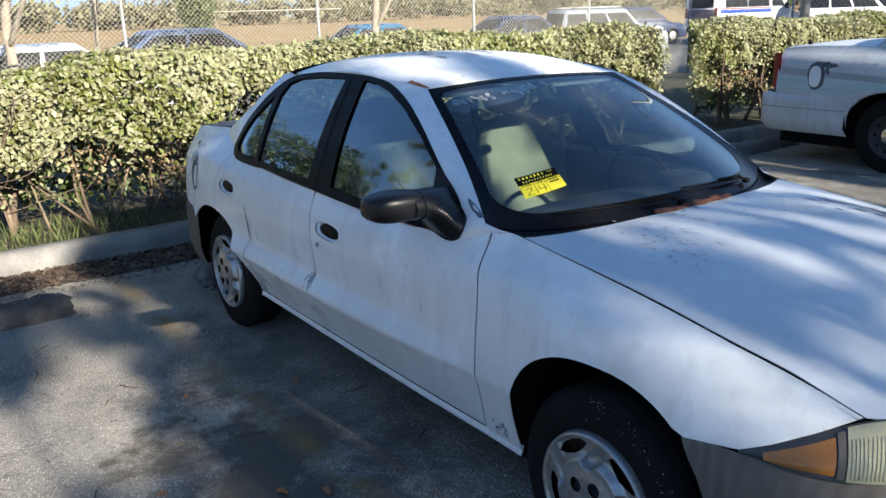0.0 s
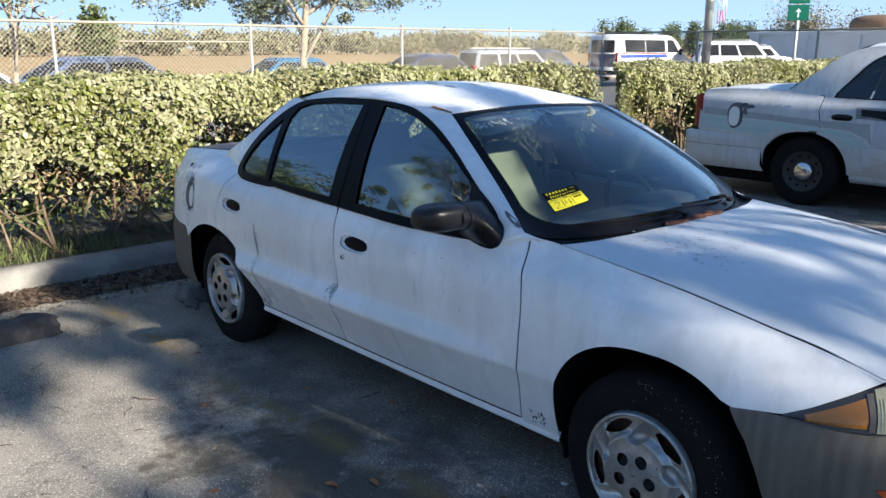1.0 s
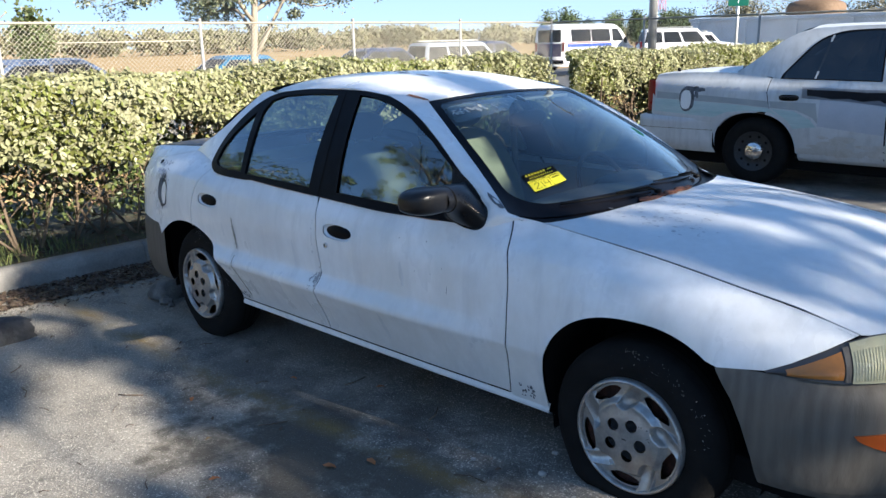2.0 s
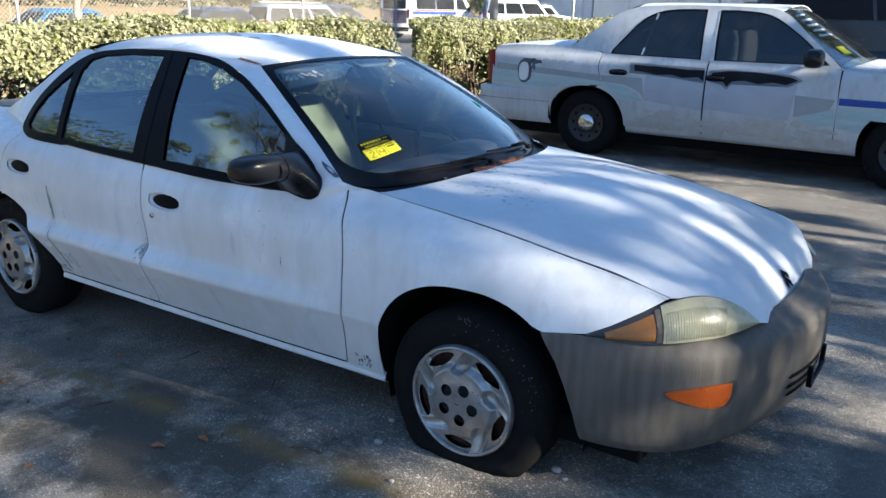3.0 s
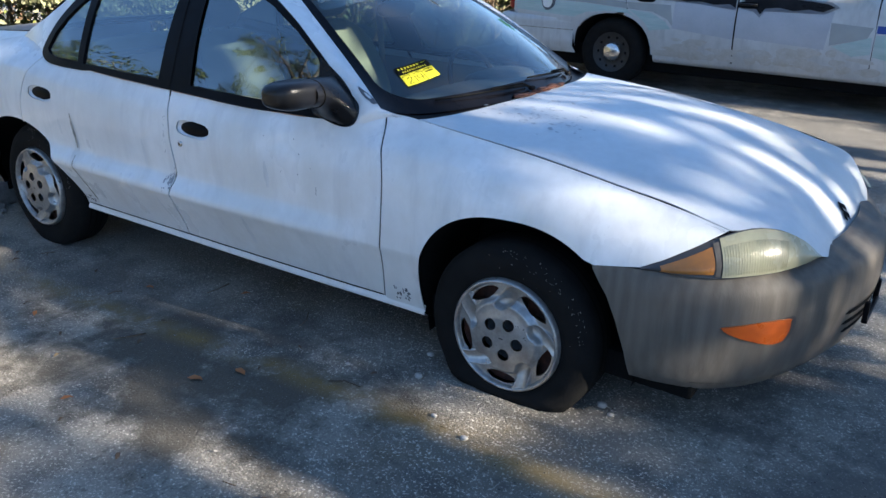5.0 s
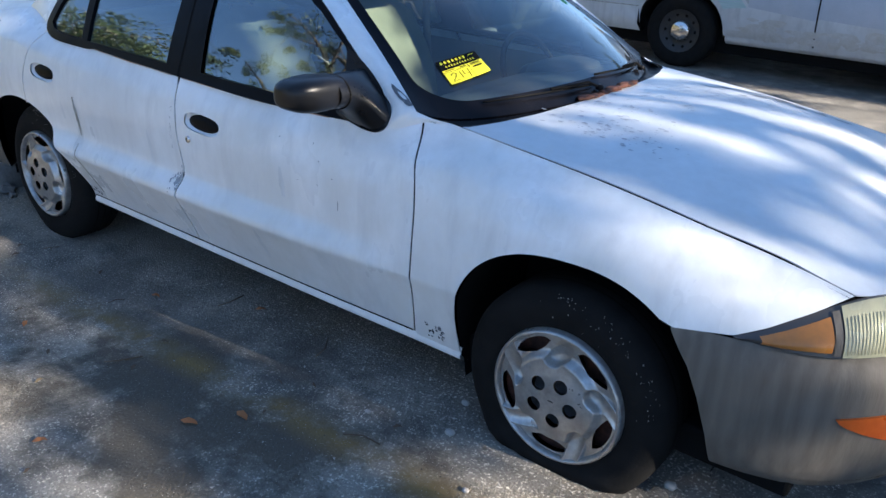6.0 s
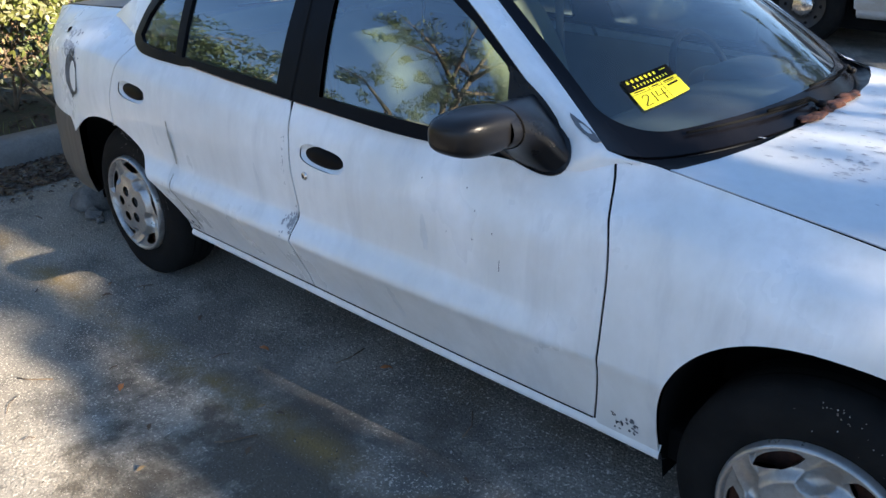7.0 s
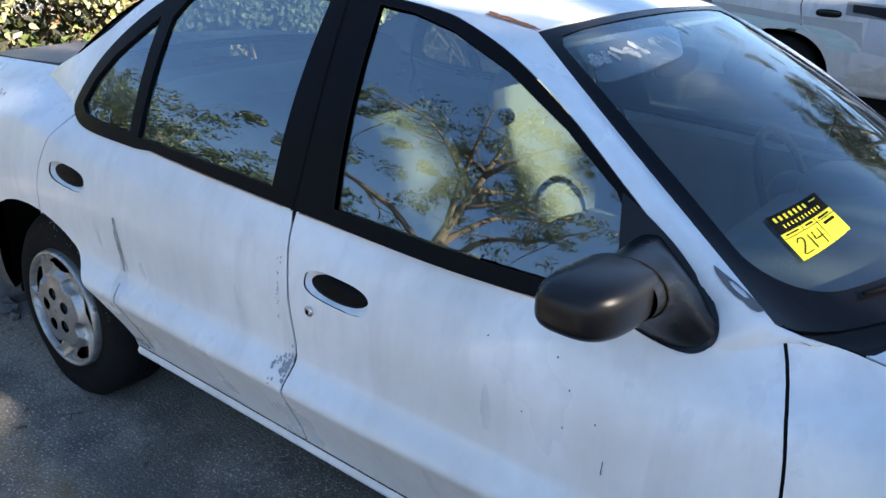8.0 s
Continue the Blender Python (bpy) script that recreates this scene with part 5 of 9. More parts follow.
    for i in range(7):
        sheet("worn_patch", ragged(-0.6 + 0.5 * rnd.random(), -0.25 + 0.5 * rnd.random(), 0.05, 0.014, i + 40, 22, 0.7), lambda x, y: tuple(np.array(roof_at(x, y)) + [0, 0, 0.002]), 0.03, M["primer"], roof, "dull worn patch", (), 0, out=(0, 0, 1))
    # windshield with its black border
    rim = [(-1, 0), (-0.5, 0), (0, 0), (0.5, 0), (1, 0), (1, 1), (0, 1), (-1, 1)]
    pane = ([(u, 0.085) for u in np.linspace(-0.74, 0.74, 12)] + [(0.74 + 0.195 * math.sin(a), 0.225 - 0.14 * math.cos(a)) for a in np.linspace(0.15, 1.57, 10)] + [(0.935, 0.6), (0.925, 0.93), (0.88, 0.965)]
            + [(u, 0.972) for u in np.linspace(0.7, -0.7, 8)] + [(-0.88, 0.965), (-0.925, 0.93), (-0.935, 0.6)] + [(-0.74 - 0.195 * math.sin(a), 0.225 - 0.14 * math.cos(a)) for a in np.linspace(1.57, 0.15, 10)])
    sheet("windshield_border", rim, screen_at, 0.06, M["frit"], car, "black windshield surround", (pane,), 0.01, out=(1, 0, 0.6))
    g = sheet("windshield", pane, lambda u, v: tuple(np.array(screen_at(u, v)) - [0.001, 0, 0.002]), 0.08, M["windshield"], car, "clear windshield with a lot card and wiped writing", (), 0, out=(1, 0, 0.6))
    # lot card behind the glass: black head, yellow field
    TL, TR, BR, BL = (np.array(p) for p in ((-0.795, 0.288), (-0.570, 0.312), (-0.568, 0.207), (-0.790, 0.168)))

    def card_at(u, v, lift=0.0):
        a, b = (u + 0.062) / 0.124, (v + 0.05) / 0.106
        p = (BL * (1 - a) + BR * a) * (1 - b) + (TL * (1 - a) + TR * a) * b
        return tuple(np.array(screen_at(*p)) + np.array([0.5, 0, 0.85]) * (0.003 + lift))

    card = sheet("lot_card", [(-0.062, -0.05), (0.062, -0.05), (0.062, 0.013), (-0.062, 0.013)], lambda u, v: card_at(u, v), 0.03, M["yellow"], car, "yellow lot card with black head", (), 0, out=(1, 0, 0.6))
    sheet("card_head", [(-0.062, 0.013), (0.062, 0.013), (0.062, 0.056), (-0.062, 0.056)], lambda u, v: card_at(u, v), 0.03, M["ink"], card, "black printed head", (), 0, out=(1, 0, 0.6))

    def bars(items, material, nm):
        for u0, u1, v0, v1 in items:
            sheet(nm, [(u0, v0), (u1, v0), (u1, v1), (u0, v1)], lambda u, v: card_at(u, v, 0.0012), 0.03, material, card, "", (), 0, out=(1, 0, 0.6))

    bars([(-0.054 + 0.0115 * k, -0.0485 + 0.0115 * k, 0.038, 0.049) for k in range(7)] + [(0.032, 0.05, 0.044, 0.0465)], M["yellow"], "print_bar")
    bars([(-0.046 + 0.0085 * k, -0.0430 + 0.0085 * k, 0.021, 0.029) for k in range(11)], M["yellow"], "print_bar")
    bars([(-0.062, 0.062, 0.0, 0.0012), (0.012, 0.0132, -0.05, 0.013), (-0.02, -0.0188, 0.0, 0.013)], M["ink"], "ruled_line")
    bars([(-0.055, -0.028, 0.006, 0.009), (-0.012, 0.006, 0.005, 0.009), (0.02, 0.05, 0.004, 0.008), (0.022, 0.052, -0.012, -0.006)], M["ink"], "scrawl_bar")
    for digit, pts in (("2", [(-0.048, -0.014), (-0.042, -0.008), (-0.034, -0.012), (-0.038, -0.024), (-0.05, -0.04), (-0.032, -0.041)]),
                       ("1", [(-0.022, -0.009), (-0.022, -0.041)]), ("4", [(-0.012, -0.01), (-0.014, -0.026), (0.006, -0.026)]), ("4", [(0.003, -0.009), (0.001, -0.043)])):
        line = smooth_line(pts, 0.004) if digit == "2" else np.array(pts)
        for a, b in zip(line[:-1], line[1:]):
            d = (b - a) / (np.linalg.norm(b - a) + 1e-9) * 0.001
            n = np.array([-d[1], d[0]])
            mesh("number_stroke", [card_at(*(a - d + n), 0.0014), card_at(*(a - d - n), 0.0014), card_at(*(b + d - n), 0.0014), card_at(*(b + d + n), 0.0014)], [(0, 1, 2, 3)], M["ink"], card, "", False)
    # wiped writing at the head of the screen
    on_glass = lambda u, v: tuple(np.array(screen_at(u, v)) + [0.002, 0, 0.003])  # noqa: E731
    smear = thing("wiped_writing", "", "")
    smear.parent = car
    M["smear"] = glass_mat("chalky_smear", (0.88, 0.93, 0.92), 0.45, 0.05, 30.0, (0.48, 0.66), face=0.04)
    M["chalk"] = glass_mat("thin_white_chalk", (0.8, 0.86, 0.86), 0.5, 0.42, 60.0, (0.40, 0.62), face=0.04)
    patch = [(-0.88, 0.905), (-0.66, 0.922), (-0.45, 0.916), (-0.22, 0.91), (-0.13, 0.89), (-0.25, 0.84), (-0.38, 0.79), (-0.47, 0.78), (-0.60, 0.772), (-0.75, 0.768), (-0.90, 0.775), (-0.91, 0.81), (-0.90, 0.86)]
    sheet("smear_patch", [tuple(p) for p in smooth_line(patch + [patch[0]], 0.02)[:-1]], on_glass, 0.04, M["smear"], smear, "chalky wiped patch", (), 0, out=(1, 0, 0.6))
    rw = random.Random(12)
    for i in range(30):     # rubbed remains of white lettering
        u = -0.88 + 0.62 * rw.random()
        sheet("chalk_dab", ragged(u, 0.865 + 0.03 * (rw.random() - 0.5) + 0.02 * u, 0.008 + 0.022 * rw.random(), 0.006 + 0.016 * rw.random(), i + 300, 14, 0.7), lambda a, b: tuple(np.array(on_glass(a, b)) + [0.0005, 0, 0.0008]), 0.04, M["chalk"], smear, "", (), 0, out=(1, 0, 0.6))
    for u0, u1 in ((-0.16, -0.14), (-0.03, -0.025)):
        sheet("writing_bar", [(u0, 0.922), (u0 + 0.016, 0.922), (u1 + 0.016, 0.872), (u1, 0.872)], on_glass, 0.05, M["dull_white"], smear, "", (), 0, out=(1, 0, 0.6))
    # cowl, wipers
    lip = [(0.742, 0.690, 0.925), (0.775, 0.676, 0.913), (0.81, 0.66, 0.905), (0.85, 0.642, 0.898), (0.88, 0.60, 0.896), (0.912, 0.52, 0.899), (0.947, 0.38, 0.905), (0.97, 0.2, 0.909), (0.979, 0.0, 0.910)]
    lip = smooth_line([(x, -w, z) for x, w, z in lip] + [(x, w, z) for x, w, z in lip[-2::-1]], 0.03)
    rows = []
    for k, b in enumerate(lip):
        a = np.array(screen_at(min(1.0, max(-1.0, b[1] / 0.70)), -0.01))
        rows.append([a + (b - a) * q + np.array([0, 0, -0.010 * math.sin(math.pi * q)]) for q in np.linspace(0, 1, 5)] + [b + np.array([0.02, 0, -0.012])])
    grid("cowl", rows, M["black"], car, "black cowl below the windshield")
    for y0, u0, v0, u1, v1 in ((-0.05, -0.05, 0.045, -0.72, 0.062), (0.45, 0.60, 0.05, 0.03, 0.085)):
        wp = thing("wiper", "", "")
        wp.parent = car
        lift = np.array([0.006, 0, 0.011])
        pts = [np.array(screen_at(u0 + (u1 - u0) * k, v0 + (v1 - v0) * k)) + lift * (0.7 + 0.4 * math.sin(math.pi * k)) for k in np.linspace(0, 1, 10)]
        tube("wiper_blade", pts, 0.0035, M["void"], wp, "", 6)
        arm = [np.array(screen_at(u0, v0 - 0.025)) + lift * 1.2] + [np.array(screen_at(u0 + (u1 - u0) * k, v0 + (v1 - v0) * k)) + lift * 1.9 for k in (0.1, 0.3, 0.5)]
        tube("wiper_arm", arm, 0.0045, M["void"], wp, "", 6)
        blob("wiper_hub", tuple(arm[0]), (0.014, 0.014, 0.010), M["black"], wp, "", 2.4, (14, 8))
    rnd = random.Random(21)
    for i in range(44):
        y = -0.16 + 0.36 * rnd.random()
        x = 0.962 + 0.02 * rnd.random() - 0.10 * y * y
        blob("cowl_debris", (x - 0.004, y, 0.918 + 0.008 * rnd.random()), (0.008 + 0.012 * rnd.random(), 0.012 + 0.022 * rnd.random(), 0.005), M["russet"] if i % 3 else M["rust"], car, "brown leaf debris in the cowl" if i == 0 else "", 2.0, (10, 6))
    # front bumper
    S0 = FB_S[-1]
    back = [(0.148, 0.29), (0.135, 0.36), (0.105, 0.46), (0.072, 0.53), (0.02, 0.598)]
    low = [(s, 0.29 - 0.04 * math.exp(-((abs(s) - 0.75) / 0.35) ** 2)) for s in np.linspace(-S0 + 0.152, S0 - 0.152, 60)]
    topl = [(s, float(pchip([0, 0.6, 0.8, S0 - 0.12, S0], [0.637, 0.634, 0.626, 0.62, 0.604], abs(s)))) for s in np.linspace(S0 - 0.015, -S0 + 0.015, 60)]
    low = low + [(S0 - d, z) for d, z in back]
    topl = topl + [(-S0 + d, z) for d, z in back[::-1]]
    bum = sheet("front_bumper", low + topl, bumper_at, 0.028, M["bumper"], car, "dull grey plastic front bumper", (), 0.03, out=(1, 0, 0.1), eps=0.01)
    under = []
    for s in np.linspace(-S0 + 0.34, S0 - 0.34, 50):
        p = np.array(bumper_at(s, 0.285))
        under.append([p, p * np.array([0.97, 0.93, 0.8]), np.array([p[0] * 0.9, p[1] * 0.85, 0.20])])
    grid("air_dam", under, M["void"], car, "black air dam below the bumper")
    for sg in (-1, 1):
        def sl(x):
            half = [(s, l) for s, l in zip(FB_S, FB_LINE) if s < 0]
            return sg * -float(np.interp(x, [l[0] for _, l in half], [s for s, _ in half]))
        a, b = sl(1.955), sl(2.098)
        k = b - a
        socket = [(b - k * 0.15, 0.499), (b + k * 0.07, 0.502), (b + k * 0.11, 0.47), (b + k * 0.02, 0.422), (b - k * 0.15, 0.424)]
        sheet("lamp_socket", [tuple(p) for p in smooth_line(socket + [socket[0]], 0.01)[:-1]], lambda s, z: bumper_at(s, z, 0.0022), 0.02, M["lamp_dark"], bum, "dark lamp recess", (), 0, out=(1, 0, 0))
        lens = [(a, 0.486), (a + k * 0.5, 0.496), (b - k * 0.03, 0.498), (b, 0.488), (b, 0.455), (b - k * 0.08, 0.426), (a + k * 0.7, 0.424), (a + k * 0.35, 0.446), (a + k * 0.08, 0.470)]
        sheet("turn_lamp", [tuple(p) for p in smooth_line(lens + [lens[0]], 0.01)[:-1]], lambda s, z: bumper_at(s, z, 0.006), 0.015, M["amber"], bum, "bright orange turn lamp", (), 0.006, out=(1, 0, 0))
    for k, (z, half) in enumerate(((0.432, 0.30), (0.395, 0.30), (0.36, 0.28))):
        for sg in (-1, 1):
            sheet("grille_slot", [(sg * 0.015, z - 0.011), (sg * half * 0.9, z - 0.009), (sg * half, z), (sg * half * 0.93, z + 0.008), (sg * 0.015, z + 0.011)], lambda s, zz: bumper_at(s, zz, 0.0024), 0.03, M["void"], bum, "dark intake slot", (), 0, out=(1, 0, 0))
    for y0 in (-0.13, 0.10):
        box("plate_bracket", (2.245, y0, 0.345), (2.262, y0 + 0.02, 0.42), M["black"], bum, "broken black plate bracket", 0.004)
    box("plate_bracket", (2.25, -0.13, 0.345), (2.264, 0.12, 0.36), M["black"], bum, "", 0.004)
    # rear bumper, lamps, trunk lid, rear glass
    S1 = RB_S[-1]
    sheet("rear_bumper", [(s, 0.24) for s in np.linspace(-S1, S1, 50)] + [(s, 0.585) for s in np.linspace(S1, -S1, 50)], rear_bumper_at, 0.04, M["bumper"], car, "dull grey rear bumper", (), 0.03, out=(-1, 0, 0), eps=0.01)
    lid = [(-1.58, -0.585), (-1.62, -0.2), (-1.62, 0.2), (-1.58, 0.585), (-1.8, 0.60), (-2.08, 0.585), (-2.14, 0.3), (-2.15, 0), (-2.14, -0.3), (-2.08, -0.585), (-1.8, -0.60)]
    lid_z = lambda x, y: (x, y, 1.0 + 0.06 * (x + 1.55) + 0.012 * (1 - (y / 0.6) ** 2) - 0.25 * max(0, -2.0 - x) ** 1.5)  # noqa: E731
    sheet("trunk_lid", lid, lid_z, 0.04, M["trunk"], car, "dark bare-metal trunk lid", (), 0.02, out=(0, 0, 1))
    for sg in (-1, 1):
        rows = []
        for x in np.linspace(-1.5, -2.1, 20):
            zt = SIDE.top(x)
            p = np.array([x, sg * SIDE(x, zt), zt])
            q = np.array([x, sg * 0.60, lid_z(x, 0.6)[2] - 0.004])
            rows.append([p + (q - p) * k + np.array([0, 0, 0.006 * math.sin(math.pi * k)]) for k in np.linspace(0, 1, 5)])
        grid("deck_edge", rows, M["paint"], car, "white rear deck shoulder")
        rows = [[(x, sg * w, z) for z in (0.60, 0.7, 0.78, 0.84)] for x, w in ((-2.09, 0.60), (-2.12, 0.56), (-2.15, 0.48), (-2.16, 0.34))]
        grid("tail_lamp", rows, M["red_lens"], car, "red tail lamp")
    grid("tail_panel", [[(-2.16, y, z) for z in (0.55, 0.65, 0.75, 0.86, 0.93)] for y in np.linspace(-0.55, 0.55, 9)], M["paint"], car, "white tail panel")
    g = sheet("rear_glass", [(-0.97, 0.02), (0.97, 0.02), (0.97, 0.97), (-0.97, 0.97)], back_at, 0.08, M["glass"], car, "tinted rear glass", (), 0, out=(-1, 0, 0.6))
    sheet("rear_glass_border", [(-1, 0), (1, 0), (1, 1), (-1, 1)], lambda u, v: tuple(np.array(back_at(u, v)) + [-0.002, 0, 0.003]), 0.08, M["black"], car, "", ([(-0.93, 0.06), (0.93, 0.06), (0.93, 0.94), (-0.93, 0.94)],), 0.006, out=(-1, 0, 0.6))
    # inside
    box("cabin_floor", (-1.6, -0.70, 0.21), (1.9, 0.70, 0.30), M["void"], car, "dark underbody with shade in its colour", 0.01)
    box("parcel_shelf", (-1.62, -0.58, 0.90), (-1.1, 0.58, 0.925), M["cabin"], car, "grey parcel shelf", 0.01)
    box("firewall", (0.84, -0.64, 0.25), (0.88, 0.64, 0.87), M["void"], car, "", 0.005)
    dash = [[(x, y, z - 0.03 * (y / 0.62) ** 2) for x, z in ((0.93, 0.885), (0.80, 0.915), (0.66, 0.915), (0.55, 0.90), (0.47, 0.86), (0.45, 0.79), (0.48, 0.66), (0.60, 0.58))] for y in np.linspace(-0.64, 0.64, 20)]
    grid("dashboard", dash, M["dash"], car, "grey dusty dashboard")
    blob("instrument_hood", (0.60, 0.34, 0.895), (0.10, 0.19, 0.035), M["cabin_dark"], car, "", 2.8)
    wheel_c, a = np.array([0.465, 0.34, 0.835]), radians(28)
    ring = [wheel_c + 0.185 * np.array([math.sin(a) * -math.sin(t), math.cos(t), math.cos(a) * math.sin(t)]) for t in np.linspace(0, 2 * math.pi, 33)]
    tube("steering_wheel", ring, 0.012, M["black"], car, "dark steering wheel", 8)
    blob("wheel_hub", tuple(wheel_c), (0.05, 0.085, 0.06), M["cabin_dark"], car, "", 2.6)
    tube("steering_column", [wheel_c, wheel_c + [0.25, 0, -0.1]], 0.03, M["black"], car, "", 8)
    for sg in (-1, 1):
        seat("front_seat", car, -0.18, sg * 0.36, M["seat"])
        grid("door_lining", [[(x, sg * (SIDE(x, z) - 0.07), z) for z in (0.3, 0.5, 0.7, 0.86)] for x in np.linspace(-1.15, 0.8, 14)], M["cabin"], car, "grey door lining")
        belt = [(-0.34, sg * 0.62, 1.18), (-0.30, sg * 0.60, 0.9), (-0.25, sg * 0.58, 0.5)]
        tube("seat_belt", belt, 0.018, M["cabin"], car, "grey seat belt", 5)
    blob("rear_bench", (-0.86, 0, 0.50), (0.28, 0.60, 0.11), M["seat"], car, "beige rear bench", 4.0)

    def lean(q):
        q = q.copy()
        q[:, 0] -= 0.35 * (q[:, 2] + 0.2)
        return q

    blob("rear_backrest", (-1.08, 0, 0.76), (0.08, 0.60, 0.22), M["seat"], car, "beige rear backrest", 4.0, (32, 18), lean)
    grid("headliner", [[tuple(np.array(roof_at(x, y)) - [0, 0, 0.035]) for y in np.linspace(-0.5, 0.5, 12)] for x in np.linspace(-0.95, 0.12, 12)], M["cabin"], car, "grey headliner")
    blob("inside_mirror", (0.20, 0.085, 1.178), (0.02, 0.13, 0.036), M["black"], car, "inside mirror", 3.0)
    tube("mirror_stalk", [(0.195, 0.07, 1.19), (0.175, 0.03, 1.24), (0.165, 0.02, 1.285)], 0.014, M["cabin_dark"], car, "", 6)
    for sg in (-1, 1):
        box("sun_visor", (0.03, sg * 0.27 - 0.17, 1.255), (0.17, sg * 0.27 + 0.17, 1.268), M["cabin"], car, "grey sun visor", 0.005)
    for x, z, turn in ((1.32, 0.292, 25), (-1.32, 0.29, -12)):
        for sg in (-1, 1):
            wheel("wheel", car, x, sg, z, True, turn)
    # bare primer ring on the pillar's foot
    sheet("primer_patch", [(0.84, 0.62), (0.86, 0.72), (0.885, 0.84), (0.91, 0.92), (0.935, 0.97), (0.965, 1.0), (0.962, 0.88), (0.945, 0.74), (0.92, 0.62), (0.89, 0.55), (0.86, 0.55)], pillar_at, 0.02, M["bare_grey"], car, "bare grey primer patch", ([(0.88, 0.68), (0.885, 0.78), (0.91, 0.87), (0.93, 0.88), (0.925, 0.78), (0.905, 0.69)],), 0, out=(0, -1, 0.3))
    return car


# ---- ground, kerb, planting strip ----
def flat(name, lo, hi, z, material, label, category="", thick=0.0, kind="structure", xs=None, ys=None, rise=None):
    """A level slab, its top at z."""
    xs = [lo[0], hi[0]] if xs is None else [lo[0], *xs, hi[0]]
    ys = [lo[1], hi[1]] if ys is None else [lo[1], *ys, hi[1]]
    V = [(x, y, z + (float(rise(x, y)) if rise else 0.0)) for x in xs for y in ys]
    m, n = len(xs), len(ys)
    F = [(i * n + j, (i + 1) * n + j, (i + 1) * n + j + 1, i * n + j + 1) for i in range(m - 1) for j in range(n - 1)]
    if thick:
        k = len(V)
        V += [(lo[0], lo[1], z - thick), (hi[0], lo[1], z - thick), (hi[0], hi[1], z - thick), (lo[0], hi[1], z - thick)]
        a, b, c, d = 0, (m - 1) * n, m * n - 1, n - 1
        F += [(a, b, k + 1, k), (b, c, k + 2, k + 1), (c, d, k + 3, k + 2), (d, a, k, k + 3)]
    ob = mesh(name, V, F, material, None, "", False)
    return tagged(ob, label, category, "", kind)


flat("ground", (-900, -900), (900, 900), -0.32, M["field"], "dry tan grass field reaching the horizon", "ground")
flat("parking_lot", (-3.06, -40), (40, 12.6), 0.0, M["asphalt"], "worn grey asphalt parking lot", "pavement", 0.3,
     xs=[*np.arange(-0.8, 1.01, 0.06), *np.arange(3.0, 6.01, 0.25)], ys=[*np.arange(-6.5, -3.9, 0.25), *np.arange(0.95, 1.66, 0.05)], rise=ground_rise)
flat("planting_strip", (-9.8, -40), (-3.2, 12.6), 0.105, M["soil"], "shaded soil with grass and leaf litter", "ground", 0.4)
flat("road", (-28, -200), (-11.4, 200), -0.30, M["asphalt2"], "grey asphalt road beyond the fence", "road", 0.05)
flat("side_yard", (-12.4, 13.4), (60, 90), -0.10, M["asphalt2"], "grey asphalt yard beyond the fence", "road", 0.05)

rnd = random.Random(2)
y = -9.0
while y < 12.0:      # kerb stones end to end
    ln = 3.0 if y > -8 else 2.7
    rows = []
    for k in np.linspace(0, 1, 7):
        yy = y + 0.004 + (ln - 0.008) * k
        j = 0.006 * rnd.random()
        rows.append([(-3.20, yy, -0.05), (-3.20 - j, yy, 0.13), (-3.185, yy, 0.147 - j), (-3.09 + j, yy, 0.145), (-3.06, yy, 0.125 - j), (-3.045, yy, 0.06), (-3.04, yy, -0.05)])
    kb = grid("kerb", rows, M["concrete"], None, "", caps=True)
    tagged(kb, "weathered grey concrete kerb", "kerb", "kerb stones", "structure")
    y += ln


def wheel_stop(y0, y1, x, material, seed):
    """A worn concrete block with chipped edges and broken ends."""
    r = np.random.RandomState(seed)
    rows = []
    prof = ((-0.085, 0.0), (-0.083, 0.035), (-0.076, 0.075), (-0.060, 0.104), (-0.035, 0.116), (0.0, 0.118), (0.034, 0.115), (0.060, 0.100), (0.077, 0.068), (0.086, 0.03), (0.09, 0.0))
    for k in np.linspace(0, 1, 46):
        yy = y0 + (y1 - y0) * k
        end = min(k, 1 - k) * (y1 - y0)
        e = 1 - 0.35 * math.exp(-(end / 0.03) ** 2)
        wob = 0.006 * math.sin(23 * yy) + 0.004 * math.sin(51 * yy + seed)
        rows.append([(x + a * e + 0.004 * r.randn(), yy + (0.012 * r.randn() if end < 0.02 else 0), max(0.0, b * e + (wob + 0.004 * r.randn()) * (b > 0.02))) for a, b in prof])
    ob = grid("wheel_stop", rows, material, None, "", caps=True)
    return tagged(ob, "weathered grey concrete wheel stop on the asphalt", "wheel stop", "wheel stops")


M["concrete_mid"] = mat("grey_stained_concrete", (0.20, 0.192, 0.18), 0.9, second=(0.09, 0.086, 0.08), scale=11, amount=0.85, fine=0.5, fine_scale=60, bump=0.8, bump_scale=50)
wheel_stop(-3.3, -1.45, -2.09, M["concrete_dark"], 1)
wheel_stop(-0.70, 0.92, -2.14, M["concrete_mid"], 2)
wheel_stop(4.6, 6.4, -2.6, M["concrete_mid"], 3)


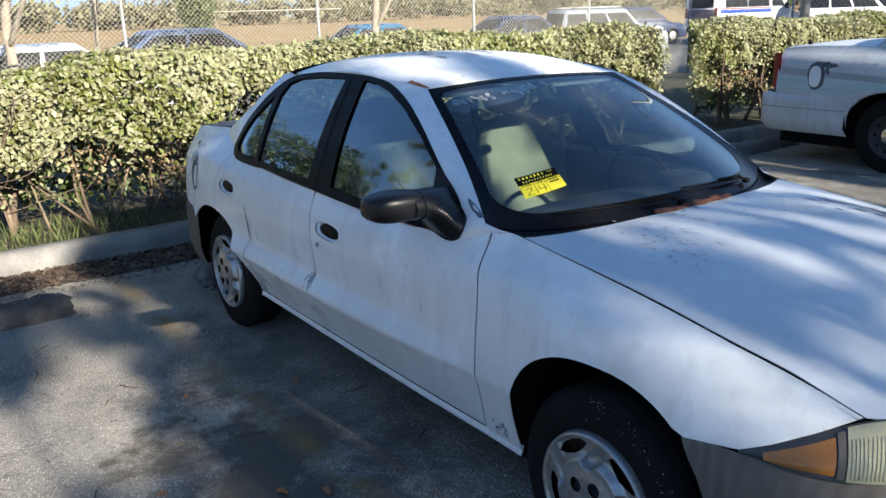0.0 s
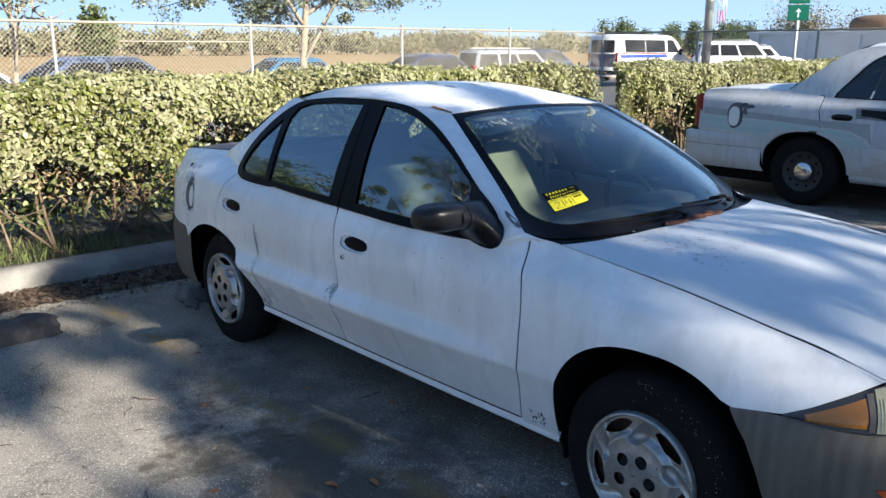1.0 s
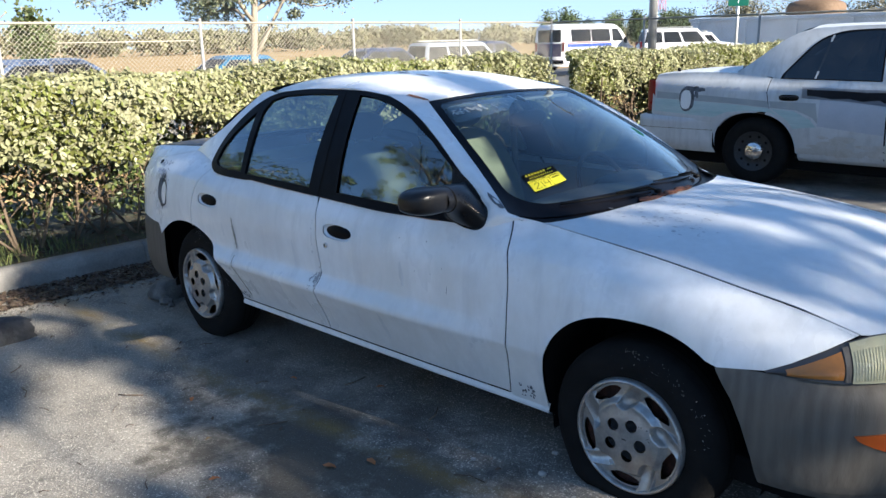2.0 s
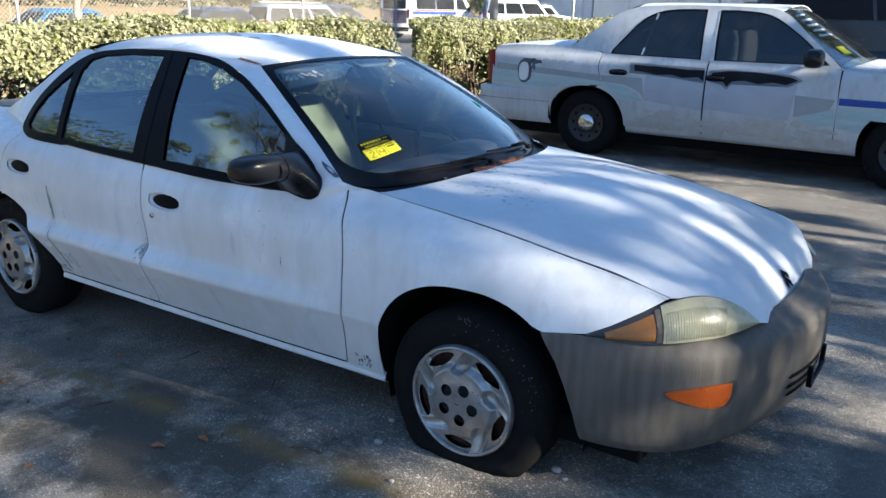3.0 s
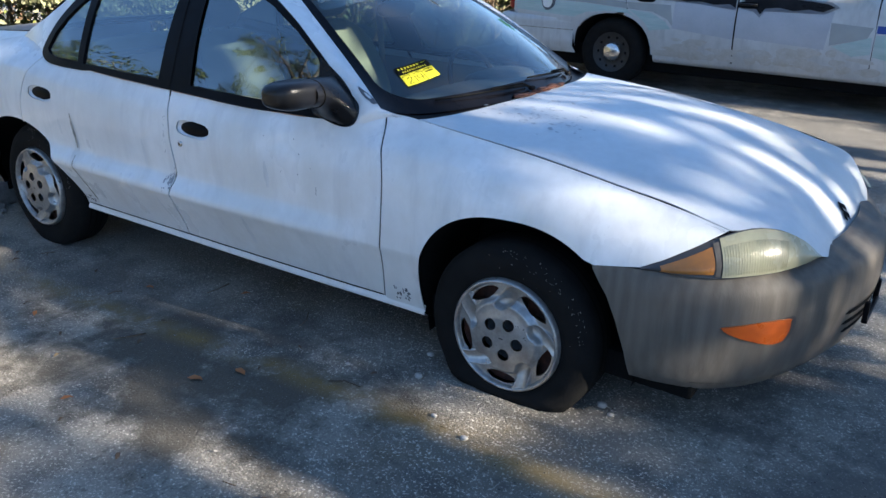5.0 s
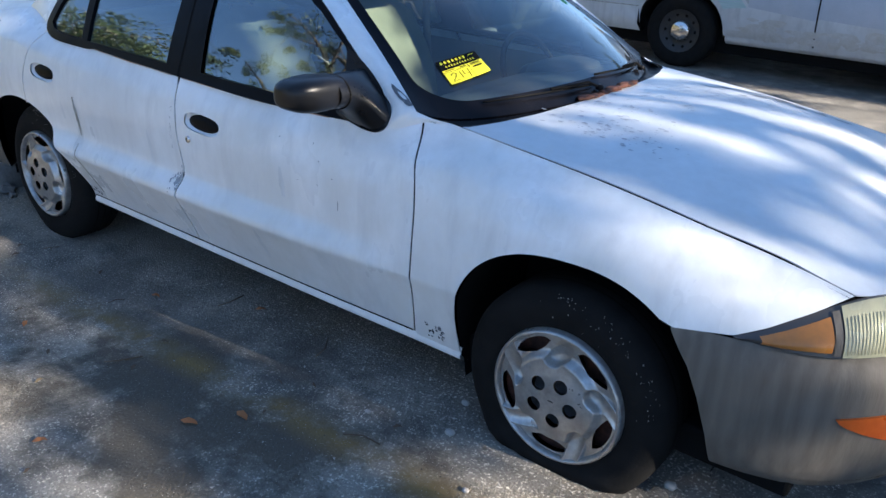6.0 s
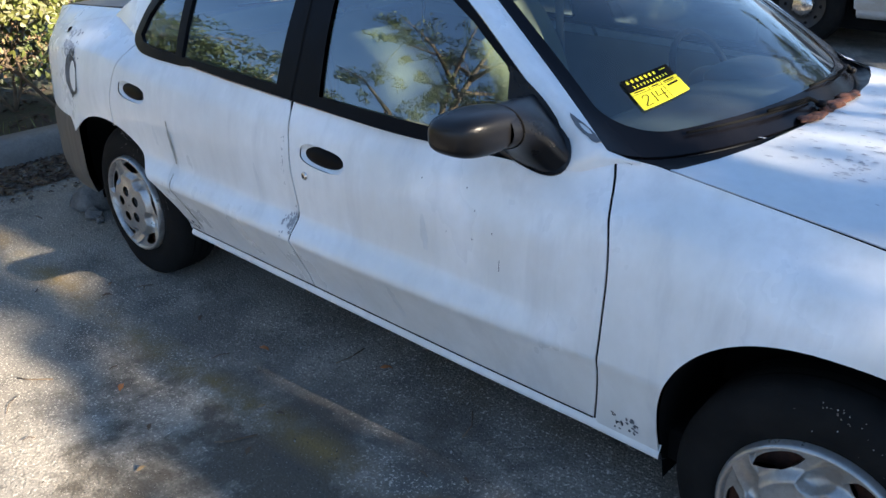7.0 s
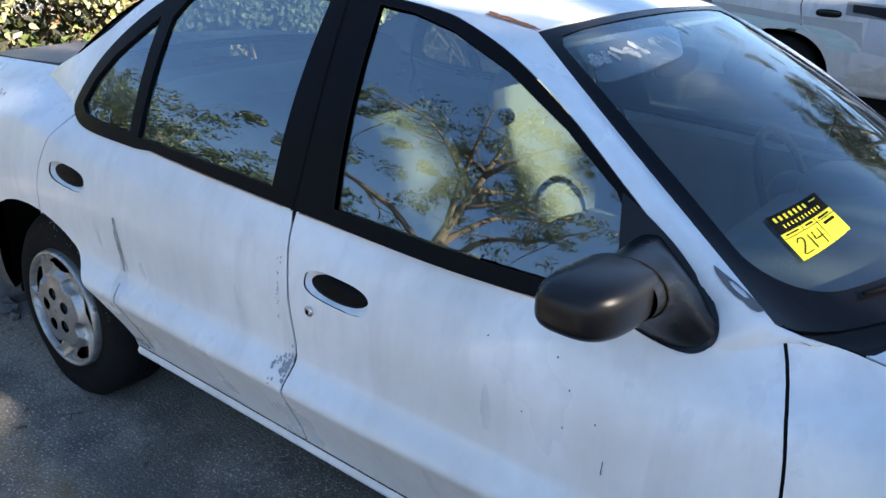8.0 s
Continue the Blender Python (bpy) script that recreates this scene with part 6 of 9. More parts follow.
def scatter_line(name, y, x0, x1, wide, count, seed, material, label):
    """Worn paint: many ragged flakes along a line."""
    r = np.random.RandomState(seed)
    V, F = [], []
    for i in range(count):
        cx, cy = x0 + (x1 - x0) * r.rand(), y + wide * (r.rand() - 0.5)
        if math.sin(cx * 5.1 + seed) + math.sin(cx * 13.7) * 0.6 + 0.9 * r.randn() < 0.1:
            continue
        s = 0.002 + 0.006 * r.rand()
        k = len(V)
        for t in np.linspace(0, 2 * math.pi, 6, endpoint=False):
            q = s * (0.6 + 0.7 * r.rand())
            V.append((cx + 1.6 * q * math.cos(t), cy + q * math.sin(t), 0.002 + 2e-6 * i))
        F.append(tuple(range(k, k + 6)))
    return tagged(mesh(name, V, F, material, None, "", False), label, "road marking", "", "stuff")


scatter_line("stall_line", 1.75, -2.4, 3.5, 0.12, 1200, 4, M["yline"], "worn yellow stall line on asphalt")


def leaf_cloud(name, centres, normals, sizes, material, seed, parent=None, label="", tilt=0.6, slim=0.5, broad=False):
    """Many small folded leaves, each an island of its own; broad ones are widest towards a blunt tip."""
    r = np.random.RandomState(seed)
    n = len(centres)
    N = normals + tilt * r.randn(n, 3)
    N /= np.linalg.norm(N, axis=1)[:, None]
    A = r.randn(n, 3)
    A -= (A * N).sum(1)[:, None] * N
    A /= np.linalg.norm(A, axis=1)[:, None]
    B = np.cross(N, A)
    s = np.asarray(sizes)[:, None]
    w = slim * s * (0.8 + 0.4 * r.rand(n, 1))
    if broad:
        rim = ((-0.5, 0.0, 0.0), (-0.05, 0.40, 0.05), (0.28, 0.47, 0.09), (0.47, 0.22, 0.07), (0.5, 0.0, 0.02), (0.47, -0.22, 0.07), (0.28, -0.47, 0.09), (-0.05, -0.40, 0.05))
        V = np.stack([centres + A * s * a + B * w * b + N * s * c for a, b, c in rim] + [centres + A * s * 0.12 - N * s * 0.02], 1).reshape(-1, 3)
        k = 8
    else:
        V = np.stack([centres - A * s * 0.5, centres + B * w * 0.5 + N * s * 0.08 + A * s * 0.05, centres + A * s * 0.5, centres - B * w * 0.5 + N * s * 0.08 + A * s * 0.05, centres + A * s * 0.05 - N * s * 0.03], 1).reshape(-1, 3)
        k = 4
    base = (np.arange(n) * (k + 1))[:, None]
    T = np.concatenate([base + np.array([q, (q + 1) % k, k]) for q in range(k)])
    me = bpy.data.meshes.new(name)
    me.vertices.add(len(V))
    me.vertices.foreach_set("co", V.astype(np.float32).ravel())
    me.loops.add(len(T) * 3)
    me.loops.foreach_set("vertex_index", T.astype(np.int32).ravel())
    me.polygons.add(len(T))
    me.polygons.foreach_set("loop_start", np.arange(0, len(T) * 3, 3, dtype=np.int32))
    me.update(calc_edges=True)
    me.materials.append(material)
    ob = new(name, me)
    if parent:
        ob.parent = parent
    if label:
        tagged(ob, label)
    return ob


def hedge(y0, y1, seed, density=1.0, slant=0.0):
    """A clipped hedge: a thick skin of pale leaves over bare leaning stems; its near end may be cut on a slant."""
    h = thing("hedge", "clipped hedge with pale grey-green leaves over bare stems", "hedge", "hedges along the kerb")
    r = np.random.RandomState(seed)
    ln = y1 - y0
    x0, x1, zt = -3.28, -4.35, 1.33

    def bulge(y, z):
        return 0.07 * np.sin(2.3 * y + 1.3 * z + seed) + 0.05 * np.sin(5.9 * y - 3.1 * z) + 0.03 * np.sin(13 * y + 7 * z) + 0.035 * np.sin(19 * y + 4 * z) * np.sin(16 * z - 3 * y)

    def low(y):
        return 0.79 + 0.13 * np.sin(1.9 * y + seed) + 0.09 * np.sin(4.7 * y) + 0.05 * np.sin(11 * y)

    C, Nn, S = [], [], []
    # face towards the lot
    n = int(5600 * ln * density)
    yy, zz = y0 + ln * r.rand(n), 0.25 + (zt - 0.25) * r.rand(n) ** 0.75
    zz = zz - np.clip(-0.55 - yy, 0, 1.2) * 0.13 * (zz / zt)
    depth = 0.22 * r.rand(n) ** 1.4
    edge = low(yy)
    keep = (zz > edge) | (r.rand(n) < 0.08 * np.exp(-(edge - zz) / 0.26))
    round_top = 0.30 * np.clip((zz - zt + 0.16) / 0.16, 0, 1) ** 2
    under = 0.25 * np.clip((edge - zz) / 0.3, 0, 1)
    xx = x0 + bulge(yy, zz) - depth - round_top * 0.5 - under
    C.append(np.stack([xx, yy, zz], 1)[keep])
    nn = np.stack([np.full(n, 0.9), 0.0 * yy, 0.35 + 1.2 * round_top], 1)
    Nn.append(nn[keep])
    S.append((0.031 + 0.025 * r.rand(n))[keep])
    # top
    n = int(3400 * ln * density)
    xx, yy = x0 + (x1 - x0) * r.rand(n), y0 + ln * r.rand(n)
    zz = zt + 0.5 * bulge(yy, xx * 2) - 0.08 * r.rand(n) - 0.22 * np.clip((xx - x0 + 0.15) / 0.15, 0, 1) ** 2 + 0.03 * (r.rand(n) > 0.95) - np.clip(-0.55 - yy, 0, 1.2) * 0.13 - 0.03 * np.clip(1 - yy, 0, 1)
    C.append(np.stack([xx, yy, zz], 1))
    Nn.append(np.tile([0.25, 0, 0.9], (n, 1)))
    S.append(0.031 + 0.025 * r.rand(n))
    # ends
    for ye, sg in ((y0, -1), (y1, 1)):
        n = int(6500 * density)
        xx, zz = x0 + (x1 - x0) * r.rand(n), 0.45 + (zt - 0.47) * r.rand(n)
        yy = ye + sg * (bulge(xx * 2, zz) - 0.15 * r.rand(n)) + slant * (x0 - xx) * (sg < 0)
        C.append(np.stack([xx, yy, zz], 1))
        Nn.append(np.tile([0.2, 0.9 * sg, 0.3], (n, 1)))
        S.append(0.031 + 0.025 * r.rand(n))
    C, Nn, S = np.vstack(C), np.vstack(Nn), np.concatenate(S)
    whole = C[:, 1] > y0 - 0.2 + slant * np.clip(x0 - C[:, 0], 0, 2)
    C, Nn, S = C[whole], Nn[whole], S[whole]
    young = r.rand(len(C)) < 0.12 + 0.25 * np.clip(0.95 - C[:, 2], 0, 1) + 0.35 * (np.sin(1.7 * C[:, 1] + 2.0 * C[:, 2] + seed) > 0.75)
    leaf_cloud("foliage", C[~young], Nn[~young], S[~young], M["leaf"], seed + 1, h, "pale grey-green leaves", 0.55, 0.62, True)["kind"] = "stuff"
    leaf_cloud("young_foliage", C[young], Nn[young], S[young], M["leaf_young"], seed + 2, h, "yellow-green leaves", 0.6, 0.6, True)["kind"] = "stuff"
    # dried brown leaves caught among the bare stems
    n = int(650 * ln)
    dry = np.stack([-3.40 - 0.35 * r.rand(n), y0 + 0.1 + (ln - 0.2) * r.rand(n), 0.40 + 0.55 * r.rand(n)], 1)
    dry = dry[(np.sin(3.3 * dry[:, 1] + 5 * dry[:, 2] + seed) > -0.2) & (dry[:, 1] > y0 + 0.05 + slant * (x0 - dry[:, 0]))]
    leaf_cloud("dry_foliage", dry, np.tile([0.8, 0, 0.4], (len(dry), 1)), 0.022 + 0.02 * r.rand(len(dry)), M["dry_leaf"], seed + 5, h, "dried tan-brown leaves", 0.8, 0.5)["kind"] = "stuff"
    # a dark core of leaves that stops the light, inner shade put into their colour
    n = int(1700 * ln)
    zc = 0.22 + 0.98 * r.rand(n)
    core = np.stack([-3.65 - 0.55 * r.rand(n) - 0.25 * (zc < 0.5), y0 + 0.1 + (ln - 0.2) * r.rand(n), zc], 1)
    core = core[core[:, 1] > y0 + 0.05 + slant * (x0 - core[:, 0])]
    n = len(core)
    leaf_cloud("inner_foliage", core, np.tile([0.6, 0, 0.3], (n, 1)), 0.05 + 0.04 * r.rand(n), M["leaf_dark"], seed + 3, h, "inner leaves darkened for shade", 0.8, 0.6)["kind"] = "stuff"
    k = 0
    y = y0 + 0.15
    while y < y1 - 0.1:
        b = np.array([-3.58 - 0.25 * r.rand(), y + 0.4 * slant, 0.09])
        lean = np.array([0.10 * r.randn(), 0.22 * r.randn(), 0.0])
        for _ in range(1 + int(3 * r.rand())):
            d = lean + np.array([0.16 * r.randn(), 0.30 * r.randn(), 0])
            pts = smooth_line([b, b + d * 0.35 + [0, 0, 0.25], b + d * 0.8 + [0.03 * r.randn(), 0.06 * r.randn(), 0.52], b + d * 1.3 + [0.05 * r.randn(), 0.08 * r.randn(), 0.95]], 0.10)
            r0 = 0.010 + 0.024 * r.rand() ** 2
            tube("stem", pts, np.linspace(r0, r0 * 0.4, len(pts)), M["stem"] if r.rand() < 0.75 else M["stem_pale"], h, "", 6)
            for q in range(4):
                i = 2 + int(r.rand() * (len(pts) - 3))
                e = pts[i] + np.array([0.14 + 0.14 * r.rand(), 0.3 * r.randn(), 0.10 + 0.25 * r.rand()])
                tube("twig", smooth_line([pts[i], (pts[i] + e) / 2 + 0.03 * r.randn(3), e], 0.06), 0.0042, M["stem"], h, "", 5)
        y += 0.15 + 0.17 * r.rand()
        k += 1
    return h


hedge(-5.4, 4.87, 7)
hedge(5.5, 8.2, 21, slant=1.25)
hedge(8.35, 12.4, 33, 0.6)


def chips(name, count, seed, area, zs, size, material, label, category):
    """Flat leaf litter or pebbles strewn over an area."""
    r = np.random.RandomState(seed)
    c = np.stack([area[0] + (area[1] - area[0]) * r.rand(count), area[2] + (area[3] - area[2]) * r.rand(count), zs + 0.008 * r.rand(count)], 1)
    c[:, 2] += ground_rise(c[:, 0], c[:, 1])
    ob = leaf_cloud(name, c, np.tile([0, 0, 1.0], (count, 1)), size * (0.4 + 0.9 * r.rand(count)), material, seed, None, "", 0.25, 0.45)
    return tagged(ob, label, category, "", "stuff")


chips("leaf_litter", 22000, 5, (-3.04, -2.62, -6, 6), 0.006, 0.04, M["litter"], "dark brown leaf litter along the kerb", "leaf litter")
chips("leaf_litter", 2500, 6, (-2.70, -2.45, -6, 6), 0.005, 0.03, M["litter"], "thin brown leaf litter on the asphalt", "leaf litter")
chips("leaf_litter", 5000, 8, (-4.6, -3.22, -6.5, 6), 0.112, 0.05, M["litter"], "brown dead leaves under the hedge", "leaf litter")


def grass(count, seed, area, z):
    r = np.random.RandomState(seed)
    V, F = [], []
    for i in range(count):
        x, y = area[0] + (area[1] - area[0]) * r.rand(), area[2] + (area[3] - area[2]) * r.rand()
        if math.sin(3.1 * y + 2 * x) + math.sin(7.7 * y) * 0.5 + 0.6 * r.randn() < 0.0:
            continue
        hgt, a, l = 0.04 + 0.10 * r.rand(), 2 * math.pi * r.rand(), 0.05 * r.rand()
        c, s = math.cos(a), math.sin(a)
        k = len(V)
        V += [(x - 0.003 * s, y + 0.003 * c, z), (x + 0.003 * s, y - 0.003 * c, z), (x + l * c * 0.4 + 0.002 * s, y + l * s * 0.4, z + hgt * 0.6), (x + l * c, y + l * s, z + hgt)]
        F += [(k, k + 1, k + 2), (k, k + 2, k + 3)]
    return tagged(mesh("grass", V, F, M["grass"], None, "", False), "green and straw grass at the kerb", "grass", "", "stuff")


grass(5000, 4, (-3.9, -3.2, -6, 3), 0.10)


# ---- chain-link fence ----
def chain_fence(name, p0, p1, z0, h, posts, label):
    f = thing(name, label, "fence", "chain-link fences")
    p0, p1 = np.array(p0, float), np.array(p1, float)
    ln = np.linalg.norm(p1 - p0)
    d = (p1 - p0) / ln
    nrm = np.array([-d[1], d[0]])
    pitch, r = 0.068, 0.0023
    V, F = [], []
    steps = int(h / (pitch / 2))
    count = int(ln / pitch)
    # each wire zigzags up between its neighbours
    for i in range(count):
        for j in range(steps):
            z = z0 + 0.05 + j * pitch / 2
            for (u0, u1) in (((i + (j % 2) * 0.5) * pitch, (i + ((j + 1) % 2) * 0.5) * pitch), ((i + 1 - (j % 2) * 0.5) * pitch, (i + 1 - ((j + 1) % 2) * 0.5) * pitch)):
                a = np.array([*(p0 + d * u0), z])
                b = np.array([*(p0 + d * u1), z + pitch / 2])
                t = (b - a) / np.linalg.norm(b - a)
                s1 = np.cross(t, [*nrm, 0]) * r
                s2 = np.array([*nrm, 0]) * r
                k = len(V)
                V += [a + s1, a - s1 * 0.5 + s2, a - s1 * 0.5 - s2, b + s1, b - s1 * 0.5 + s2, b - s1 * 0.5 - s2]
                F += [(k, k + 1, k + 4, k + 3), (k + 1, k + 2, k + 5, k + 4), (k + 2, k, k + 3, k + 5)]
    mesh("chain_link", V, F, M["wire"], f, "galvanised wire mesh", False)["kind"] = "stuff"
    tube("top_rail", [(*p0, z0 + h), (*((p0 + p1) / 2), z0 + h), (*p1, z0 + h)], 0.018, M["rail"], f, "", 10)
    for u in posts:
        q = p0 + d * u
        tube("post", [(*q, z0 - 0.1), (*q, z0 + h / 2), (*q, z0 + h + 0.04)], 0.024, M["post"], f, "", 10)
        blob("post_cap", (*q, z0 + h + 0.05), (0.030, 0.030, 0.025), M["post"], f, "", 2.0, (12, 8))
    return f


chain_fence("fence", (-9.3, -5.1), (-9.3, 12.9), 0.02, 1.86, [0, 3.02, 6.02, 8.98, 12.05, 14.9, 18.0], "galvanised chain-link fence with round steel posts")
chain_fence("fence", (-9.3, 12.95), (3.0, 12.95), 0.02, 1.86, [2.4, 4.9, 7.4, 9.9, 12.3], "galvanised chain-link fence beside the lot")


# ---- trees ----
def tree(name, base, height, crown_lo, spread, seed, label, leaves=9000, leaf=0.075, clusters=150, material=None, limbs=6, r0=0.13, group="", lean=(0, 0), cluster_r=0.30, skirt=30, bark="bark"):
    """A tapered trunk with limbs and clusters of small leaves, with gaps between."""
    t = thing(name, label, "tree", group)
    r = np.random.RandomState(seed)
    b = np.array(base, float)
    top = b + np.array([lean[0], lean[1], height])
    trunk = smooth_line([b, b + (top - b) * 0.3 + [0.06 * r.randn(), 0.06 * r.randn(), 0], b + (top - b) * 0.6 + [0.12 * r.randn(), 0.12 * r.randn(), 0], b + (top - b) * 0.92], 0.25)
    tube("trunk", trunk, np.linspace(r0, r0 * 0.25, len(trunk)), M[bark], t, "pale bark trunk", 10)
    anchors = []
    for k in range(limbs):
        i = int(len(trunk) * (0.35 + 0.55 * k / limbs))
        a = 2 * math.pi * (k * 0.382 + 0.1 * r.rand())
        p = trunk[i]
        reach = spread * (0.7 + 0.35 * r.rand())
        e = p + np.array([math.cos(a) * reach, math.sin(a) * reach, (top[2] - p[2]) * (0.25 + 0.5 * r.rand())])
        pts = smooth_line([p, p + (e - p) * 0.4 + [0, 0, 0.2 + 0.1 * r.randn()], p + (e - p) * 0.75 + 0.12 * r.randn(3), e], 0.25)
        tube("limb", pts, np.linspace(r0 * 0.45, 0.012, len(pts)), M[bark], t, "", 7)
        anchors += list(pts[len(pts) // 3:])
        for _ in range(3):
            q = pts[int(len(pts) * (0.4 + 0.5 * r.rand()))]
            e2 = q + np.array([r.randn(), r.randn(), 0.4 * r.randn()]) * spread * 0.33
            bp = smooth_line([q, (q + e2) / 2 + 0.08 * r.randn(3), e2], 0.25)
            tube("branch", bp, np.linspace(0.02, 0.006, len(bp)), M[bark], t, "", 5)
            anchors += list(bp[1:])
    A = np.array(anchors)
    cc = A[r.randint(len(A), size=clusters)] + r.randn(clusters, 3) * np.array([0.35, 0.35, 0.28]) * spread * 0.38
    cc = cc[cc[:, 2] > b[2] + crown_lo]
    if skirt:       # dense lower crown
        a, d = 2 * math.pi * r.rand(skirt), spread * 1.15 * r.rand(skirt) ** 0.6
        cc = np.vstack([cc, np.column_stack([b[0] + d * np.cos(a), b[1] + d * np.sin(a), b[2] + 2.7 + 2.5 * r.rand(skirt)])])
    per = max(1, leaves // max(1, len(cc)))
    C, S = [], []
    for c in cc:
        n = int(per * (0.5 + r.rand()))
        q = r.randn(n, 3)
        q /= np.linalg.norm(q, axis=1)[:, None]
        C.append(c + q * (r.rand(n, 1) ** 0.45) * cluster_r * (0.6 + 0.8 * r.rand()) * np.array([1, 1, 0.7]))
    C = np.vstack(C)
    leaf_cloud("crown", C, np.tile([0.1, 0, 0.6], (len(C), 1)), leaf * (0.7 + 0.6 * r.rand(len(C))), material or M["leaf_dark"], seed, t, "loose leafy crown with gaps", 0.8, 0.5)
    return t


# openings in the canopy, by where their sun falls on the level of the lot: middle and half lengths
SUN_GAPS = [(-0.95, -1.66, 0.55, 0.17), (-0.5, -2.08, 0.7, 0.24), (-1.45, -1.06, 0.25, 0.02), (-1.8, -2.4, 0.6, 0.25), (0.46, -0.74, 0.16, 0.06), (-0.1, -1.47, 0.3, 0.0), (-0.3, -0.88, 0.30, 0.0), (-0.65, -1.24, 0.25, 0.0), (1.0, -0.80, 0.3, 0.03), (0.5, -2.5, 0.6, 0.25),
            (-0.28, -0.44, 0.14, 0.035), (0.02, -0.50, 0.14, 0.04), (0.27, -0.42, 0.12, 0.025), (0.32, -0.62, 0.20, 0.04), (0.08, -0.16, 0.14, 0.035), (0.38, -0.20, 0.15, 0.04), (0.62, -0.10, 0.10, 0.025), (-0.98, 0.17, 0.16, 0.04), (-0.65, 0.22, 0.15, 0.035), (-0.3, 0.08, 0.12, 0.02), (-0.6, -0.13, 0.35, 0.05), (-1.0, -0.36, 0.3, 0.05), (-3.15, 0.0, 0.5, 0.10),
            (-2.9, -0.55, 0.3, 0.03), (-1.54, -0.65, 0.10, 0.05), (-2.2, -0.50, 0.22, 0.06), (-2.2, 0.2, 0.2, 0.06),
            (2.2, 0.0, 0.5, 0.07), (2.3, 0.55, 0.4, 0.05), (2.3, 1.1, 0.5, 0.08), (2.1, 1.9, 0.5, 0.1), (2.0, 2.7, 0.6, 0.09), (1.7, 3.5, 0.8, 0.2), (1.5, 4.4, 1.2, 0.3), (0.8, 5.0, 1.0, 0.14),
            (-1.2, 4.5, 1.0, 0.25), (4.0, 4.6, 1.2, 0.3), (4.0, 3.3, 1.0, 0.3), (-0.6, 3.0, 0.8, 0.25), (3.4, -1.6, 0.6, 0.1), (3.0, -3.0, 0.7, 0.3), (0.6, -3.3, 0.8, 0.3), (4.2, 0.6, 0.6, 0.15), (-2.2, -3.2, 0.8, 0.35)]
# rows of leaf clusters added out of view: start, end and half width of the shade that they throw
SHADE_STRIPS = [((-1.0, -1.0), (0.5, -0.99), 0.10), ((-1.9, -0.95), (-0.6, -0.92), 0.09), ((-2.7, -0.78), (-1.75, -0.78), 0.08), ((-1.2, -1.08), (0.9, -1.08), 0.10), ((-0.12, -1.27), (0.45, -1.27), 0.11), ((0.65, -1.24), (1.4, -1.22), 0.12), ((0.5, -1.42), (1.7, -1.45), 0.12), ((-0.6, -0.74), (0.1, -0.74), 0.07)]


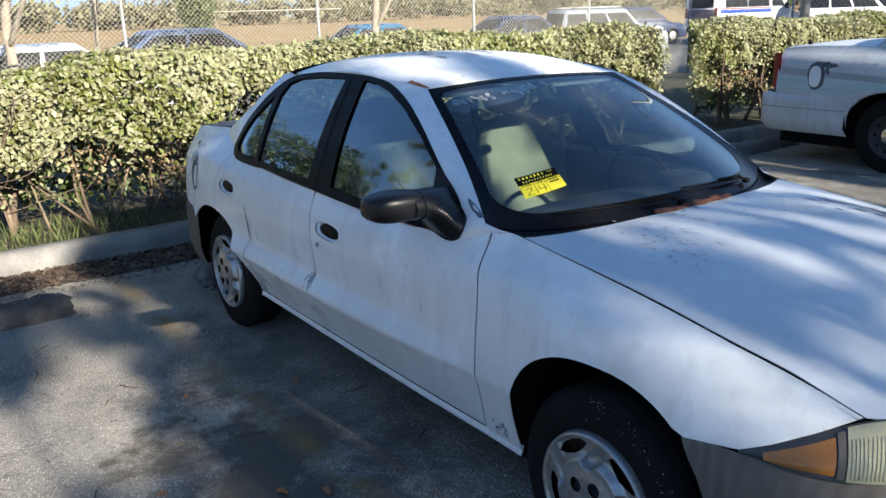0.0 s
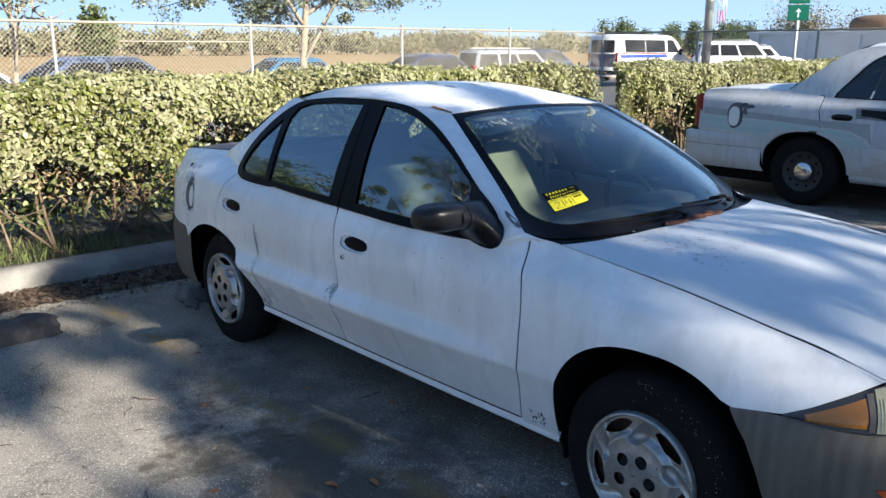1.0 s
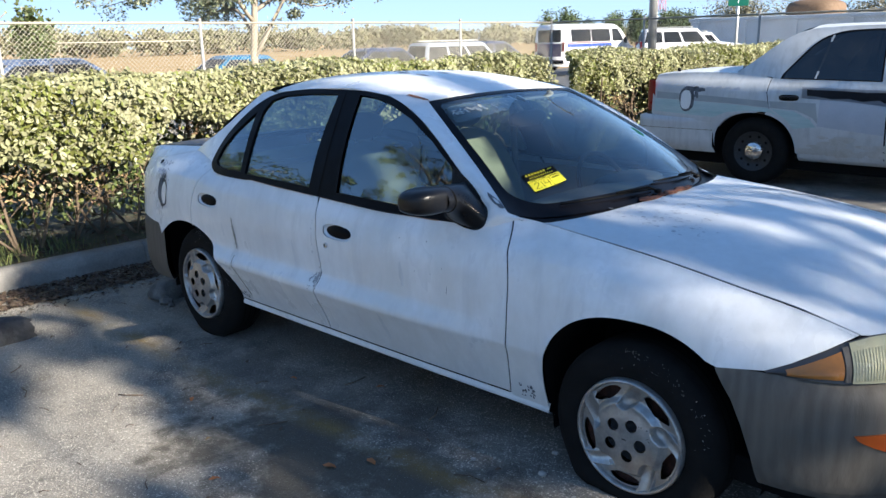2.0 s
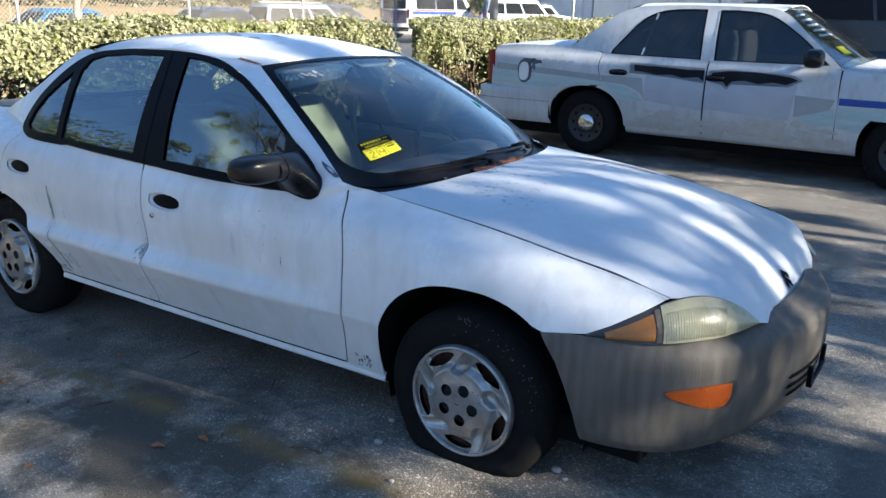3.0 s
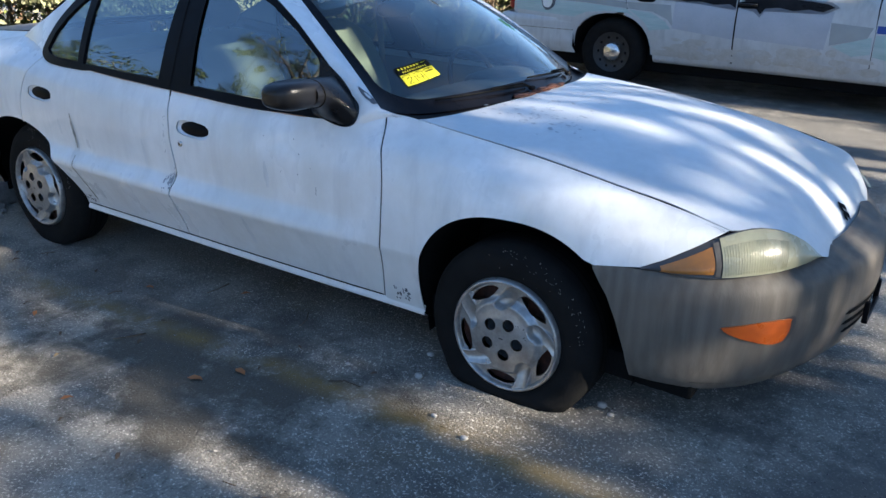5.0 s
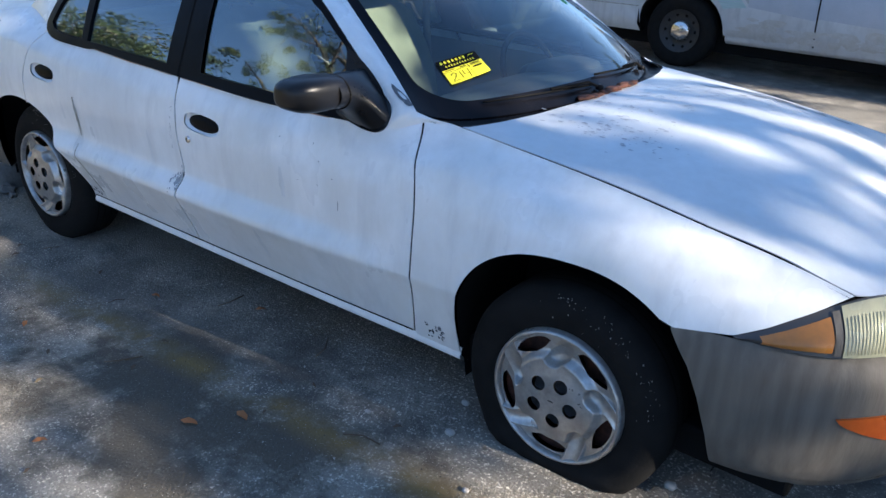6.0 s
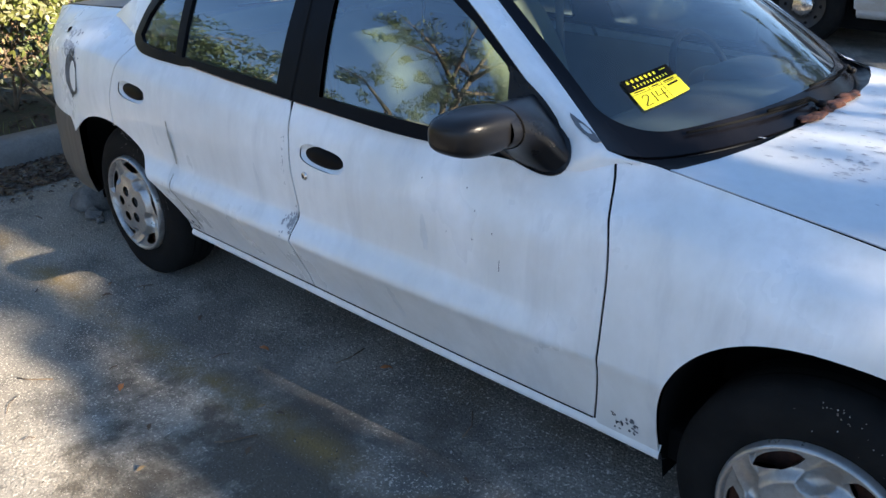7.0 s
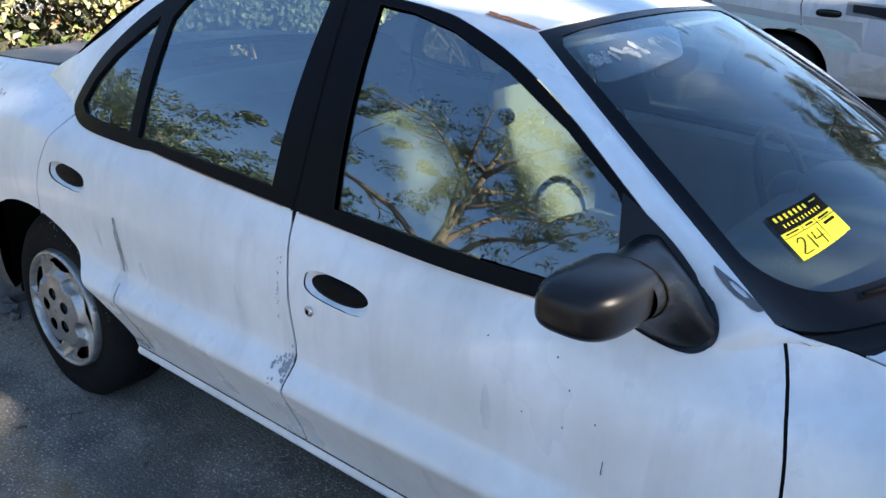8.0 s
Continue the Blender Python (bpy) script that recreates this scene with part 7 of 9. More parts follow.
def shade_row(trunks, seed, count):
    """Unseen oaks added along the lot's far edge; their leaf clusters stand on the sun's side of what they shade."""
    r = np.random.RandomState(seed)
    el, az = radians(SUN_EL), radians(SUN_AZ)
    run = np.array([math.cos(az), math.sin(az)]) / math.tan(el)
    found = []
    for a, b, rad in SHADE_STRIPS:
        for q in np.arange(0, 1.001, 0.24 / math.dist(a, b)):
            z = (10.0 + 4.0 * r.rand() - a[0]) / run[0]
            sx, sy = a[0] + (b[0] - a[0]) * q, a[1] + (b[1] - a[1]) * q + 0.03 * r.randn()
            found.append((sx + run[0] * z, sy + run[1] * z, z, rad * (0.9 + 0.3 * r.rand())))
    for _ in range(count):
        rad = 0.10 + 0.20 * r.rand() ** 1.5
        sx, sy = -3.9 + 10.4 * r.rand(), -4.2 + 9.8 * r.rand()
        if sx < -2.7 and not -1.2 < sy < 1.2:
            continue
        if any(((sx - gx) / (ga + 1.3 * rad)) ** 2 + ((sy - gy) / (gb + 0.6 * rad)) ** 2 < 1 for gx, gy, ga, gb in SUN_GAPS):
            continue
        z = max(2.3, (9.8 + 4.4 * r.rand() - sx) / run[0])
        found.append((sx + run[0] * z, sy + run[1] * z, z, rad))
    for lo, hi, n in (((-1.15, -0.72), (0.75, 0.38), 46), ((1.4, -0.6), (5.2, 3.2), 150)):      # stray sprays that thin the light in the openings
        for _ in range(n):
            sx, sy = lo[0] + (hi[0] - lo[0]) * r.rand(), lo[1] + (hi[1] - lo[1]) * r.rand()
            z = (10.0 + 4.0 * r.rand() - sx) / run[0]
            found.append((sx + run[0] * z, sy + run[1] * z, z, 0.03 + 0.035 * r.rand()))
    for _ in range(14):     # shade on the hedge's foot behind the sedan
        sx, sy = -4.45 + 0.75 * r.rand(), -0.95 + 0.9 * r.rand()
        z = (10.0 + 4.0 * r.rand() - sx) / run[0]
        found.append((sx + run[0] * z, sy + run[1] * z, z, 0.10 + 0.10 * r.rand()))
    found = np.array(found)
    trunks = np.array(trunks)
    home = np.argmin(np.linalg.norm(found[:, None, :2] - trunks[None], axis=2), axis=1)
    for k, (bx, by) in enumerate(trunks):
        mine = found[home == k]
        if not len(mine):
            continue
        t = thing("shade_tree", "unseen spreading oak at the lot's edge, added to cast shade", "tree", "shade trees")
        top = np.array([bx + 0.2 * r.randn(), by + 0.2 * r.randn(), 7.0])
        trunk = smooth_line([(bx, by, 0), (bx + 0.08 * r.randn(), by + 0.08 * r.randn(), 2.2), (bx + 0.15 * r.randn(), by + 0.15 * r.randn(), 4.4), tuple(top)], 0.25)
        tube("trunk", trunk, np.linspace(0.14, 0.03, len(trunk)), M["bark"], t, "pale bark trunk", 10)
        turn = np.arctan2(mine[:, 1] - by, mine[:, 0] - bx)
        C = []
        for q in range(6):
            group = mine[np.floor((turn + math.pi) / (2 * math.pi) * 5.999).astype(int) == q]
            if not len(group):
                continue
            mid = group[:, :3].mean(0)
            start = trunk[int(np.clip(0.72 * mid[2] / 7.0, 0.25, 0.9) * (len(trunk) - 1))]
            limb = smooth_line([start, start + (mid - start) * 0.5 + [0, 0, 0.25], mid], 0.2)
            tube("limb", limb, np.linspace(0.05, 0.015, len(limb)), M["bark"], t, "", 7)
            V, F = [], []
            for cx, cy, cz, rad in group:
                c = np.array([cx, cy, cz])
                p = limb[np.argmin(np.linalg.norm(limb - c, axis=1))]
                if np.linalg.norm(c - p) > 0.08:
                    ring = tube_rows(smooth_line([p, (p + c) / 2 + 0.06 * r.randn(3), c], 0.25), 0.007, 4)
                    k0 = len(V)
                    V += [v for row in ring for v in row]
                    F += [(k0 + 4 * a + b, k0 + 4 * a + (b + 1) % 4, k0 + 4 * a + 4 + (b + 1) % 4, k0 + 4 * a + 4 + b) for a in range(len(ring) - 1) for b in range(4)]
                n = int(4300 * rad * rad) + 10
                d = r.randn(n, 3)
                d /= np.linalg.norm(d, axis=1)[:, None]
                C.append(c + d * r.rand(n, 1) ** 0.5 * rad)
            if V:
                mesh("twigs", V, F, M["bark"], t, "thin leaf-bearing twigs")["kind"] = "stuff"
        C = np.vstack(C)
        leaf_cloud("crown", C, np.tile([0.1, 0, 0.6], (len(C), 1)), 0.085 * (0.7 + 0.6 * r.rand(len(C))), M["leaf_dark"], seed + k, t, "loose leafy crown with gaps", 0.8, 0.55)


shade_row([(12.0, -4.4), (12.4, -1.6), (11.7, 1.2), (12.3, 4.2), (12.0, 7.2)], 602, 1200)
tree("shade_tree", (12.0, 12.6, 0), 7.2, 2.6, 2.7, 45, "unseen spreading oak at the lot's edge, added to cast shade", 16500, 0.09, 20, limbs=9, r0=0.12, group="shade trees", cluster_r=0.55, skirt=30)
tree("shade_tree", (-3.9, -7.2, 0.1), 7.6, 2.2, 3.2, 51, "spreading tree with sunlit bare limbs beside the hedge", 20000, 0.085, 170, limbs=11, r0=0.2, group="shade trees", bark="stem_pale")
tree("shade_tree", (1.6, 15.6, -0.1), 7.4, 2.8, 3.0, 55, "leafy tree beyond the lot, mirrored in the windshield", 30000, 0.085, 190, limbs=9, r0=0.2, group="shade trees", cluster_r=0.4)
for k, (x, y, s) in enumerate(((-12.4, -6.4, 71), (-13.4, -9.8, 72), (-15.5, -13.6, 73), (-12.0, -13.2, 74))):
    tree("roadside_tree", (x, y, -0.3), 5.6 + 0.5 * (k % 2), 0.9, 2.3, s, "round green roadside tree beyond the fence", 12000, 0.11, 150, limbs=8, r0=0.11, group="roadside trees", cluster_r=0.42)
M["leaf_street"] = mat("grey_green_leaf", (0.14, 0.16, 0.09), 0.55, second=(0.22, 0.22, 0.14), scale=1.5, amount=0.7, island=0.4)
tree("street_tree", (-11.1, 5.98, -0.3), 5.2, 2.2, 2.4, 61, "slender street tree with a pale trunk behind the fence", 26000, 0.07, 260, M["leaf_street"], 9, 0.095, "street trees", cluster_r=0.26)
tree("street_tree", (-11.5, -0.1, -0.3), 5.0, 2.4, 2.2, 62, "slender street tree with a pale trunk behind the fence", 3500, 0.085, 70, M["leaf_street"], 8, 0.10, "street trees", (0.15, -0.3))
tree("street_tree", (-12.6, 1.1, -0.3), 4.6, 2.5, 1.2, 63, "thin young street tree behind the fence", 1500, 0.08, 40, M["leaf_street"], 5, 0.06, "street trees", (0.05, 0.5))


M["leaf_pine"] = mat("far_pine_needles", (0.05, 0.075, 0.03), 0.8, second=(0.08, 0.10, 0.04), scale=0.3, amount=0.7, island=0.4)
M["leaf_oak_dry"] = mat("dry_oak_leaf", (0.20, 0.18, 0.12), 0.8, second=(0.13, 0.13, 0.075), scale=0.4, amount=0.8, island=0.4)


def wood(name, pts, heights, widths, seed, per, label, material, leaf=0.5):
    """Far trees as clumps of small leaves, uneven along the top."""
    r = np.random.RandomState(seed)
    C = []
    for (x, y), h, w in zip(pts, heights, widths):
        n = int(per * (0.7 + 0.6 * r.rand()))
        q = r.randn(n, 3) * np.array([w, w, h * 0.24]) * 0.5
        q[:, 2] = np.abs(h * 0.55 + q[:, 2] * 1.6)
        q[:, 2] = np.minimum(q[:, 2], h) * (0.9 + 0.15 * r.rand(n))
        C.append(q + np.array([x, y, -0.3]))
    C = np.vstack(C)
    ob = leaf_cloud(name, C, np.tile([0.5, 0, 0.5], (len(C), 1)), leaf * (0.6 + 0.8 * r.rand(len(C))), material, seed, None, "", 0.9, 0.8)
    return tagged(ob, label, "trees", "", "stuff")


r0 = np.random.RandomState(5)
line = [(-165 - 15 * r0.rand(), yy + 2 * r0.randn()) for yy in np.arange(-60, 330, 2.6)]
wood("far_woods", line, [4.2 + 1.6 * r0.rand() + 1.2 * (math.sin(0.13 * p[1]) > 0.5) for p in line], [3.6] * len(line), 8, 520, "far band of scrub trees beyond the field", M["leaf_far"], 0.9)
spots = [(-100 - 4 * r0.rand(), 134 + 64 * k / 17 + 1.6 * r0.randn()) for k in range(18)]
wood("far_pines", spots, [5.6 + 2.6 * r0.rand() for _ in spots], [1.5] * len(spots), 9, 2600, "far row of dark pines", M["leaf_pine"], 0.36)
spots = [(-29 + 26 * k / 13 + r0.randn(), 60 + 3 * r0.rand()) for k in range(14)]
wood("far_oaks", spots, [3.6 + 1.9 * r0.rand() for _ in spots], [1.7] * len(spots), 10, 3000, "pale half-bare oaks beyond the yard", M["leaf_oak_dry"], 0.13)
wood("field_tree", [(-62, 20.0), (-62.3, 20.6)], [5.2, 4.7], [1.0, 1.2], 12, 1100, "round dark tree standing in the field", M["leaf_dark"], 0.35)


# ---- the retired patrol sedan ----
PS = [-2.42, -2.25, -1.6, -0.6, 0.4, 1.4, 2.0, 2.7, 3.05]
PSIDE = BodySide(PS,
                 [(0.32, 0.42, 0.60, 0.74, 0.86, 0.98, t) for t in (1.06, 1.10, 1.14, 1.085, 1.06, 1.05, 1.02, 0.98, 0.93)],
                 [(0.80, 0.84, 0.86, 0.86, 0.85, 0.83, 0.76), (0.86, 0.90, 0.925, 0.925, 0.915, 0.90, 0.82), (0.89, 0.93, 0.965, 0.968, 0.962, 0.945, 0.83),
                  (0.90, 0.935, 0.968, 0.975, 0.968, 0.95, 0.895), (0.90, 0.935, 0.968, 0.975, 0.968, 0.95, 0.905), (0.90, 0.935, 0.965, 0.97, 0.962, 0.94, 0.885),
                  (0.89, 0.925, 0.955, 0.96, 0.95, 0.925, 0.83), (0.86, 0.89, 0.915, 0.915, 0.90, 0.87, 0.77), (0.78, 0.80, 0.82, 0.82, 0.80, 0.77, 0.68)])


def phouse_w(x, z):
    t = (z - 1.06) / 0.5
    return 0.905 - 0.22 * t + 0.02 * math.sin(math.pi * min(max(t, 0), 1)) - 0.06 * max(0, x - 0.5) ** 2 - 0.10 * max(0, -x - 0.6) ** 2


REAR_PANE = [(-0.79, 1.085)] + [tuple(p) for p in smooth_line([(-0.775, 1.13), (-0.66, 1.27), (-0.55, 1.40), (-0.44, 1.485), (-0.28, 1.535), (-0.05, 1.55), (0.12, 1.55)], 0.05)] + [(0.16, 1.07)]
FRONT_PANE = [(0.29, 1.07), (0.25, 1.545)] + [tuple(p) for p in smooth_line([(0.42, 1.547), (0.63, 1.53), (0.80, 1.48), (1.08, 1.30), (1.335, 1.075)], 0.05)]
PATROL_ROOF = [tuple(p) for p in smooth_line([(-1.28, 1.13), (-1.05, 1.30), (-0.84, 1.46), (-0.62, 1.555), (-0.3, 1.58), (0.1, 1.585), (0.5, 1.577), (0.83, 1.545), (1.12, 1.33), (1.44, 1.055)], 0.06)]


def patrol_sedan():
    car = thing("patrol_sedan", "retired white patrol sedan with faded teal stripes and blacked-out lettering", "car", at=pose(-0.04, 6.32, 0))
    P = M["paint_far"]
    M["teal"] = mat("faded_teal_stripe", (0.36, 0.50, 0.50), 0.5, second=(0.55, 0.62, 0.61), scale=5, amount=0.7, fine=0.2, fine_scale=30, stretch=(0.4, 1, 4))
    M["grey_band"] = mat("faded_grey_stripe", (0.30, 0.32, 0.32), 0.55, second=(0.4, 0.42, 0.42), scale=4, amount=0.6)
    M["patch"] = mat("roller_grey_patch", (0.40, 0.425, 0.47), 0.6, second=(0.50, 0.52, 0.56), scale=4, amount=0.6, fine=0.1)
    M["road_dirt"] = mat("brown_road_film", (0.46, 0.445, 0.405), 0.7, second=(0.55, 0.555, 0.55), scale=14, amount=0.8, fine=0.2, fine_scale=60)
    M["blue_band"] = mat("blue_stripe", (0.02, 0.06, 0.30), 0.4, scale=4, amount=0.3)
    M["overspray"] = mat("black_overspray", (0.009, 0.009, 0.011), 0.6, second=(0.035, 0.035, 0.04), scale=6, amount=0.5, spec=0.12)
    M["haze"] = glass_mat("thin_black_spray", (0.62, 0.62, 0.63), 0.6, 0.0, face=0.0)
    for sg in (-1, 1):
        out = (0, sg, 0)
        f = lambda x, z, o=0.0: (x, sg * (PSIDE(x, z) + o), z)  # noqa: E731
        g = lambda x, z, o=0.0: (x, sg * (phouse_w(x, z) + o), z)  # noqa: E731
        c0 = (0, 0, 0.6)
        rear_arch = arch(-1.01, 0.36, 0.43, 0.385, 180, 0, 34, 2.4, 2.2)
        front_arch = arch(2.06, 0.36, 0.40, 0.385, 180, 0, 34, 2.2, 2.2)
        tl = lambda a, b, n=14: [(x, PSIDE.top(x)) for x in np.linspace(a, b, n)]  # noqa: E731
        sheet("quarter_panel", [(-2.2, 0.68), (-1.46, 0.62), (-1.448, 0.5), (-1.442, 0.37)] + rear_arch[1:18] + [(-0.86, 0.80), (-0.90, 0.95), (-0.885, 1.09)] + tl(-0.95, -2.2), f, 0.06, P, car, "white quarter panel with teal stripes", (), 0.004, out=out)
        sheet("rear_door", rear_arch[19:] + [(-0.55, 0.345), (0.235, 0.335), (0.24, PSIDE.top(0.24))] + tl(0.2, -0.875) + [(-0.89, 0.95), (-0.85, 0.80)], f, 0.06, P, car, "white door with painted-over lettering", (), 0.004, out=out)
        sheet("front_door", [(0.25, 0.335), (1.455, 0.335), (1.46, 0.7), (1.445, 1.045)] + tl(1.4, 0.255), f, 0.06, P, car, "white door with painted-over lettering", (), 0.004, out=out)
        sheet("front_fender", [(1.465, 0.335), (1.66, 0.33)] + front_arch + [(2.5, 0.45), (2.95, 0.6), (3.0, 0.8)] + tl(2.98, 1.46), f, 0.06, P, car, "white fender with a blue stripe", (), 0.004, out=out)
        for x in (0.245, 1.459):
            grid("panel_gap", [[f(x - 0.01, z, -0.004), f(x + 0.01, z, -0.004)] for z in np.linspace(0.34, 1.04, 14)], M["void"], car)
        grid("panel_gap", [[f(x - 0.01, z, -0.004), f(x + 0.01, z, -0.004)] for x, z in smooth_line([(-0.885, 1.08), (-0.895, 0.95), (-0.855, 0.80), (-0.72, 0.68)], 0.04)], M["void"], car)
        grid("sill", [[f(x, 0.345, -0.004), f(x, 0.32, 0.004), (x, sg * 0.86, 0.28), (x, sg * 0.75, 0.26)] for x in np.linspace(-0.56, 1.66, 12)], P, car, "white sill")
        for nm, shape, dark in (("rear_door_glass", REAR_PANE, True),
                                ("front_door_glass", FRONT_PANE, True)):
            pn = sheet(nm, shape, lambda x, z: g(x, z, -0.004), 0.08, M["glass_dark"], car, "dark tinted glass", (), 0, out=(0, sg, 0.3))
            pn.visible_shadow = False
        hull = PATROL_ROOF + tl(1.42, -1.2, 30)
        sheet("door_frame", hull, lambda x, z: g(x, z, 0.0), 0.06, P, car, "white roof side and pillars",
              (REAR_PANE, FRONT_PANE), 0.01, out=(0, sg, 0.3))
        for shape in (REAR_PANE, FRONT_PANE):
            loop = dense(shape, 0.05)
            cx, cz = loop.mean(0)
            rows = [[g(x, z, 0.004), g(cx + (x - cx) * 0.965, cz + (z - cz) * 0.955, 0.004)] for x, z in np.vstack([loop, loop[:1]])]
            grid("window_seal", rows, M["black"], car, "black window seal")
        grid("window_bar", [[g(-0.46 + 0.02 * k, 1.09, 0.003), g(-0.38 + 0.02 * k, 1.5, 0.003)] for k in (0, 1)], M["galv"], car, "thin window divider")
        for x, nm in ((-1.01, "wheel"), (2.06, "wheel")):
            w = thing(nm, "", "")
            w.parent = car
            fy = sg * 0.93
            i = -sg
            lathe("tyre", [(0.20, fy + i * 0.02), (0.24, fy - i * 0.0), (0.31, fy + i * 0.005), (0.345, fy + i * 0.03), (0.35, fy + i * 0.12), (0.345, fy + i * 0.2), (0.2, fy + i * 0.22)], "y", (x, 0, 0.345), M["tyre"], w, "black tyre", 40, 0.002)
            lathe("rim", [(0.0, fy + i * 0.03), (0.07, fy + i * 0.03), (0.10, fy + i * 0.045), (0.15, fy + i * 0.03), (0.19, fy + i * 0.012), (0.205, fy + i * 0.004)], "y", (x, 0, 0.345), M["steel_black"], w, "black steel rim", 32)
            lathe("hub_cap", [(0.0, fy - i * 0.012), (0.045, fy - i * 0.010), (0.078, fy + i * 0.0), (0.095, fy + i * 0.012), (0.098, fy + i * 0.03)], "y", (x, 0, 0.345), M["chrome"], w, "dented chrome hub cap", 20)
            for k in range(10):
                a = 2 * math.pi * k / 10
                blob("rim_hole", (x + 0.155 * math.cos(a), fy + i * 0.026, 0.345 + 0.155 * math.sin(a)), (0.016, 0.004, 0.016), M["void"], w, "", 2.0, (10, 6))
            ring = arch(x, 0.36, 0.425 if x < 0 else 0.395, 0.38, -8, 188, 26, 2.3, 2.2)
            grid("wheel_housing", [[(q, sg * min(w2, PSIDE(q, z) - 0.012), z) for q, z in ring] for w2 in (0.97, 0.8, 0.55)], M["void"], car, "black wheel housing")
            mesh("housing_wall", [(q, sg * 0.56, z) for q, z in ring], [tuple(range(len(ring)))], M["void"], car)
        d = lambda nm, poly, m_, lab="", o=0.002: sheet(nm, poly, lambda x, z: f(x, z, o), 0.05, M[m_], car, lab, (), 0, out=out)  # noqa: E731
        d("grey_stripe", [(-2.15, 0.93), (-1.5, 0.90), (-0.88, 0.865), (-0.84, 0.80), (-1.3, 0.83), (-2.15, 0.86)], "grey_band", "faded grey stripe")
        d("teal_stripe", [(-2.17, 0.855), (-1.3, 0.825), (-0.86, 0.795), (-0.72, 0.70), (-0.84, 0.755), (-1.05, 0.762), (-1.3, 0.74), (-1.45, 0.68), (-2.17, 0.72)], "teal", "faded teal stripe")
        d("teal_swoosh", [(-0.83, 0.79), (-0.60, 0.775), (-0.44, 0.70), (-0.38, 0.63), (-0.48, 0.62), (-0.60, 0.60), (-0.66, 0.68)], "teal", "faded teal swoosh", 0.0035)
        d("grey_stripe", [(-0.86, 0.865), (-0.40, 0.86), (-0.36, 0.65), (-0.42, 0.72), (-0.58, 0.785), (-0.84, 0.80)], "grey_band", "faded grey stripe")
        d("grey_patch", [(-0.36, 0.905), (0.235, 0.90), (0.235, 0.58), (-0.37, 0.64)], "patch", "grey roller-painted patch", 0.003)
        d("grey_patch", [(0.255, 0.93), (1.10, 0.89), (1.06, 0.56), (0.255, 0.60)], "patch", "grey roller-painted patch", 0.003)
        d("black_band", [(-0.50, 0.99), (-0.35, 0.985), (-0.2, 0.985), (0.05, 0.972), (0.228, 0.975), (0.23, 0.872), (0.17, 0.905), (0.02, 0.89), (-0.1, 0.912), (-0.25, 0.905), (-0.40, 0.925), (-0.49, 0.93)], "overspray", "black sprayed-over lettering", 0.005)
        d("black_band", [(0.30, 0.955), (0.46, 0.982), (0.7, 0.985), (0.9, 0.97), (1.04, 0.955), (1.10, 0.93), (1.0, 0.885), (0.88, 0.90), (0.75, 0.878), (0.62, 0.90), (0.50, 0.885), (0.46, 0.83), (0.42, 0.875), (0.31, 0.89)], "overspray", "black sprayed-over lettering", 0.005)
        d("grey_wedge", [(1.09, 0.80), (1.44, 0.78), (1.40, 0.68), (1.10, 0.60)], "grey_band", "grey stripe end")
        d("teal_swoosh", [(1.12, 0.595), (1.44, 0.70), (1.45, 0.55), (1.3, 0.52)], "teal", "faded teal swoosh", 0.0035)
        d("blue_stripe", [(1.47, 0.80), (2.3, 0.79), (2.9, 0.78), (2.9, 0.73), (2.3, 0.735), (1.47, 0.735)], "blue_band", "blue stripe")
        d("teal_stripe", [(1.47, 0.72), (2.9, 0.71), (2.9, 0.6), (2.4, 0.60), (1.75, 0.62), (1.66, 0.50), (1.47, 0.53)], "teal", "faded teal stripe")
        d("flap_outline", ragged(-1.765, 0.86, 0.092, 0.135, 41, 26, 0.10), "burn", "blackened fuel flap edge", 0.004)
        d("fuel_flap", oval(-1.775, 0.852, 0.062, 0.100, 26), "paint", "white fuel flap", 0.006)
        for x0, z0, aa, bb, sd in ((-1.69, 0.97, 0.07, 0.03, 3), (-1.62, 0.955, 0.05, 0.02, 5), (-1.66, 0.92, 0.03, 0.045, 7)):
            d("flap_scorch", ragged(x0, z0, aa, bb, sd, 20, 0.6), "burn", "sooty scorch beside the fuel flap", 0.0045)
        for k in range(9):      # faint script along the rear quarter
            d("script_bar", [(-2.05 + 0.1 * k, 1.0 - 0.004 * k), (-1.98 + 0.1 * k, 1.005 - 0.004 * k), (-1.985 + 0.1 * k, 1.03 - 0.004 * k), (-2.04 + 0.1 * k, 1.02 - 0.004 * k)], "patch", "", 0.002)
        for x in (-0.665, 0.34):
            d("handle_recess", oval(x, 0.905, 0.10, 0.03, 20, 3.0), "black", "black door handle recess", 0.006)
            hb = [f(q, 0.912, 0.014) for q in (x - 0.085, x, x + 0.085)]
            tube("door_handle", hb, 0.012, M["gloss_black"], car, "black door handle", 6)
        for poly in ([(-0.55, 1.01), (0.23, 0.995), (0.232, 0.85), (-0.1, 0.885), (-0.54, 0.905)], [(0.27, 0.975), (0.45, 1.0), (1.06, 0.975), (1.14, 0.93), (1.02, 0.865), (0.5, 0.86), (0.46, 0.80), (0.40, 0.85), (0.28, 0.87)]):
            d("spray_haze", poly, "haze", "", 0.0042)
        rd = random.Random(31)
        for k in range(44):     # brown road film along the foot of the doors
            d("dirt_film", ragged(-0.5 + 1.95 * rd.random(), 0.38 + 0.16 * rd.random() ** 2, 0.04 + 0.12 * rd.random(), 0.008 + 0.04 * rd.random(), k + 500, 14, 0.5), "road_dirt", "", 0.0045 + 0.0002 * k)
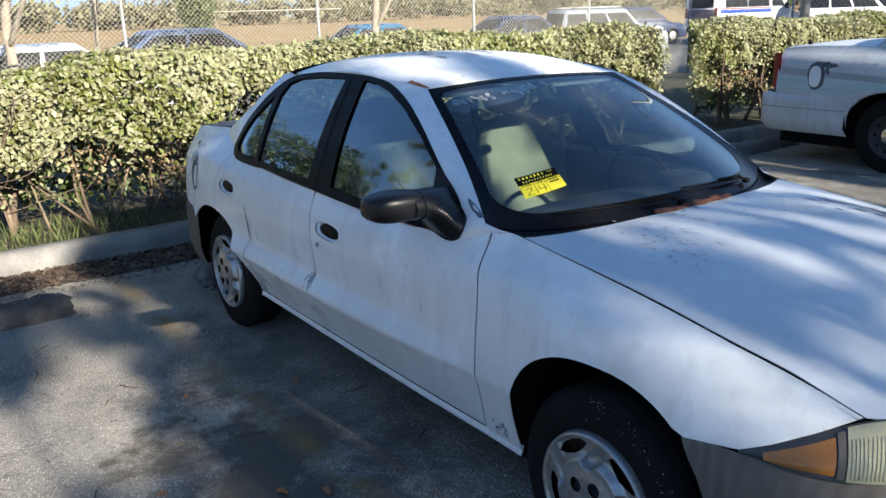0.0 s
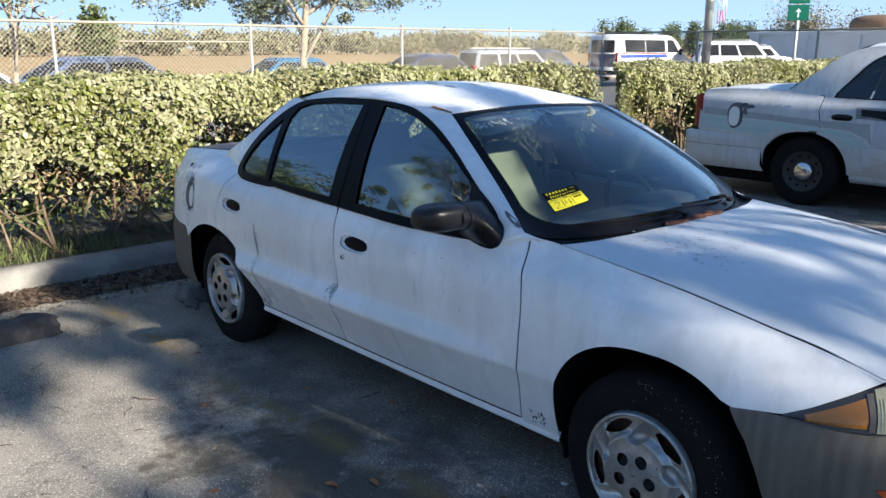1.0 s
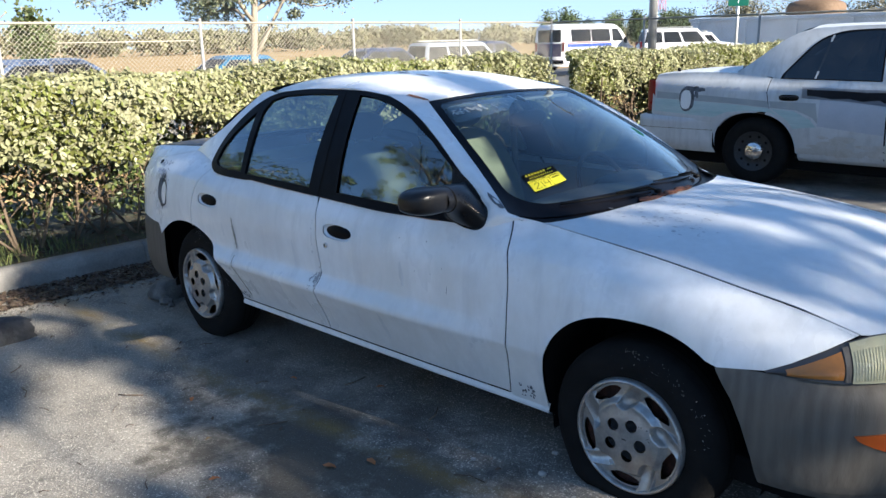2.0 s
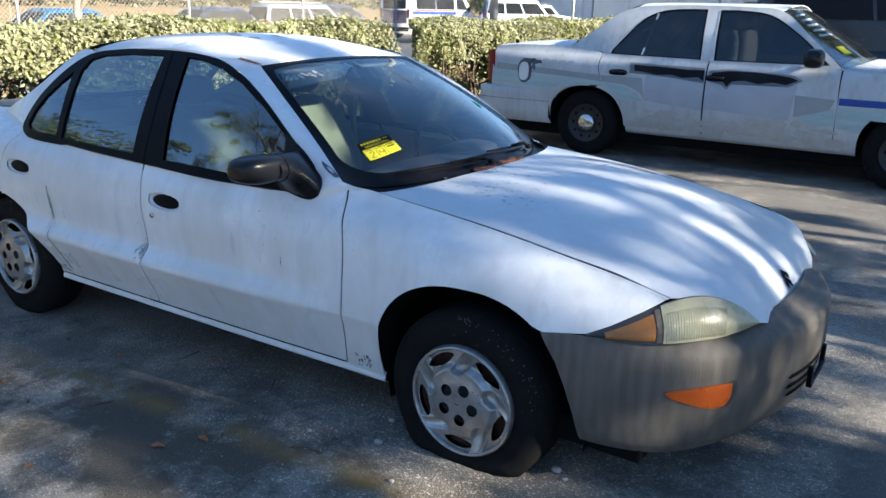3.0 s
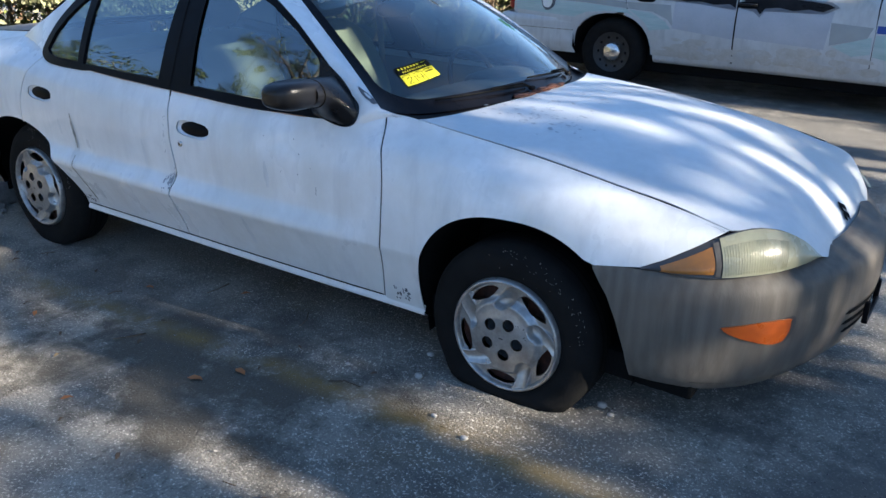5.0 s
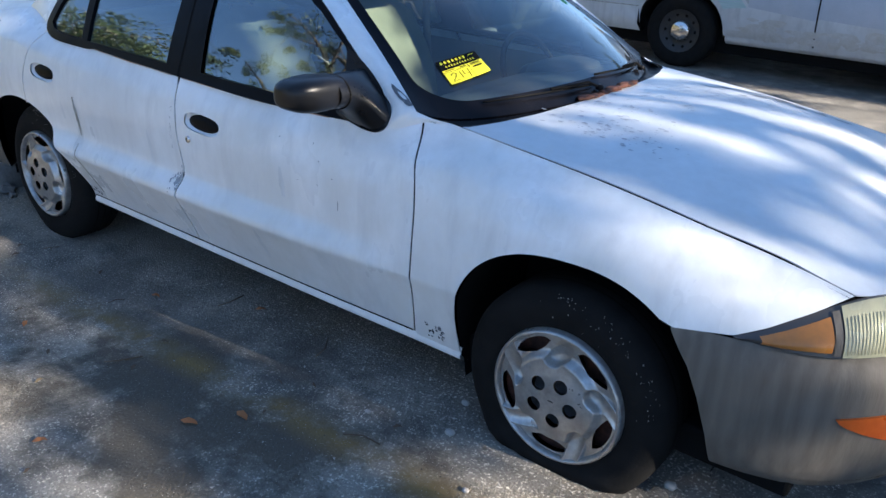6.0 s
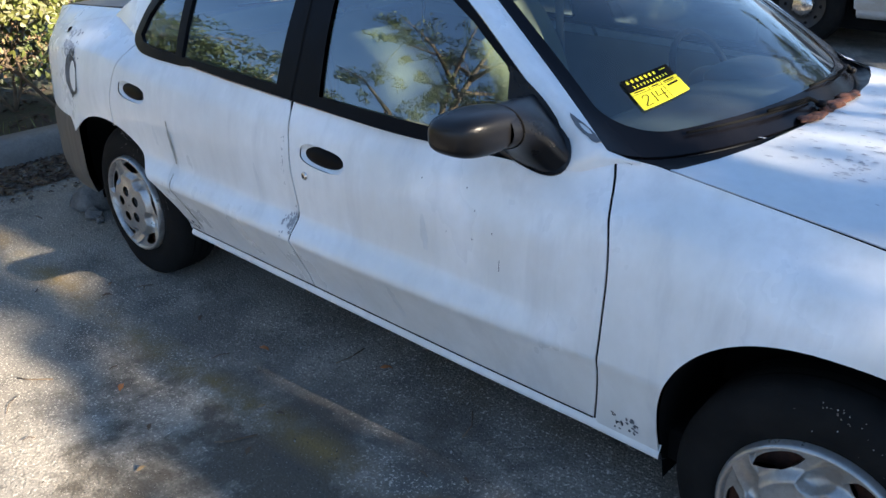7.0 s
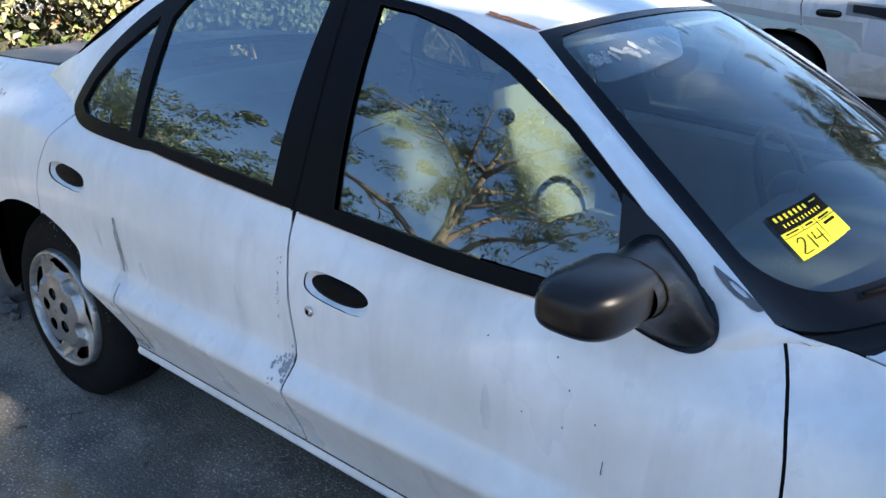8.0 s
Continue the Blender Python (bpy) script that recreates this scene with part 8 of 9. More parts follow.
        rows = [[(x, sg * w, z) for z in (0.72, 0.82, 0.95, 1.05)] for x, w in ((-2.17, 0.925), (-2.26, 0.90), (-2.33, 0.80), (-2.36, 0.5))]
        grid("tail_lamp", rows, M["red_lens"], car, "red wrap-round tail lamp")
        blob("mirror_shell", (1.22, sg * 1.03, 1.14), (0.085, 0.125, 0.085), M["gloss_black"], car, "dull black door mirror", 3.0)
        tube("mirror_arm", [(1.17, sg * 0.88, 1.09), (1.17, sg * 0.98, 1.11)], 0.03, M["black"], car, "", 8)
    # bumpers, deck, hood, roof, screens
    for nm, xs in (("rear_bumper", [(-1.447, 0.962), (-1.9, 0.968), (-2.2, 0.955), (-2.38, 0.88), (-2.46, 0.6), (-2.5, 0.0)]), ("front_bumper", [(2.46, 0.955), (2.7, 0.93), (2.95, 0.85), (3.1, 0.6), (3.16, 0.0)])):
        full = smooth_line([(x, -w) for x, w in xs] + [(x, w) for x, w in xs[-2::-1]], 0.08)
        rows = [[(x, yv, z) if k != 0 else (x * 0.985, yv * 0.95, z) for k, z in enumerate((0.30, 0.37, 0.44, 0.52, 0.60, 0.655))] + [(x * 0.975, yv * 0.96, 0.675)] for x, yv in full]
        grid(nm, rows, M["paint_far"], car, "white bumper")
        grid("bumper_groove", [[(x * 1.0008, yv * 1.002, z) for z in (0.535, 0.545)] for x, yv in full], M["grime"], car)
    deck = [(-1.25, 0.0), (-1.22, 0.8), (-1.6, 0.835), (-2.2, 0.80), (-2.3, 0.4), (-2.32, 0.0)]
    sheet("trunk_lid", deck + [(x, -y) for x, y in deck[-2:0:-1]], lambda x, y: (x, y, PSIDE.top(x) + 0.03 * (1 - (y / 0.83) ** 2)), 0.1, P, car, "white trunk lid", (), 0.01, out=(0, 0, 1))
    bonnet = [(1.44, 0.0), (1.42, 0.87), (2.0, 0.825), (2.7, 0.76), (3.0, 0.6), (3.05, 0.0)]
    sheet("hood", bonnet + [(x, -y) for x, y in bonnet[-2:0:-1]], lambda x, y: (x, y, PSIDE.top(x) + 0.07 * (1 - (y / 0.87) ** 2)), 0.1, P, car, "white hood with yellowed haze", (), 0.01, out=(0, 0, 1))
    sheet("roof", [(-0.62, -0.68), (0.1, -0.675), (0.83, -0.68), (0.86, 0.0), (0.83, 0.68), (0.1, 0.675), (-0.62, 0.68), (-0.68, 0.0)], lambda x, y: (x, y, 1.555 + 0.06 * (1 - (y / 0.69) ** 2) - 0.05 * max(0, abs(x - 0.1) - 0.4) ** 2), 0.1, P, car, "white roof", (), 0.01, out=(0, 0, 1))
    ws = lambda u, v: tuple(np.array([1.45 + 0.25 * (1 - u * u), 0.86 * u, 1.06]) * (1 - v) + np.array([0.83, 0.67 * u, 1.55 + 0.04 * (1 - u * u)]) * v)  # noqa: E731
    pn = sheet("windshield", [(-1, 0), (1, 0), (1, 1), (-1, 1)], ws, 0.15, M["glass"], car, "dusty windshield with chalk writing", (), 0, out=(1, 0, 0.5))
    pn.visible_shadow = False
    rb = random.Random(8)
    for row in range(5):
        u = -0.80
        while u < -0.45 + 0.05 * rb.random():
            w = 0.014 + 0.03 * rb.random()
            sheet("writing_bar", [(u, 0.86 - 0.085 * row), (u + w, 0.86 - 0.085 * row), (u + w, 0.89 - 0.085 * row), (u, 0.89 - 0.085 * row)], lambda a, b: tuple(np.array(ws(a, b)) + [0.004, 0, 0.004]), 0.1, M["dull_white"], pn, "", (), 0, out=(1, 0, 0.5))
            u += w + 0.010
    sheet("lot_card", [(-0.74, 0.22), (-0.58, 0.22), (-0.58, 0.34), (-0.74, 0.34)], lambda a, b: tuple(np.array(ws(a, b)) + [0.004, 0, 0.004]), 0.1, M["yellow"], pn, "yellow lot card", (), 0, out=(1, 0, 0.5))
    bg = lambda u, v: tuple(np.array([-1.3 - 0.08 * (1 - u * u), 0.80 * u, 1.14]) * (1 - v) + np.array([-0.66, 0.66 * u, 1.56 + 0.04 * (1 - u * u)]) * v)  # noqa: E731
    sheet("rear_glass", [(-1, 0), (1, 0), (1, 1), (-1, 1)], bg, 0.15, M["glass_dark"], car, "dark rear glass", (), 0, out=(-1, 0, 0.5)).visible_shadow = False
    # box hung low and near-black, to supply the shade beneath the car
    box("underbody", (-2.2, -0.80, 0.17), (2.8, 0.80, 0.40), M["void"], car, "dark underbody with shade in its colour", 0.02)
    box("cabin_floor", (-1.3, -0.8, 0.9), (1.4, 0.8, 0.95), M["cabin_dark"], car, "dark cabin", 0.01)
    for sg in (-1, 1):
        blob("front_seat", (0.25, sg * 0.4, 1.08), (0.10, 0.25, 0.30), M["cabin"], car, "grey seat", 3.0)
        blob("headrest", (0.22, sg * 0.4, 1.40), (0.06, 0.13, 0.08), M["cabin"], car, "", 3.0)
    blob("rear_seat", (-0.75, 0, 1.05), (0.14, 0.7, 0.25), M["cabin"], car, "grey rear seat", 3.0)
    grid("dashboard", [[(1.55, y, 1.04), (1.2, y, 1.07), (1.0, y, 1.0)] for y in np.linspace(-0.8, 0.8, 6)], M["cabin_dark"], car, "dark dashboard")
    tube("whip_stub", [(-1.25, -0.70, 1.15), (-1.25, -0.70, 1.20)], 0.02, M["black"], car, "black aerial stub", 8)
    tube("aerial_stub", [(-2.0, -0.72, 1.14), (-2.0, -0.72, 1.18)], 0.02, M["black"], car, "black aerial stub", 8)
    return car


patrol_sedan()


# ---- vehicles beyond the fences ----
def parked(name, label, at, length, width, height, paint, kind="sedan"):
    """A car for the middle distance: lofted body and cabin, panes, wheels and lamps; x is forward."""
    car = thing(name, label, "car" if kind != "van" else "van", "vehicles beyond the fence", at=at)
    L, W, H = length / 2, width / 2, height
    belt = {"sedan": 0.66, "suv": 0.62, "van": 0.52}[kind] * H
    nose = {"sedan": 0.52, "suv": 0.60, "van": 0.55}[kind] * H
    tail = {"sedan": 0.64, "suv": 0.66, "van": 0.60}[kind] * H
    top = curve([(-L, tail * 0.9), (-L * 0.9, tail), (-L * 0.45, belt + 0.02), (L * 0.35, belt), (L * 0.6, nose + 0.1), (L * 0.92, nose), (L, nose * 0.75)])
    wid = curve([(-L, W * 0.8), (-L * 0.85, W * 0.97), (0, W), (L * 0.7, W * 0.97), (L, W * 0.72)])
    rows = []
    for x in np.linspace(-L, L, 36):
        w, t = float(wid(x)), float(top(x))
        half = [(w * 0.9, 0.22), (w * 0.98, 0.32), (w, 0.5 * (0.3 + t)), (w * 0.985, t - 0.12), (w * 0.93, t - 0.03), (w * 0.75, t), (0, t + 0.02)]
        rows.append([(x, -a, z) for a, z in half] + [(x, a, z) for a, z in half[-2::-1]])
    grid("body", rows, paint, car, "painted body", caps=True)
    a0, a1, b0, b1 = {"sedan": (-0.80, -0.42, 0.16, 0.50), "suv": (-0.97, -0.88, 0.18, 0.45), "van": (-0.99, -0.96, 0.42, 0.72)}[kind]

    def cab(k, u, off=0.0):
        """k from the belt (0) to the roof (1), u along the cabin."""
        x = (a0 + (a1 - a0) * k) * L + ((b1 + (b0 - b1) * k) - (a0 + (a1 - a0) * k)) * L * u
        w = W * (0.93 - 0.20 * k + 0.03 * math.sin(math.pi * k)) * (1 - 0.05 * (2 * u - 1) ** 4) + off
        return x, w, belt - 0.03 + (H - belt + 0.01) * k

    rows = []
    for u in np.linspace(0, 1, 20):
        r_ = [cab(k, u) for k in (0, 0.2, 0.4, 0.6, 0.8, 0.93)]
        xr = cab(1, u)
        ring = [(x, -w, z) for x, w, z in r_] + [(xr[0], -xr[1] * 0.85, H - 0.01), (xr[0], 0, H + 0.01), (xr[0], xr[1] * 0.85, H - 0.01)] + [(x, w, z) for x, w, z in r_[::-1]]
        rows.append(ring)
    cabin = grid("cabin", rows, paint, car, "painted roof and pillars", caps=True)
    panes = {"sedan": ((0.06, 0.46), (0.50, 0.93)), "suv": ((0.03, 0.30), (0.33, 0.60), (0.63, 0.95)), "van": ((0.05, 0.335), (0.345, 0.66), (0.70, 0.93))}[kind]
    for sg in (-1, 1):
        for u0, u1 in panes:
            k0, k1 = (0.14, 0.82) if kind != "van" else (0.36, 0.84)
            loop = []
            for k in np.linspace(k0, k1, 5):
                loop.append([(x, sg * w, z) for x, w, z in (cab(k, u, 0.006) for u in np.linspace(u0, u1, 5))])
            grid("side_glass", loop, M["far_glass"], car, "dark side glass")
        for x in (-L * 0.62, L * 0.60):
            lathe("wheel", [(0.0, sg * (W - 0.03)), (0.17, sg * (W - 0.03)), (0.2, sg * (W - 0.01)), (0.31, sg * (W - 0.015)), (0.33, sg * (W - 0.04)), (0.33, sg * (W - 0.2))], "y", (x, 0, 0.33), M["tyre"], car, "black wheel", 24)
            lathe("wheel_cap", [(0.0, sg * (W - 0.012)), (0.12, sg * (W - 0.012)), (0.18, sg * (W - 0.02))], "y", (x, 0, 0.33), M["cover"], car, "silver wheel cap", 18)
        box("tail_lamp", (-L - 0.005, sg * W * 0.72 - 0.1, tail * 0.80), (-L + 0.14, sg * W * 0.72 + 0.13, tail * 0.80 + (0.15 if kind == "sedan" else 0.30)), M["red_lens"], car, "red tail lamp", 0.02)
        box("headlight", (L - 0.2, sg * W * 0.6 - 0.12, nose * 0.68), (L - 0.02, sg * W * 0.6 + 0.12, nose * 0.82), M["lamp"], car, "", 0.03)
        if kind == "suv":
            rail = [cab(0.93, u) for u in np.linspace(0.12, 0.9, 8)]
            tube("roof_rail", [(x, sg * w * 0.9, H + 0.06) for x, w, z in rail], 0.02, M["galv"], car, "silver roof rail", 6)
    for u, nm in ((-0.004, "rear_glass"), (1.004, "windshield")):
        loop = []
        for k in np.linspace(0.18, 0.86, 4):
            x, w, z = cab(k, u)
            loop.append([(x, yv, z) for yv in np.linspace(-w * 0.84, w * 0.84, 5)])
        grid(nm, loop, M["far_glass"], car, "dark glass")
    return car


def passenger_van(at):
    """A high-roofed passenger van: lofted shell, a dark window band, side stripes and upright tail lamps; x is forward."""
    van = thing("passenger_van", "white passenger van with red and blue side stripes", "van", "vehicles beyond the fence", at=at)
    crest = curve([(-2.95, 2.16), (-2.8, 2.24), (0.9, 2.26), (1.25, 2.18), (1.75, 1.72), (2.25, 1.24), (2.8, 1.08), (2.97, 0.86)])

    def side(x, z):
        return (1.0 - 0.16 * max(0.0, (z - 1.05) / 1.2) ** 1.6) * (1 - 0.16 * float(ease(x, 1.7, 2.97))) * (1 - 0.03 * float(ease(-x, 2.7, 2.95)))

    rows = []
    for x in np.concatenate([[-2.95, -2.9, -2.8], np.linspace(-2.5, 2.9, 34), [2.97]]):
        t = float(crest(x))
        zs = [0.28, 0.45, 0.8, 1.05, 1.3, 1.6, 1.9, 2.1]
        half = [(side(x, min(z, t - 0.06)), min(z, t - 0.06)) for z in zs] + [(side(x, t) * 0.86, t), (0, t + 0.03)]
        rows.append([(x, -w, z) for w, z in half] + [(x, w, z) for w, z in half[-2::-1]])
    grid("body", rows, white, van, "white body", caps=True)
    for sg in (-1, 1):
        for x0, x1, x2, x3 in ((-2.45, -0.98, -0.98, -2.45), (-0.94, 0.52, 0.52, -0.94), (0.70, 1.62, 1.18, 0.70)):
            loop = [[(a + (b - a) * u, sg * (side(a + (b - a) * u, z) + 0.008), z) for u in np.linspace(0, 1, 8)] for z, a, b in ((z, x0 + (x3 - x0) * k, x1 + (x2 - x1) * k) for k, z in zip(np.linspace(0, 1, 6), np.linspace(1.42, 2.02, 6)))]
            grid("side_glass", loop, M["far_glass"], van, "dark side glass")
        for z0, z1, m_ in ((1.345, 1.395, "red_lens"), (1.17, 1.325, "blue_band")):
            grid("side_stripe", [[(x, sg * (side(x, z) + 0.006), z) for z in (z0, z1)] for x in np.linspace(-2.78, 0.65, 14)], M[m_], van, "coloured side stripe")
        box("tail_lamp", (-2.975, sg * 0.88 - 0.075, 0.98), (-2.86, sg * 0.88 + 0.085, 1.42), M["red_lens"], van, "red upright tail lamp", 0.02)
        for x in (-1.75, 1.85):
            lathe("wheel", [(0.0, sg * 0.955), (0.17, sg * 0.955), (0.2, sg * 0.985), (0.32, sg * 0.98), (0.345, sg * 0.95), (0.345, sg * 0.78)], "y", (x, 0, 0.345), M["tyre"], van, "black wheel", 24)
        blob("mirror_shell", (1.55, sg * 1.12, 1.45), (0.06, 0.10, 0.16), M["black"], van, "black door mirror", 3.0, (14, 10))
    grid("rear_glass", [[(-2.962, y, z) for y in np.linspace(-0.74, 0.74, 4)] for z in (1.42, 2.0)], M["far_glass"], van, "dark rear glass")
    grid("rear_band", [[(-2.962, y, z) for y in np.linspace(-0.78, 0.78, 4)] for z in (0.75, 1.36)], M["purple"], van, "purple rear panel")
    grid("windshield", [[(x + 0.012, y * w, float(crest(x)) + 0.035 - 0.02 * abs(y)) for y in np.linspace(-0.86, 0.86, 6)] for x, w in ((1.36, 0.9), (1.75, 0.95), (2.15, 1.0))], M["far_glass"], van, "dark windshield")
    box("rear_bumper", (-3.05, -0.92, 0.38), (-2.9, 0.92, 0.58), M["black"], van, "black bumper", 0.03)
    return van


def colour(name, c, r=0.3):
    return mat(name, c, r, second=tuple(v * 0.8 for v in c), scale=3, amount=0.4, coat=0.4)


blue_grey, cobalt, navy, silver, white = (colour("blue_grey_paint", (0.075, 0.105, 0.18)), colour("bright_blue_paint", (0.02, 0.11, 0.22)), colour("navy_paint", (0.03, 0.042, 0.09)),
                                          colour("silver_paint", (0.30, 0.32, 0.35)), colour("bright_white_paint", (0.8, 0.8, 0.8)))
M["purple"] = colour("dark_purple_panel", (0.07, 0.045, 0.13), 0.5)
dark = colour("black_paint", (0.012, 0.012, 0.014))
parked("parked_car", "silver-blue sedan parked on the road beyond the fence", pose(-15.6, 4.0, -0.12, 0, 0, 90), 4.6, 1.8, 1.46, blue_grey)
parked("parked_car", "white sedan parked on the road beyond the fence", pose(-13.6, 0.75, -0.26, 0, 0, 90), 3.9, 1.8, 1.46, white)
parked("parked_car", "bright blue hatchback parked on the road", pose(-18.5, 10.6, -0.25, 0, 0, 85), 4.0, 1.7, 1.50, cobalt)
parked("parked_car", "silver sedan parked beside the blue car", pose(-15.2, 9.6, -0.30, 0, 0, 90), 4.3, 1.75, 1.36, silver)
parked("parked_car", "dark navy sedan parked on the road", pose(-20.0, 17.2, -0.30, 0, 0, 85), 4.6, 1.8, 1.62, navy)
parked("parked_car", "silver sport utility wagon with roof rails", pose(-19.0, 20.4, -0.30, 0, 0, 75), 4.5, 1.9, 1.76, silver, "suv")
passenger_van(pose(-22.06, 33.0, -0.10, 0, 0, 85))
parked("parked_car", "white sport utility wagon in the yard", pose(-18.3, 36.0, -0.10, 0, 0, 40), 4.7, 1.95, 1.95, white, "suv")
parked("parked_car", "white sedan in the yard", pose(-19.4, 40.0, -0.10, 0, 0, 30), 4.6, 1.85, 1.75, white, "suv")
parked("parked_car", "navy car in the yard beside the van", pose(-22.9, 26.4, -0.10, 0, 0, 75), 4.4, 1.8, 1.55, navy)
parked("parked_van", "black van parked beside the patrol sedan", pose(2.4, 9.6, 0, 0, 0, 0), 5.4, 2.0, 2.15, dark, "van")


# ---- yard furniture: lamp post, road sign, mast, building ----
lamp = thing("lamp_post", "tall grey steel lamp post beyond the fence", "lamp post")
tube("pole", [(-7.6, 14.5, -0.2), (-7.6, 14.5, 3.5), (-7.6, 14.5, 8.0)], [0.10, 0.095, 0.08], M["galv"], lamp, "grey steel pole", 14)
box("base_plate", (-7.8, 14.3, -0.12), (-7.4, 14.7, -0.04), M["galv"], lamp, "", 0.01)
tube("arm", [(-7.6, 14.5, 7.9), (-6.8, 14.2, 8.2), (-6.0, 13.9, 8.25)], 0.04, M["galv"], lamp, "", 8)
blob("lamp_head", (-5.8, 13.8, 8.2), (0.3, 0.14, 0.08), M["galv"], lamp, "", 2.6)
M["sign_green"] = mat("green_sign_face", (0.01, 0.13, 0.085), 0.45, amount=0.3)
M["sign_white"] = mat("white_sign_print", (0.8, 0.82, 0.8), 0.5, amount=0.2)
sign = thing("road_sign", "green road sign with a white state shape and arrow", "road sign", at=pose(-8.1, 19.9, 0, 0, 0, 25.5))
tube("post", [(0, 0.03, -0.15), (0, 0.03, 1.5), (0, 0.03, 3.35)], 0.045, M["galv"], sign, "grey round post", 10)
box("upper_panel", (-0.27, -0.02, 2.72), (0.27, 0.0, 3.4), M["sign_green"], sign, "green panel", 0.008)
box("lower_panel", (-0.27, -0.02, 2.28), (0.27, 0.0, 2.69), M["sign_green"], sign, "green panel", 0.008)
mesh("state_shape", [(-0.16, -0.024, 3.08), (0.06, -0.024, 3.10), (0.10, -0.024, 3.02), (0.17, -0.024, 2.86), (0.13, -0.024, 2.80), (0.06, -0.024, 2.92), (0.02, -0.024, 3.02), (-0.15, -0.024, 3.03)], [tuple(range(8))], M["sign_white"], sign, "", False)
mesh("arrow", [(-0.015, -0.024, 2.36), (0.015, -0.024, 2.36), (0.015, -0.024, 2.50), (0.07, -0.024, 2.50), (0.0, -0.024, 2.60), (-0.07, -0.024, 2.50), (-0.015, -0.024, 2.50)], [tuple(range(7))], M["sign_white"], sign, "", False)
mast = thing("radio_mast", "far red and white lattice mast", "mast", at=pose(-136.5, 240, -0.3))
M["mast_red"] = mat("mast_red", (0.55, 0.10, 0.05), 0.6, amount=0.3)
for k in range(10):
    m_ = M["mast_red"] if k % 2 == 0 else M["sign_white"]
    z0 = 4.5 * k
    for a, b in (((-0.9, -0.9), (0.9, -0.9)), ((0.9, -0.9), (0.9, 0.9)), ((0.9, 0.9), (-0.9, 0.9)), ((-0.9, 0.9), (-0.9, -0.9))):
        tube("mast_leg", [(*a, z0), (*a, z0 + 2.25), (*a, z0 + 4.5)], 0.09, m_, mast, "", 5)
        tube("mast_brace", [(*a, z0), ((a[0] + b[0]) / 2, (a[1] + b[1]) / 2, z0 + 2.25), (*b, z0 + 4.5)], 0.055, m_, mast, "", 5)
M["stucco"] = mat("pale_stucco", (0.76, 0.76, 0.75), 0.9, second=(0.58, 0.58, 0.56), scale=1.2, amount=0.6, fine=0.15)
M["roof_tan"] = mat("brown_roof", (0.15, 0.095, 0.055), 0.8, amount=0.5)
bld = thing("building", "low pale stucco building with pilasters beyond the yard", "building")
box("wall", (-22.3, 44.0, -0.3), (34.0, 52.0, 2.25), M["stucco"], bld, "pale stucco wall", 0.02)
box("parapet", (-22.4, 43.9, 2.25), (34.1, 52.1, 2.45), M["stucco"], bld, "", 0.02)
for k in range(19):
    x = -22.1 + 2.9 * k
    box("pilaster", (x, 43.85, -0.3), (x + 0.4, 44.02, 2.24), M["stucco"], bld, "", 0.01)
    if k % 2 == 0 and k > 3:
        wf = box("window_frame", (x + 1.0, 43.94, 0.8), (x + 2.3, 44.03, 2.1), M["galv"], bld, "grey window frame", 0.01)
        box("pane", (x + 1.08, 43.92, 0.88), (x + 2.22, 43.95, 2.02), M["gloss_black"], wf, "dark pane", 0.004)
blob("roof_dome", (-16.3, 47.5, 2.75), (1.5, 1.5, 0.62), M["roof_tan"], bld, "brown roof dome", 3.0)
rail = thing("guard_rail", "thin pale rail at the field's far edge", "guard rail")
tube("rail", [(-40, 13.5, 1.83), (-40, 18, 1.83), (-40, 21, 1.83)], 0.03, M["wire"], rail, "", 6)
for yv in (13.6, 20.9):
    tube("rail_post", [(-40, yv, -0.3), (-40, yv, 0.3), (-40, yv, 1.82)], 0.012, M["wire"], rail, "", 6)
cab = thing("utility_cabinet", "small white utility cabinet in the field", "cabinet", at=pose(-30, 8.9, -0.3))
box("body", (-0.25, -0.2, 0.6), (0.25, 0.2, 1.35), M["sign_white"], cab, "white cabinet", 0.02)
box("leg", (-0.08, -0.08, 0.0), (0.08, 0.08, 0.6), M["galv"], cab, "", 0.01)


white_sedan()

# ---- loose things on the asphalt ----
chips("pebbles", 500, 15, (-2.5, 4.5, -3.2, 0.0), 0.002, 0.012, M["pebble"], "small pale grit strewn on asphalt", "grit")
for k, (x, y, s) in enumerate(((0.959, -0.775, 0.016), (0.90, -0.618, 0.014), (1.572, -0.563, 0.018), (1.38, -0.679, 0.02), (1.41, -0.665, 0.014), (0.70, -0.86, 0.010), (1.15, -0.95, 0.010), (1.30, -1.0, 0.012), (1.62, -0.60, 0.011))):
    x, y, h = on_asphalt(x, y)
    p = blob("pebble", (x, y, h + s * 0.4), (s, s * 0.8, s * 0.55), M["pebble"], None, "", 2.4, (10, 7))
    tagged(p, "pale limestone pebble on the asphalt", "pebble", "pebbles by the front tyre")


def fallen_leaf(x, y, turn, s, m_):
    V = [(-s, 0, 0.004), (-0.3 * s, 0.4 * s, 0.012), (0.6 * s, 0.32 * s, 0.010), (s, 0, 0.004), (0.6 * s, -0.32 * s, 0.012), (-0.3 * s, -0.4 * s, 0.008), (0, 0, 0.016)]
    F = [(i, (i + 1) % 6, 6) for i in range(6)]
    ob = mesh("fallen_leaf", V, F, m_, None)
    ob.matrix_basis = pose(*on_asphalt(x, y), 0, 0, turn)
    return tagged(ob, "curled brown fallen leaf on the asphalt", "leaf", "fallen leaves")


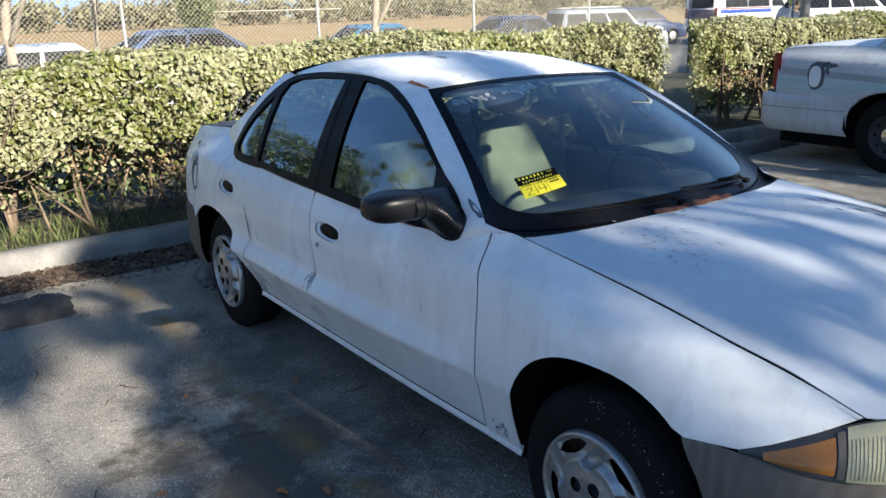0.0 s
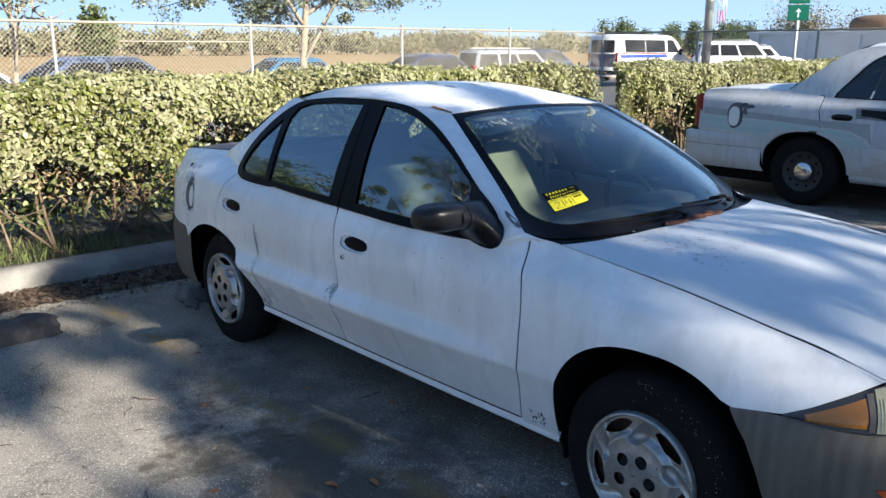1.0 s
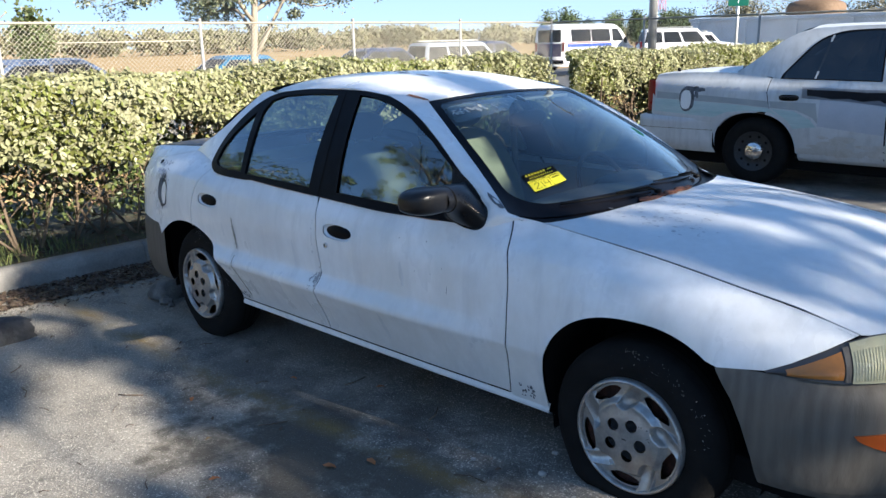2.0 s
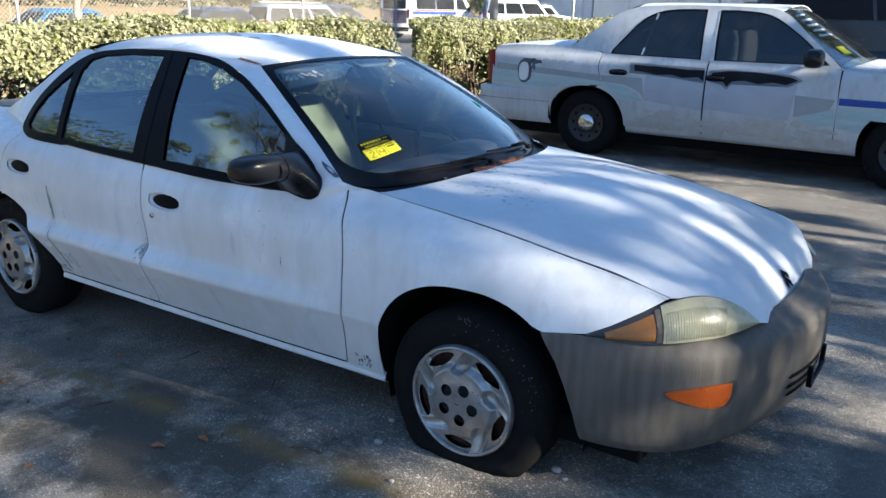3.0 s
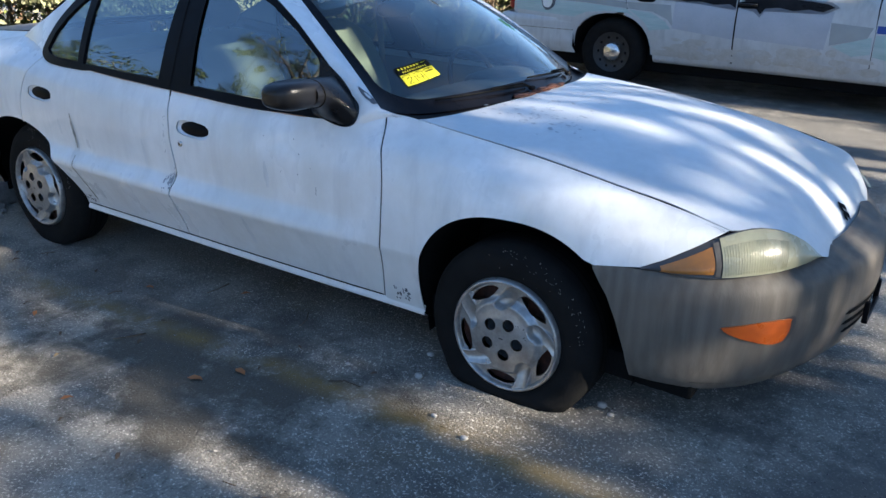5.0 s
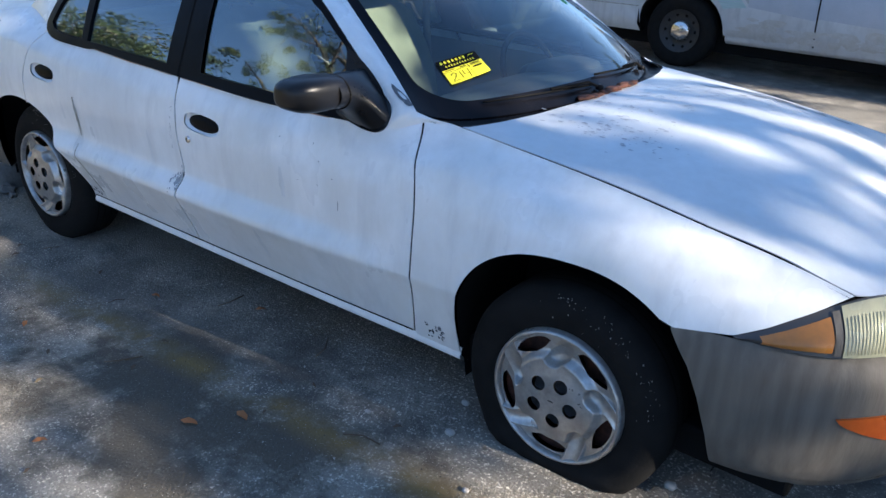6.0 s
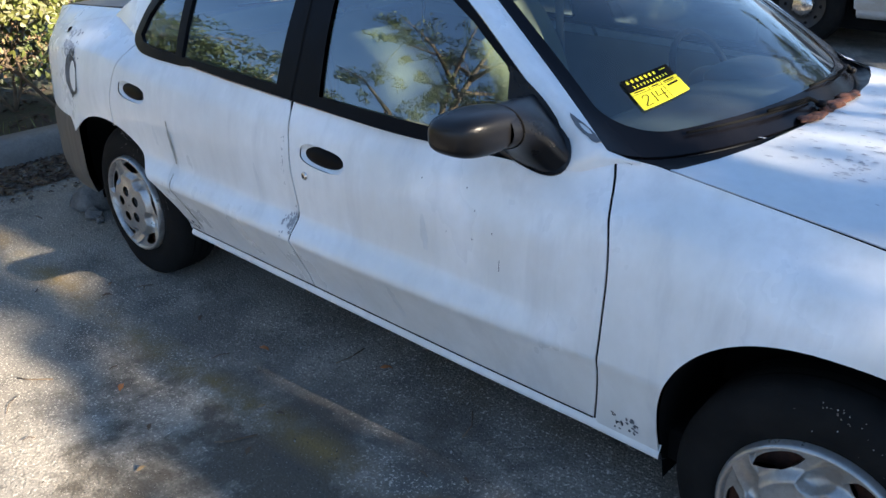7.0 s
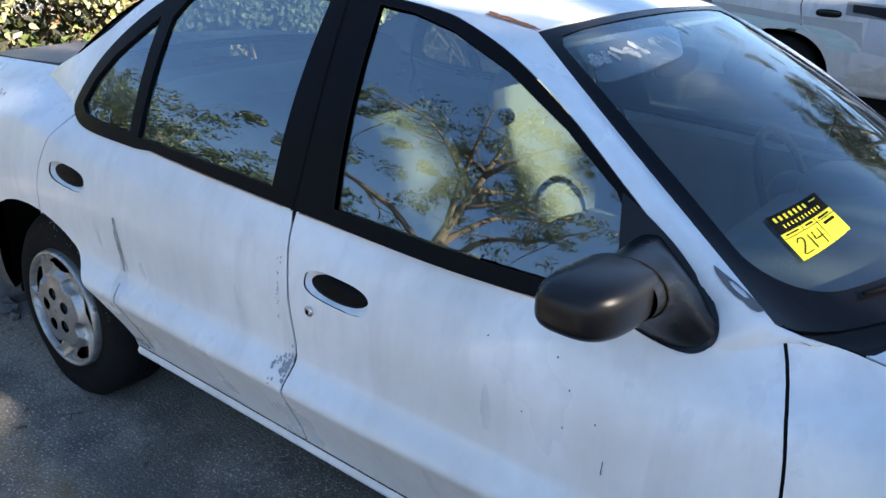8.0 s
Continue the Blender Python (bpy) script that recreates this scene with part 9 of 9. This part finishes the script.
for k, (x, y, a) in enumerate(((0.34, -1.262, 20), (0.43, -1.135, -10), (-0.187, -1.057, 60), (-0.45, -0.857, 10), (-0.06, -0.656, 35), (-0.2, -1.45, 80), (-0.6, -1.3, 140), (0.1, -1.6, 50))):
    fallen_leaf(x, y, a, (0.030 if k < 3 else 0.022) if k % 3 != 2 else 0.015, M["dead_leaf"] if k % 3 != 2 else M["dry_leaf"])
for k, (x, y, a) in enumerate(((-0.15, -1.25, 40), (0.35, -0.75, 100), (-0.9, -1.5, 20), (-0.2, -0.75, 70), (-1.2, -1.8, 150))):
    t0 = radians(a)
    x, y, h = on_asphalt(x, y)
    tw = tube("twig", [(x, y, h + 0.006), (x + 0.05 * math.cos(t0), y + 0.05 * math.sin(t0), h + 0.012), (x + 0.12 * math.cos(t0 + 0.3), y + 0.12 * math.sin(t0 + 0.3), h + 0.008)], 0.0025, M["stem"], None, "", 5)
    tagged(tw, "thin dry twig on the asphalt", "twig", "twigs")
rnd = random.Random(93)
for k in range(26):
    x, y = -2.2 + 3.4 * rnd.random(), -2.3 + 1.45 * rnd.random()
    t0, ln = 2 * math.pi * rnd.random(), 0.03 + 0.10 * rnd.random() ** 2
    x, y, h = on_asphalt(x, y)
    bend = 0.6 * (rnd.random() - 0.5)
    tw = tube("twig", [(x, y, h + 0.004), (x + 0.5 * ln * math.cos(t0), y + 0.5 * ln * math.sin(t0), h + 0.009), (x + ln * math.cos(t0 + bend), y + ln * math.sin(t0 + bend), h + 0.005)], 0.0012 + 0.0012 * rnd.random(), M["litter"], None, "", 5)
    tagged(tw, "thin dark dry twig on the asphalt", "twig", "twigs")
for k in range(14):
    x, y = -2.0 + 3.3 * rnd.random(), -2.2 + 1.35 * rnd.random()
    fallen_leaf(x, y, 360 * rnd.random(), 0.010 + 0.012 * rnd.random(), M["litter"])


def rubble(x, y, s, seed):
    """A broken lump of concrete with uneven faces."""
    r = np.random.RandomState(seed)
    bm = bmesh.new()
    bmesh.ops.create_icosphere(bm, subdivisions=2, radius=1.0)
    for v in bm.verts:
        k = 1 + 0.22 * r.randn()
        v.co = Vector((x + v.co.x * s * k, y + v.co.y * s * 0.8 * k, max(0.0, s * 0.45 + v.co.z * s * 0.6 * k)))
    return tagged(part("rubble", bm, M["concrete_mid"], None, "", False), "broken grey concrete lump behind the tyre", "rubble", "rubble by the rear tyre")


for k, (x, y, q) in enumerate(((-2.0, -0.69, 0.045), (-2.07, -0.66, 0.032), (-1.93, -0.70, 0.022))):
    rubble(x, y, q, 60 + k)
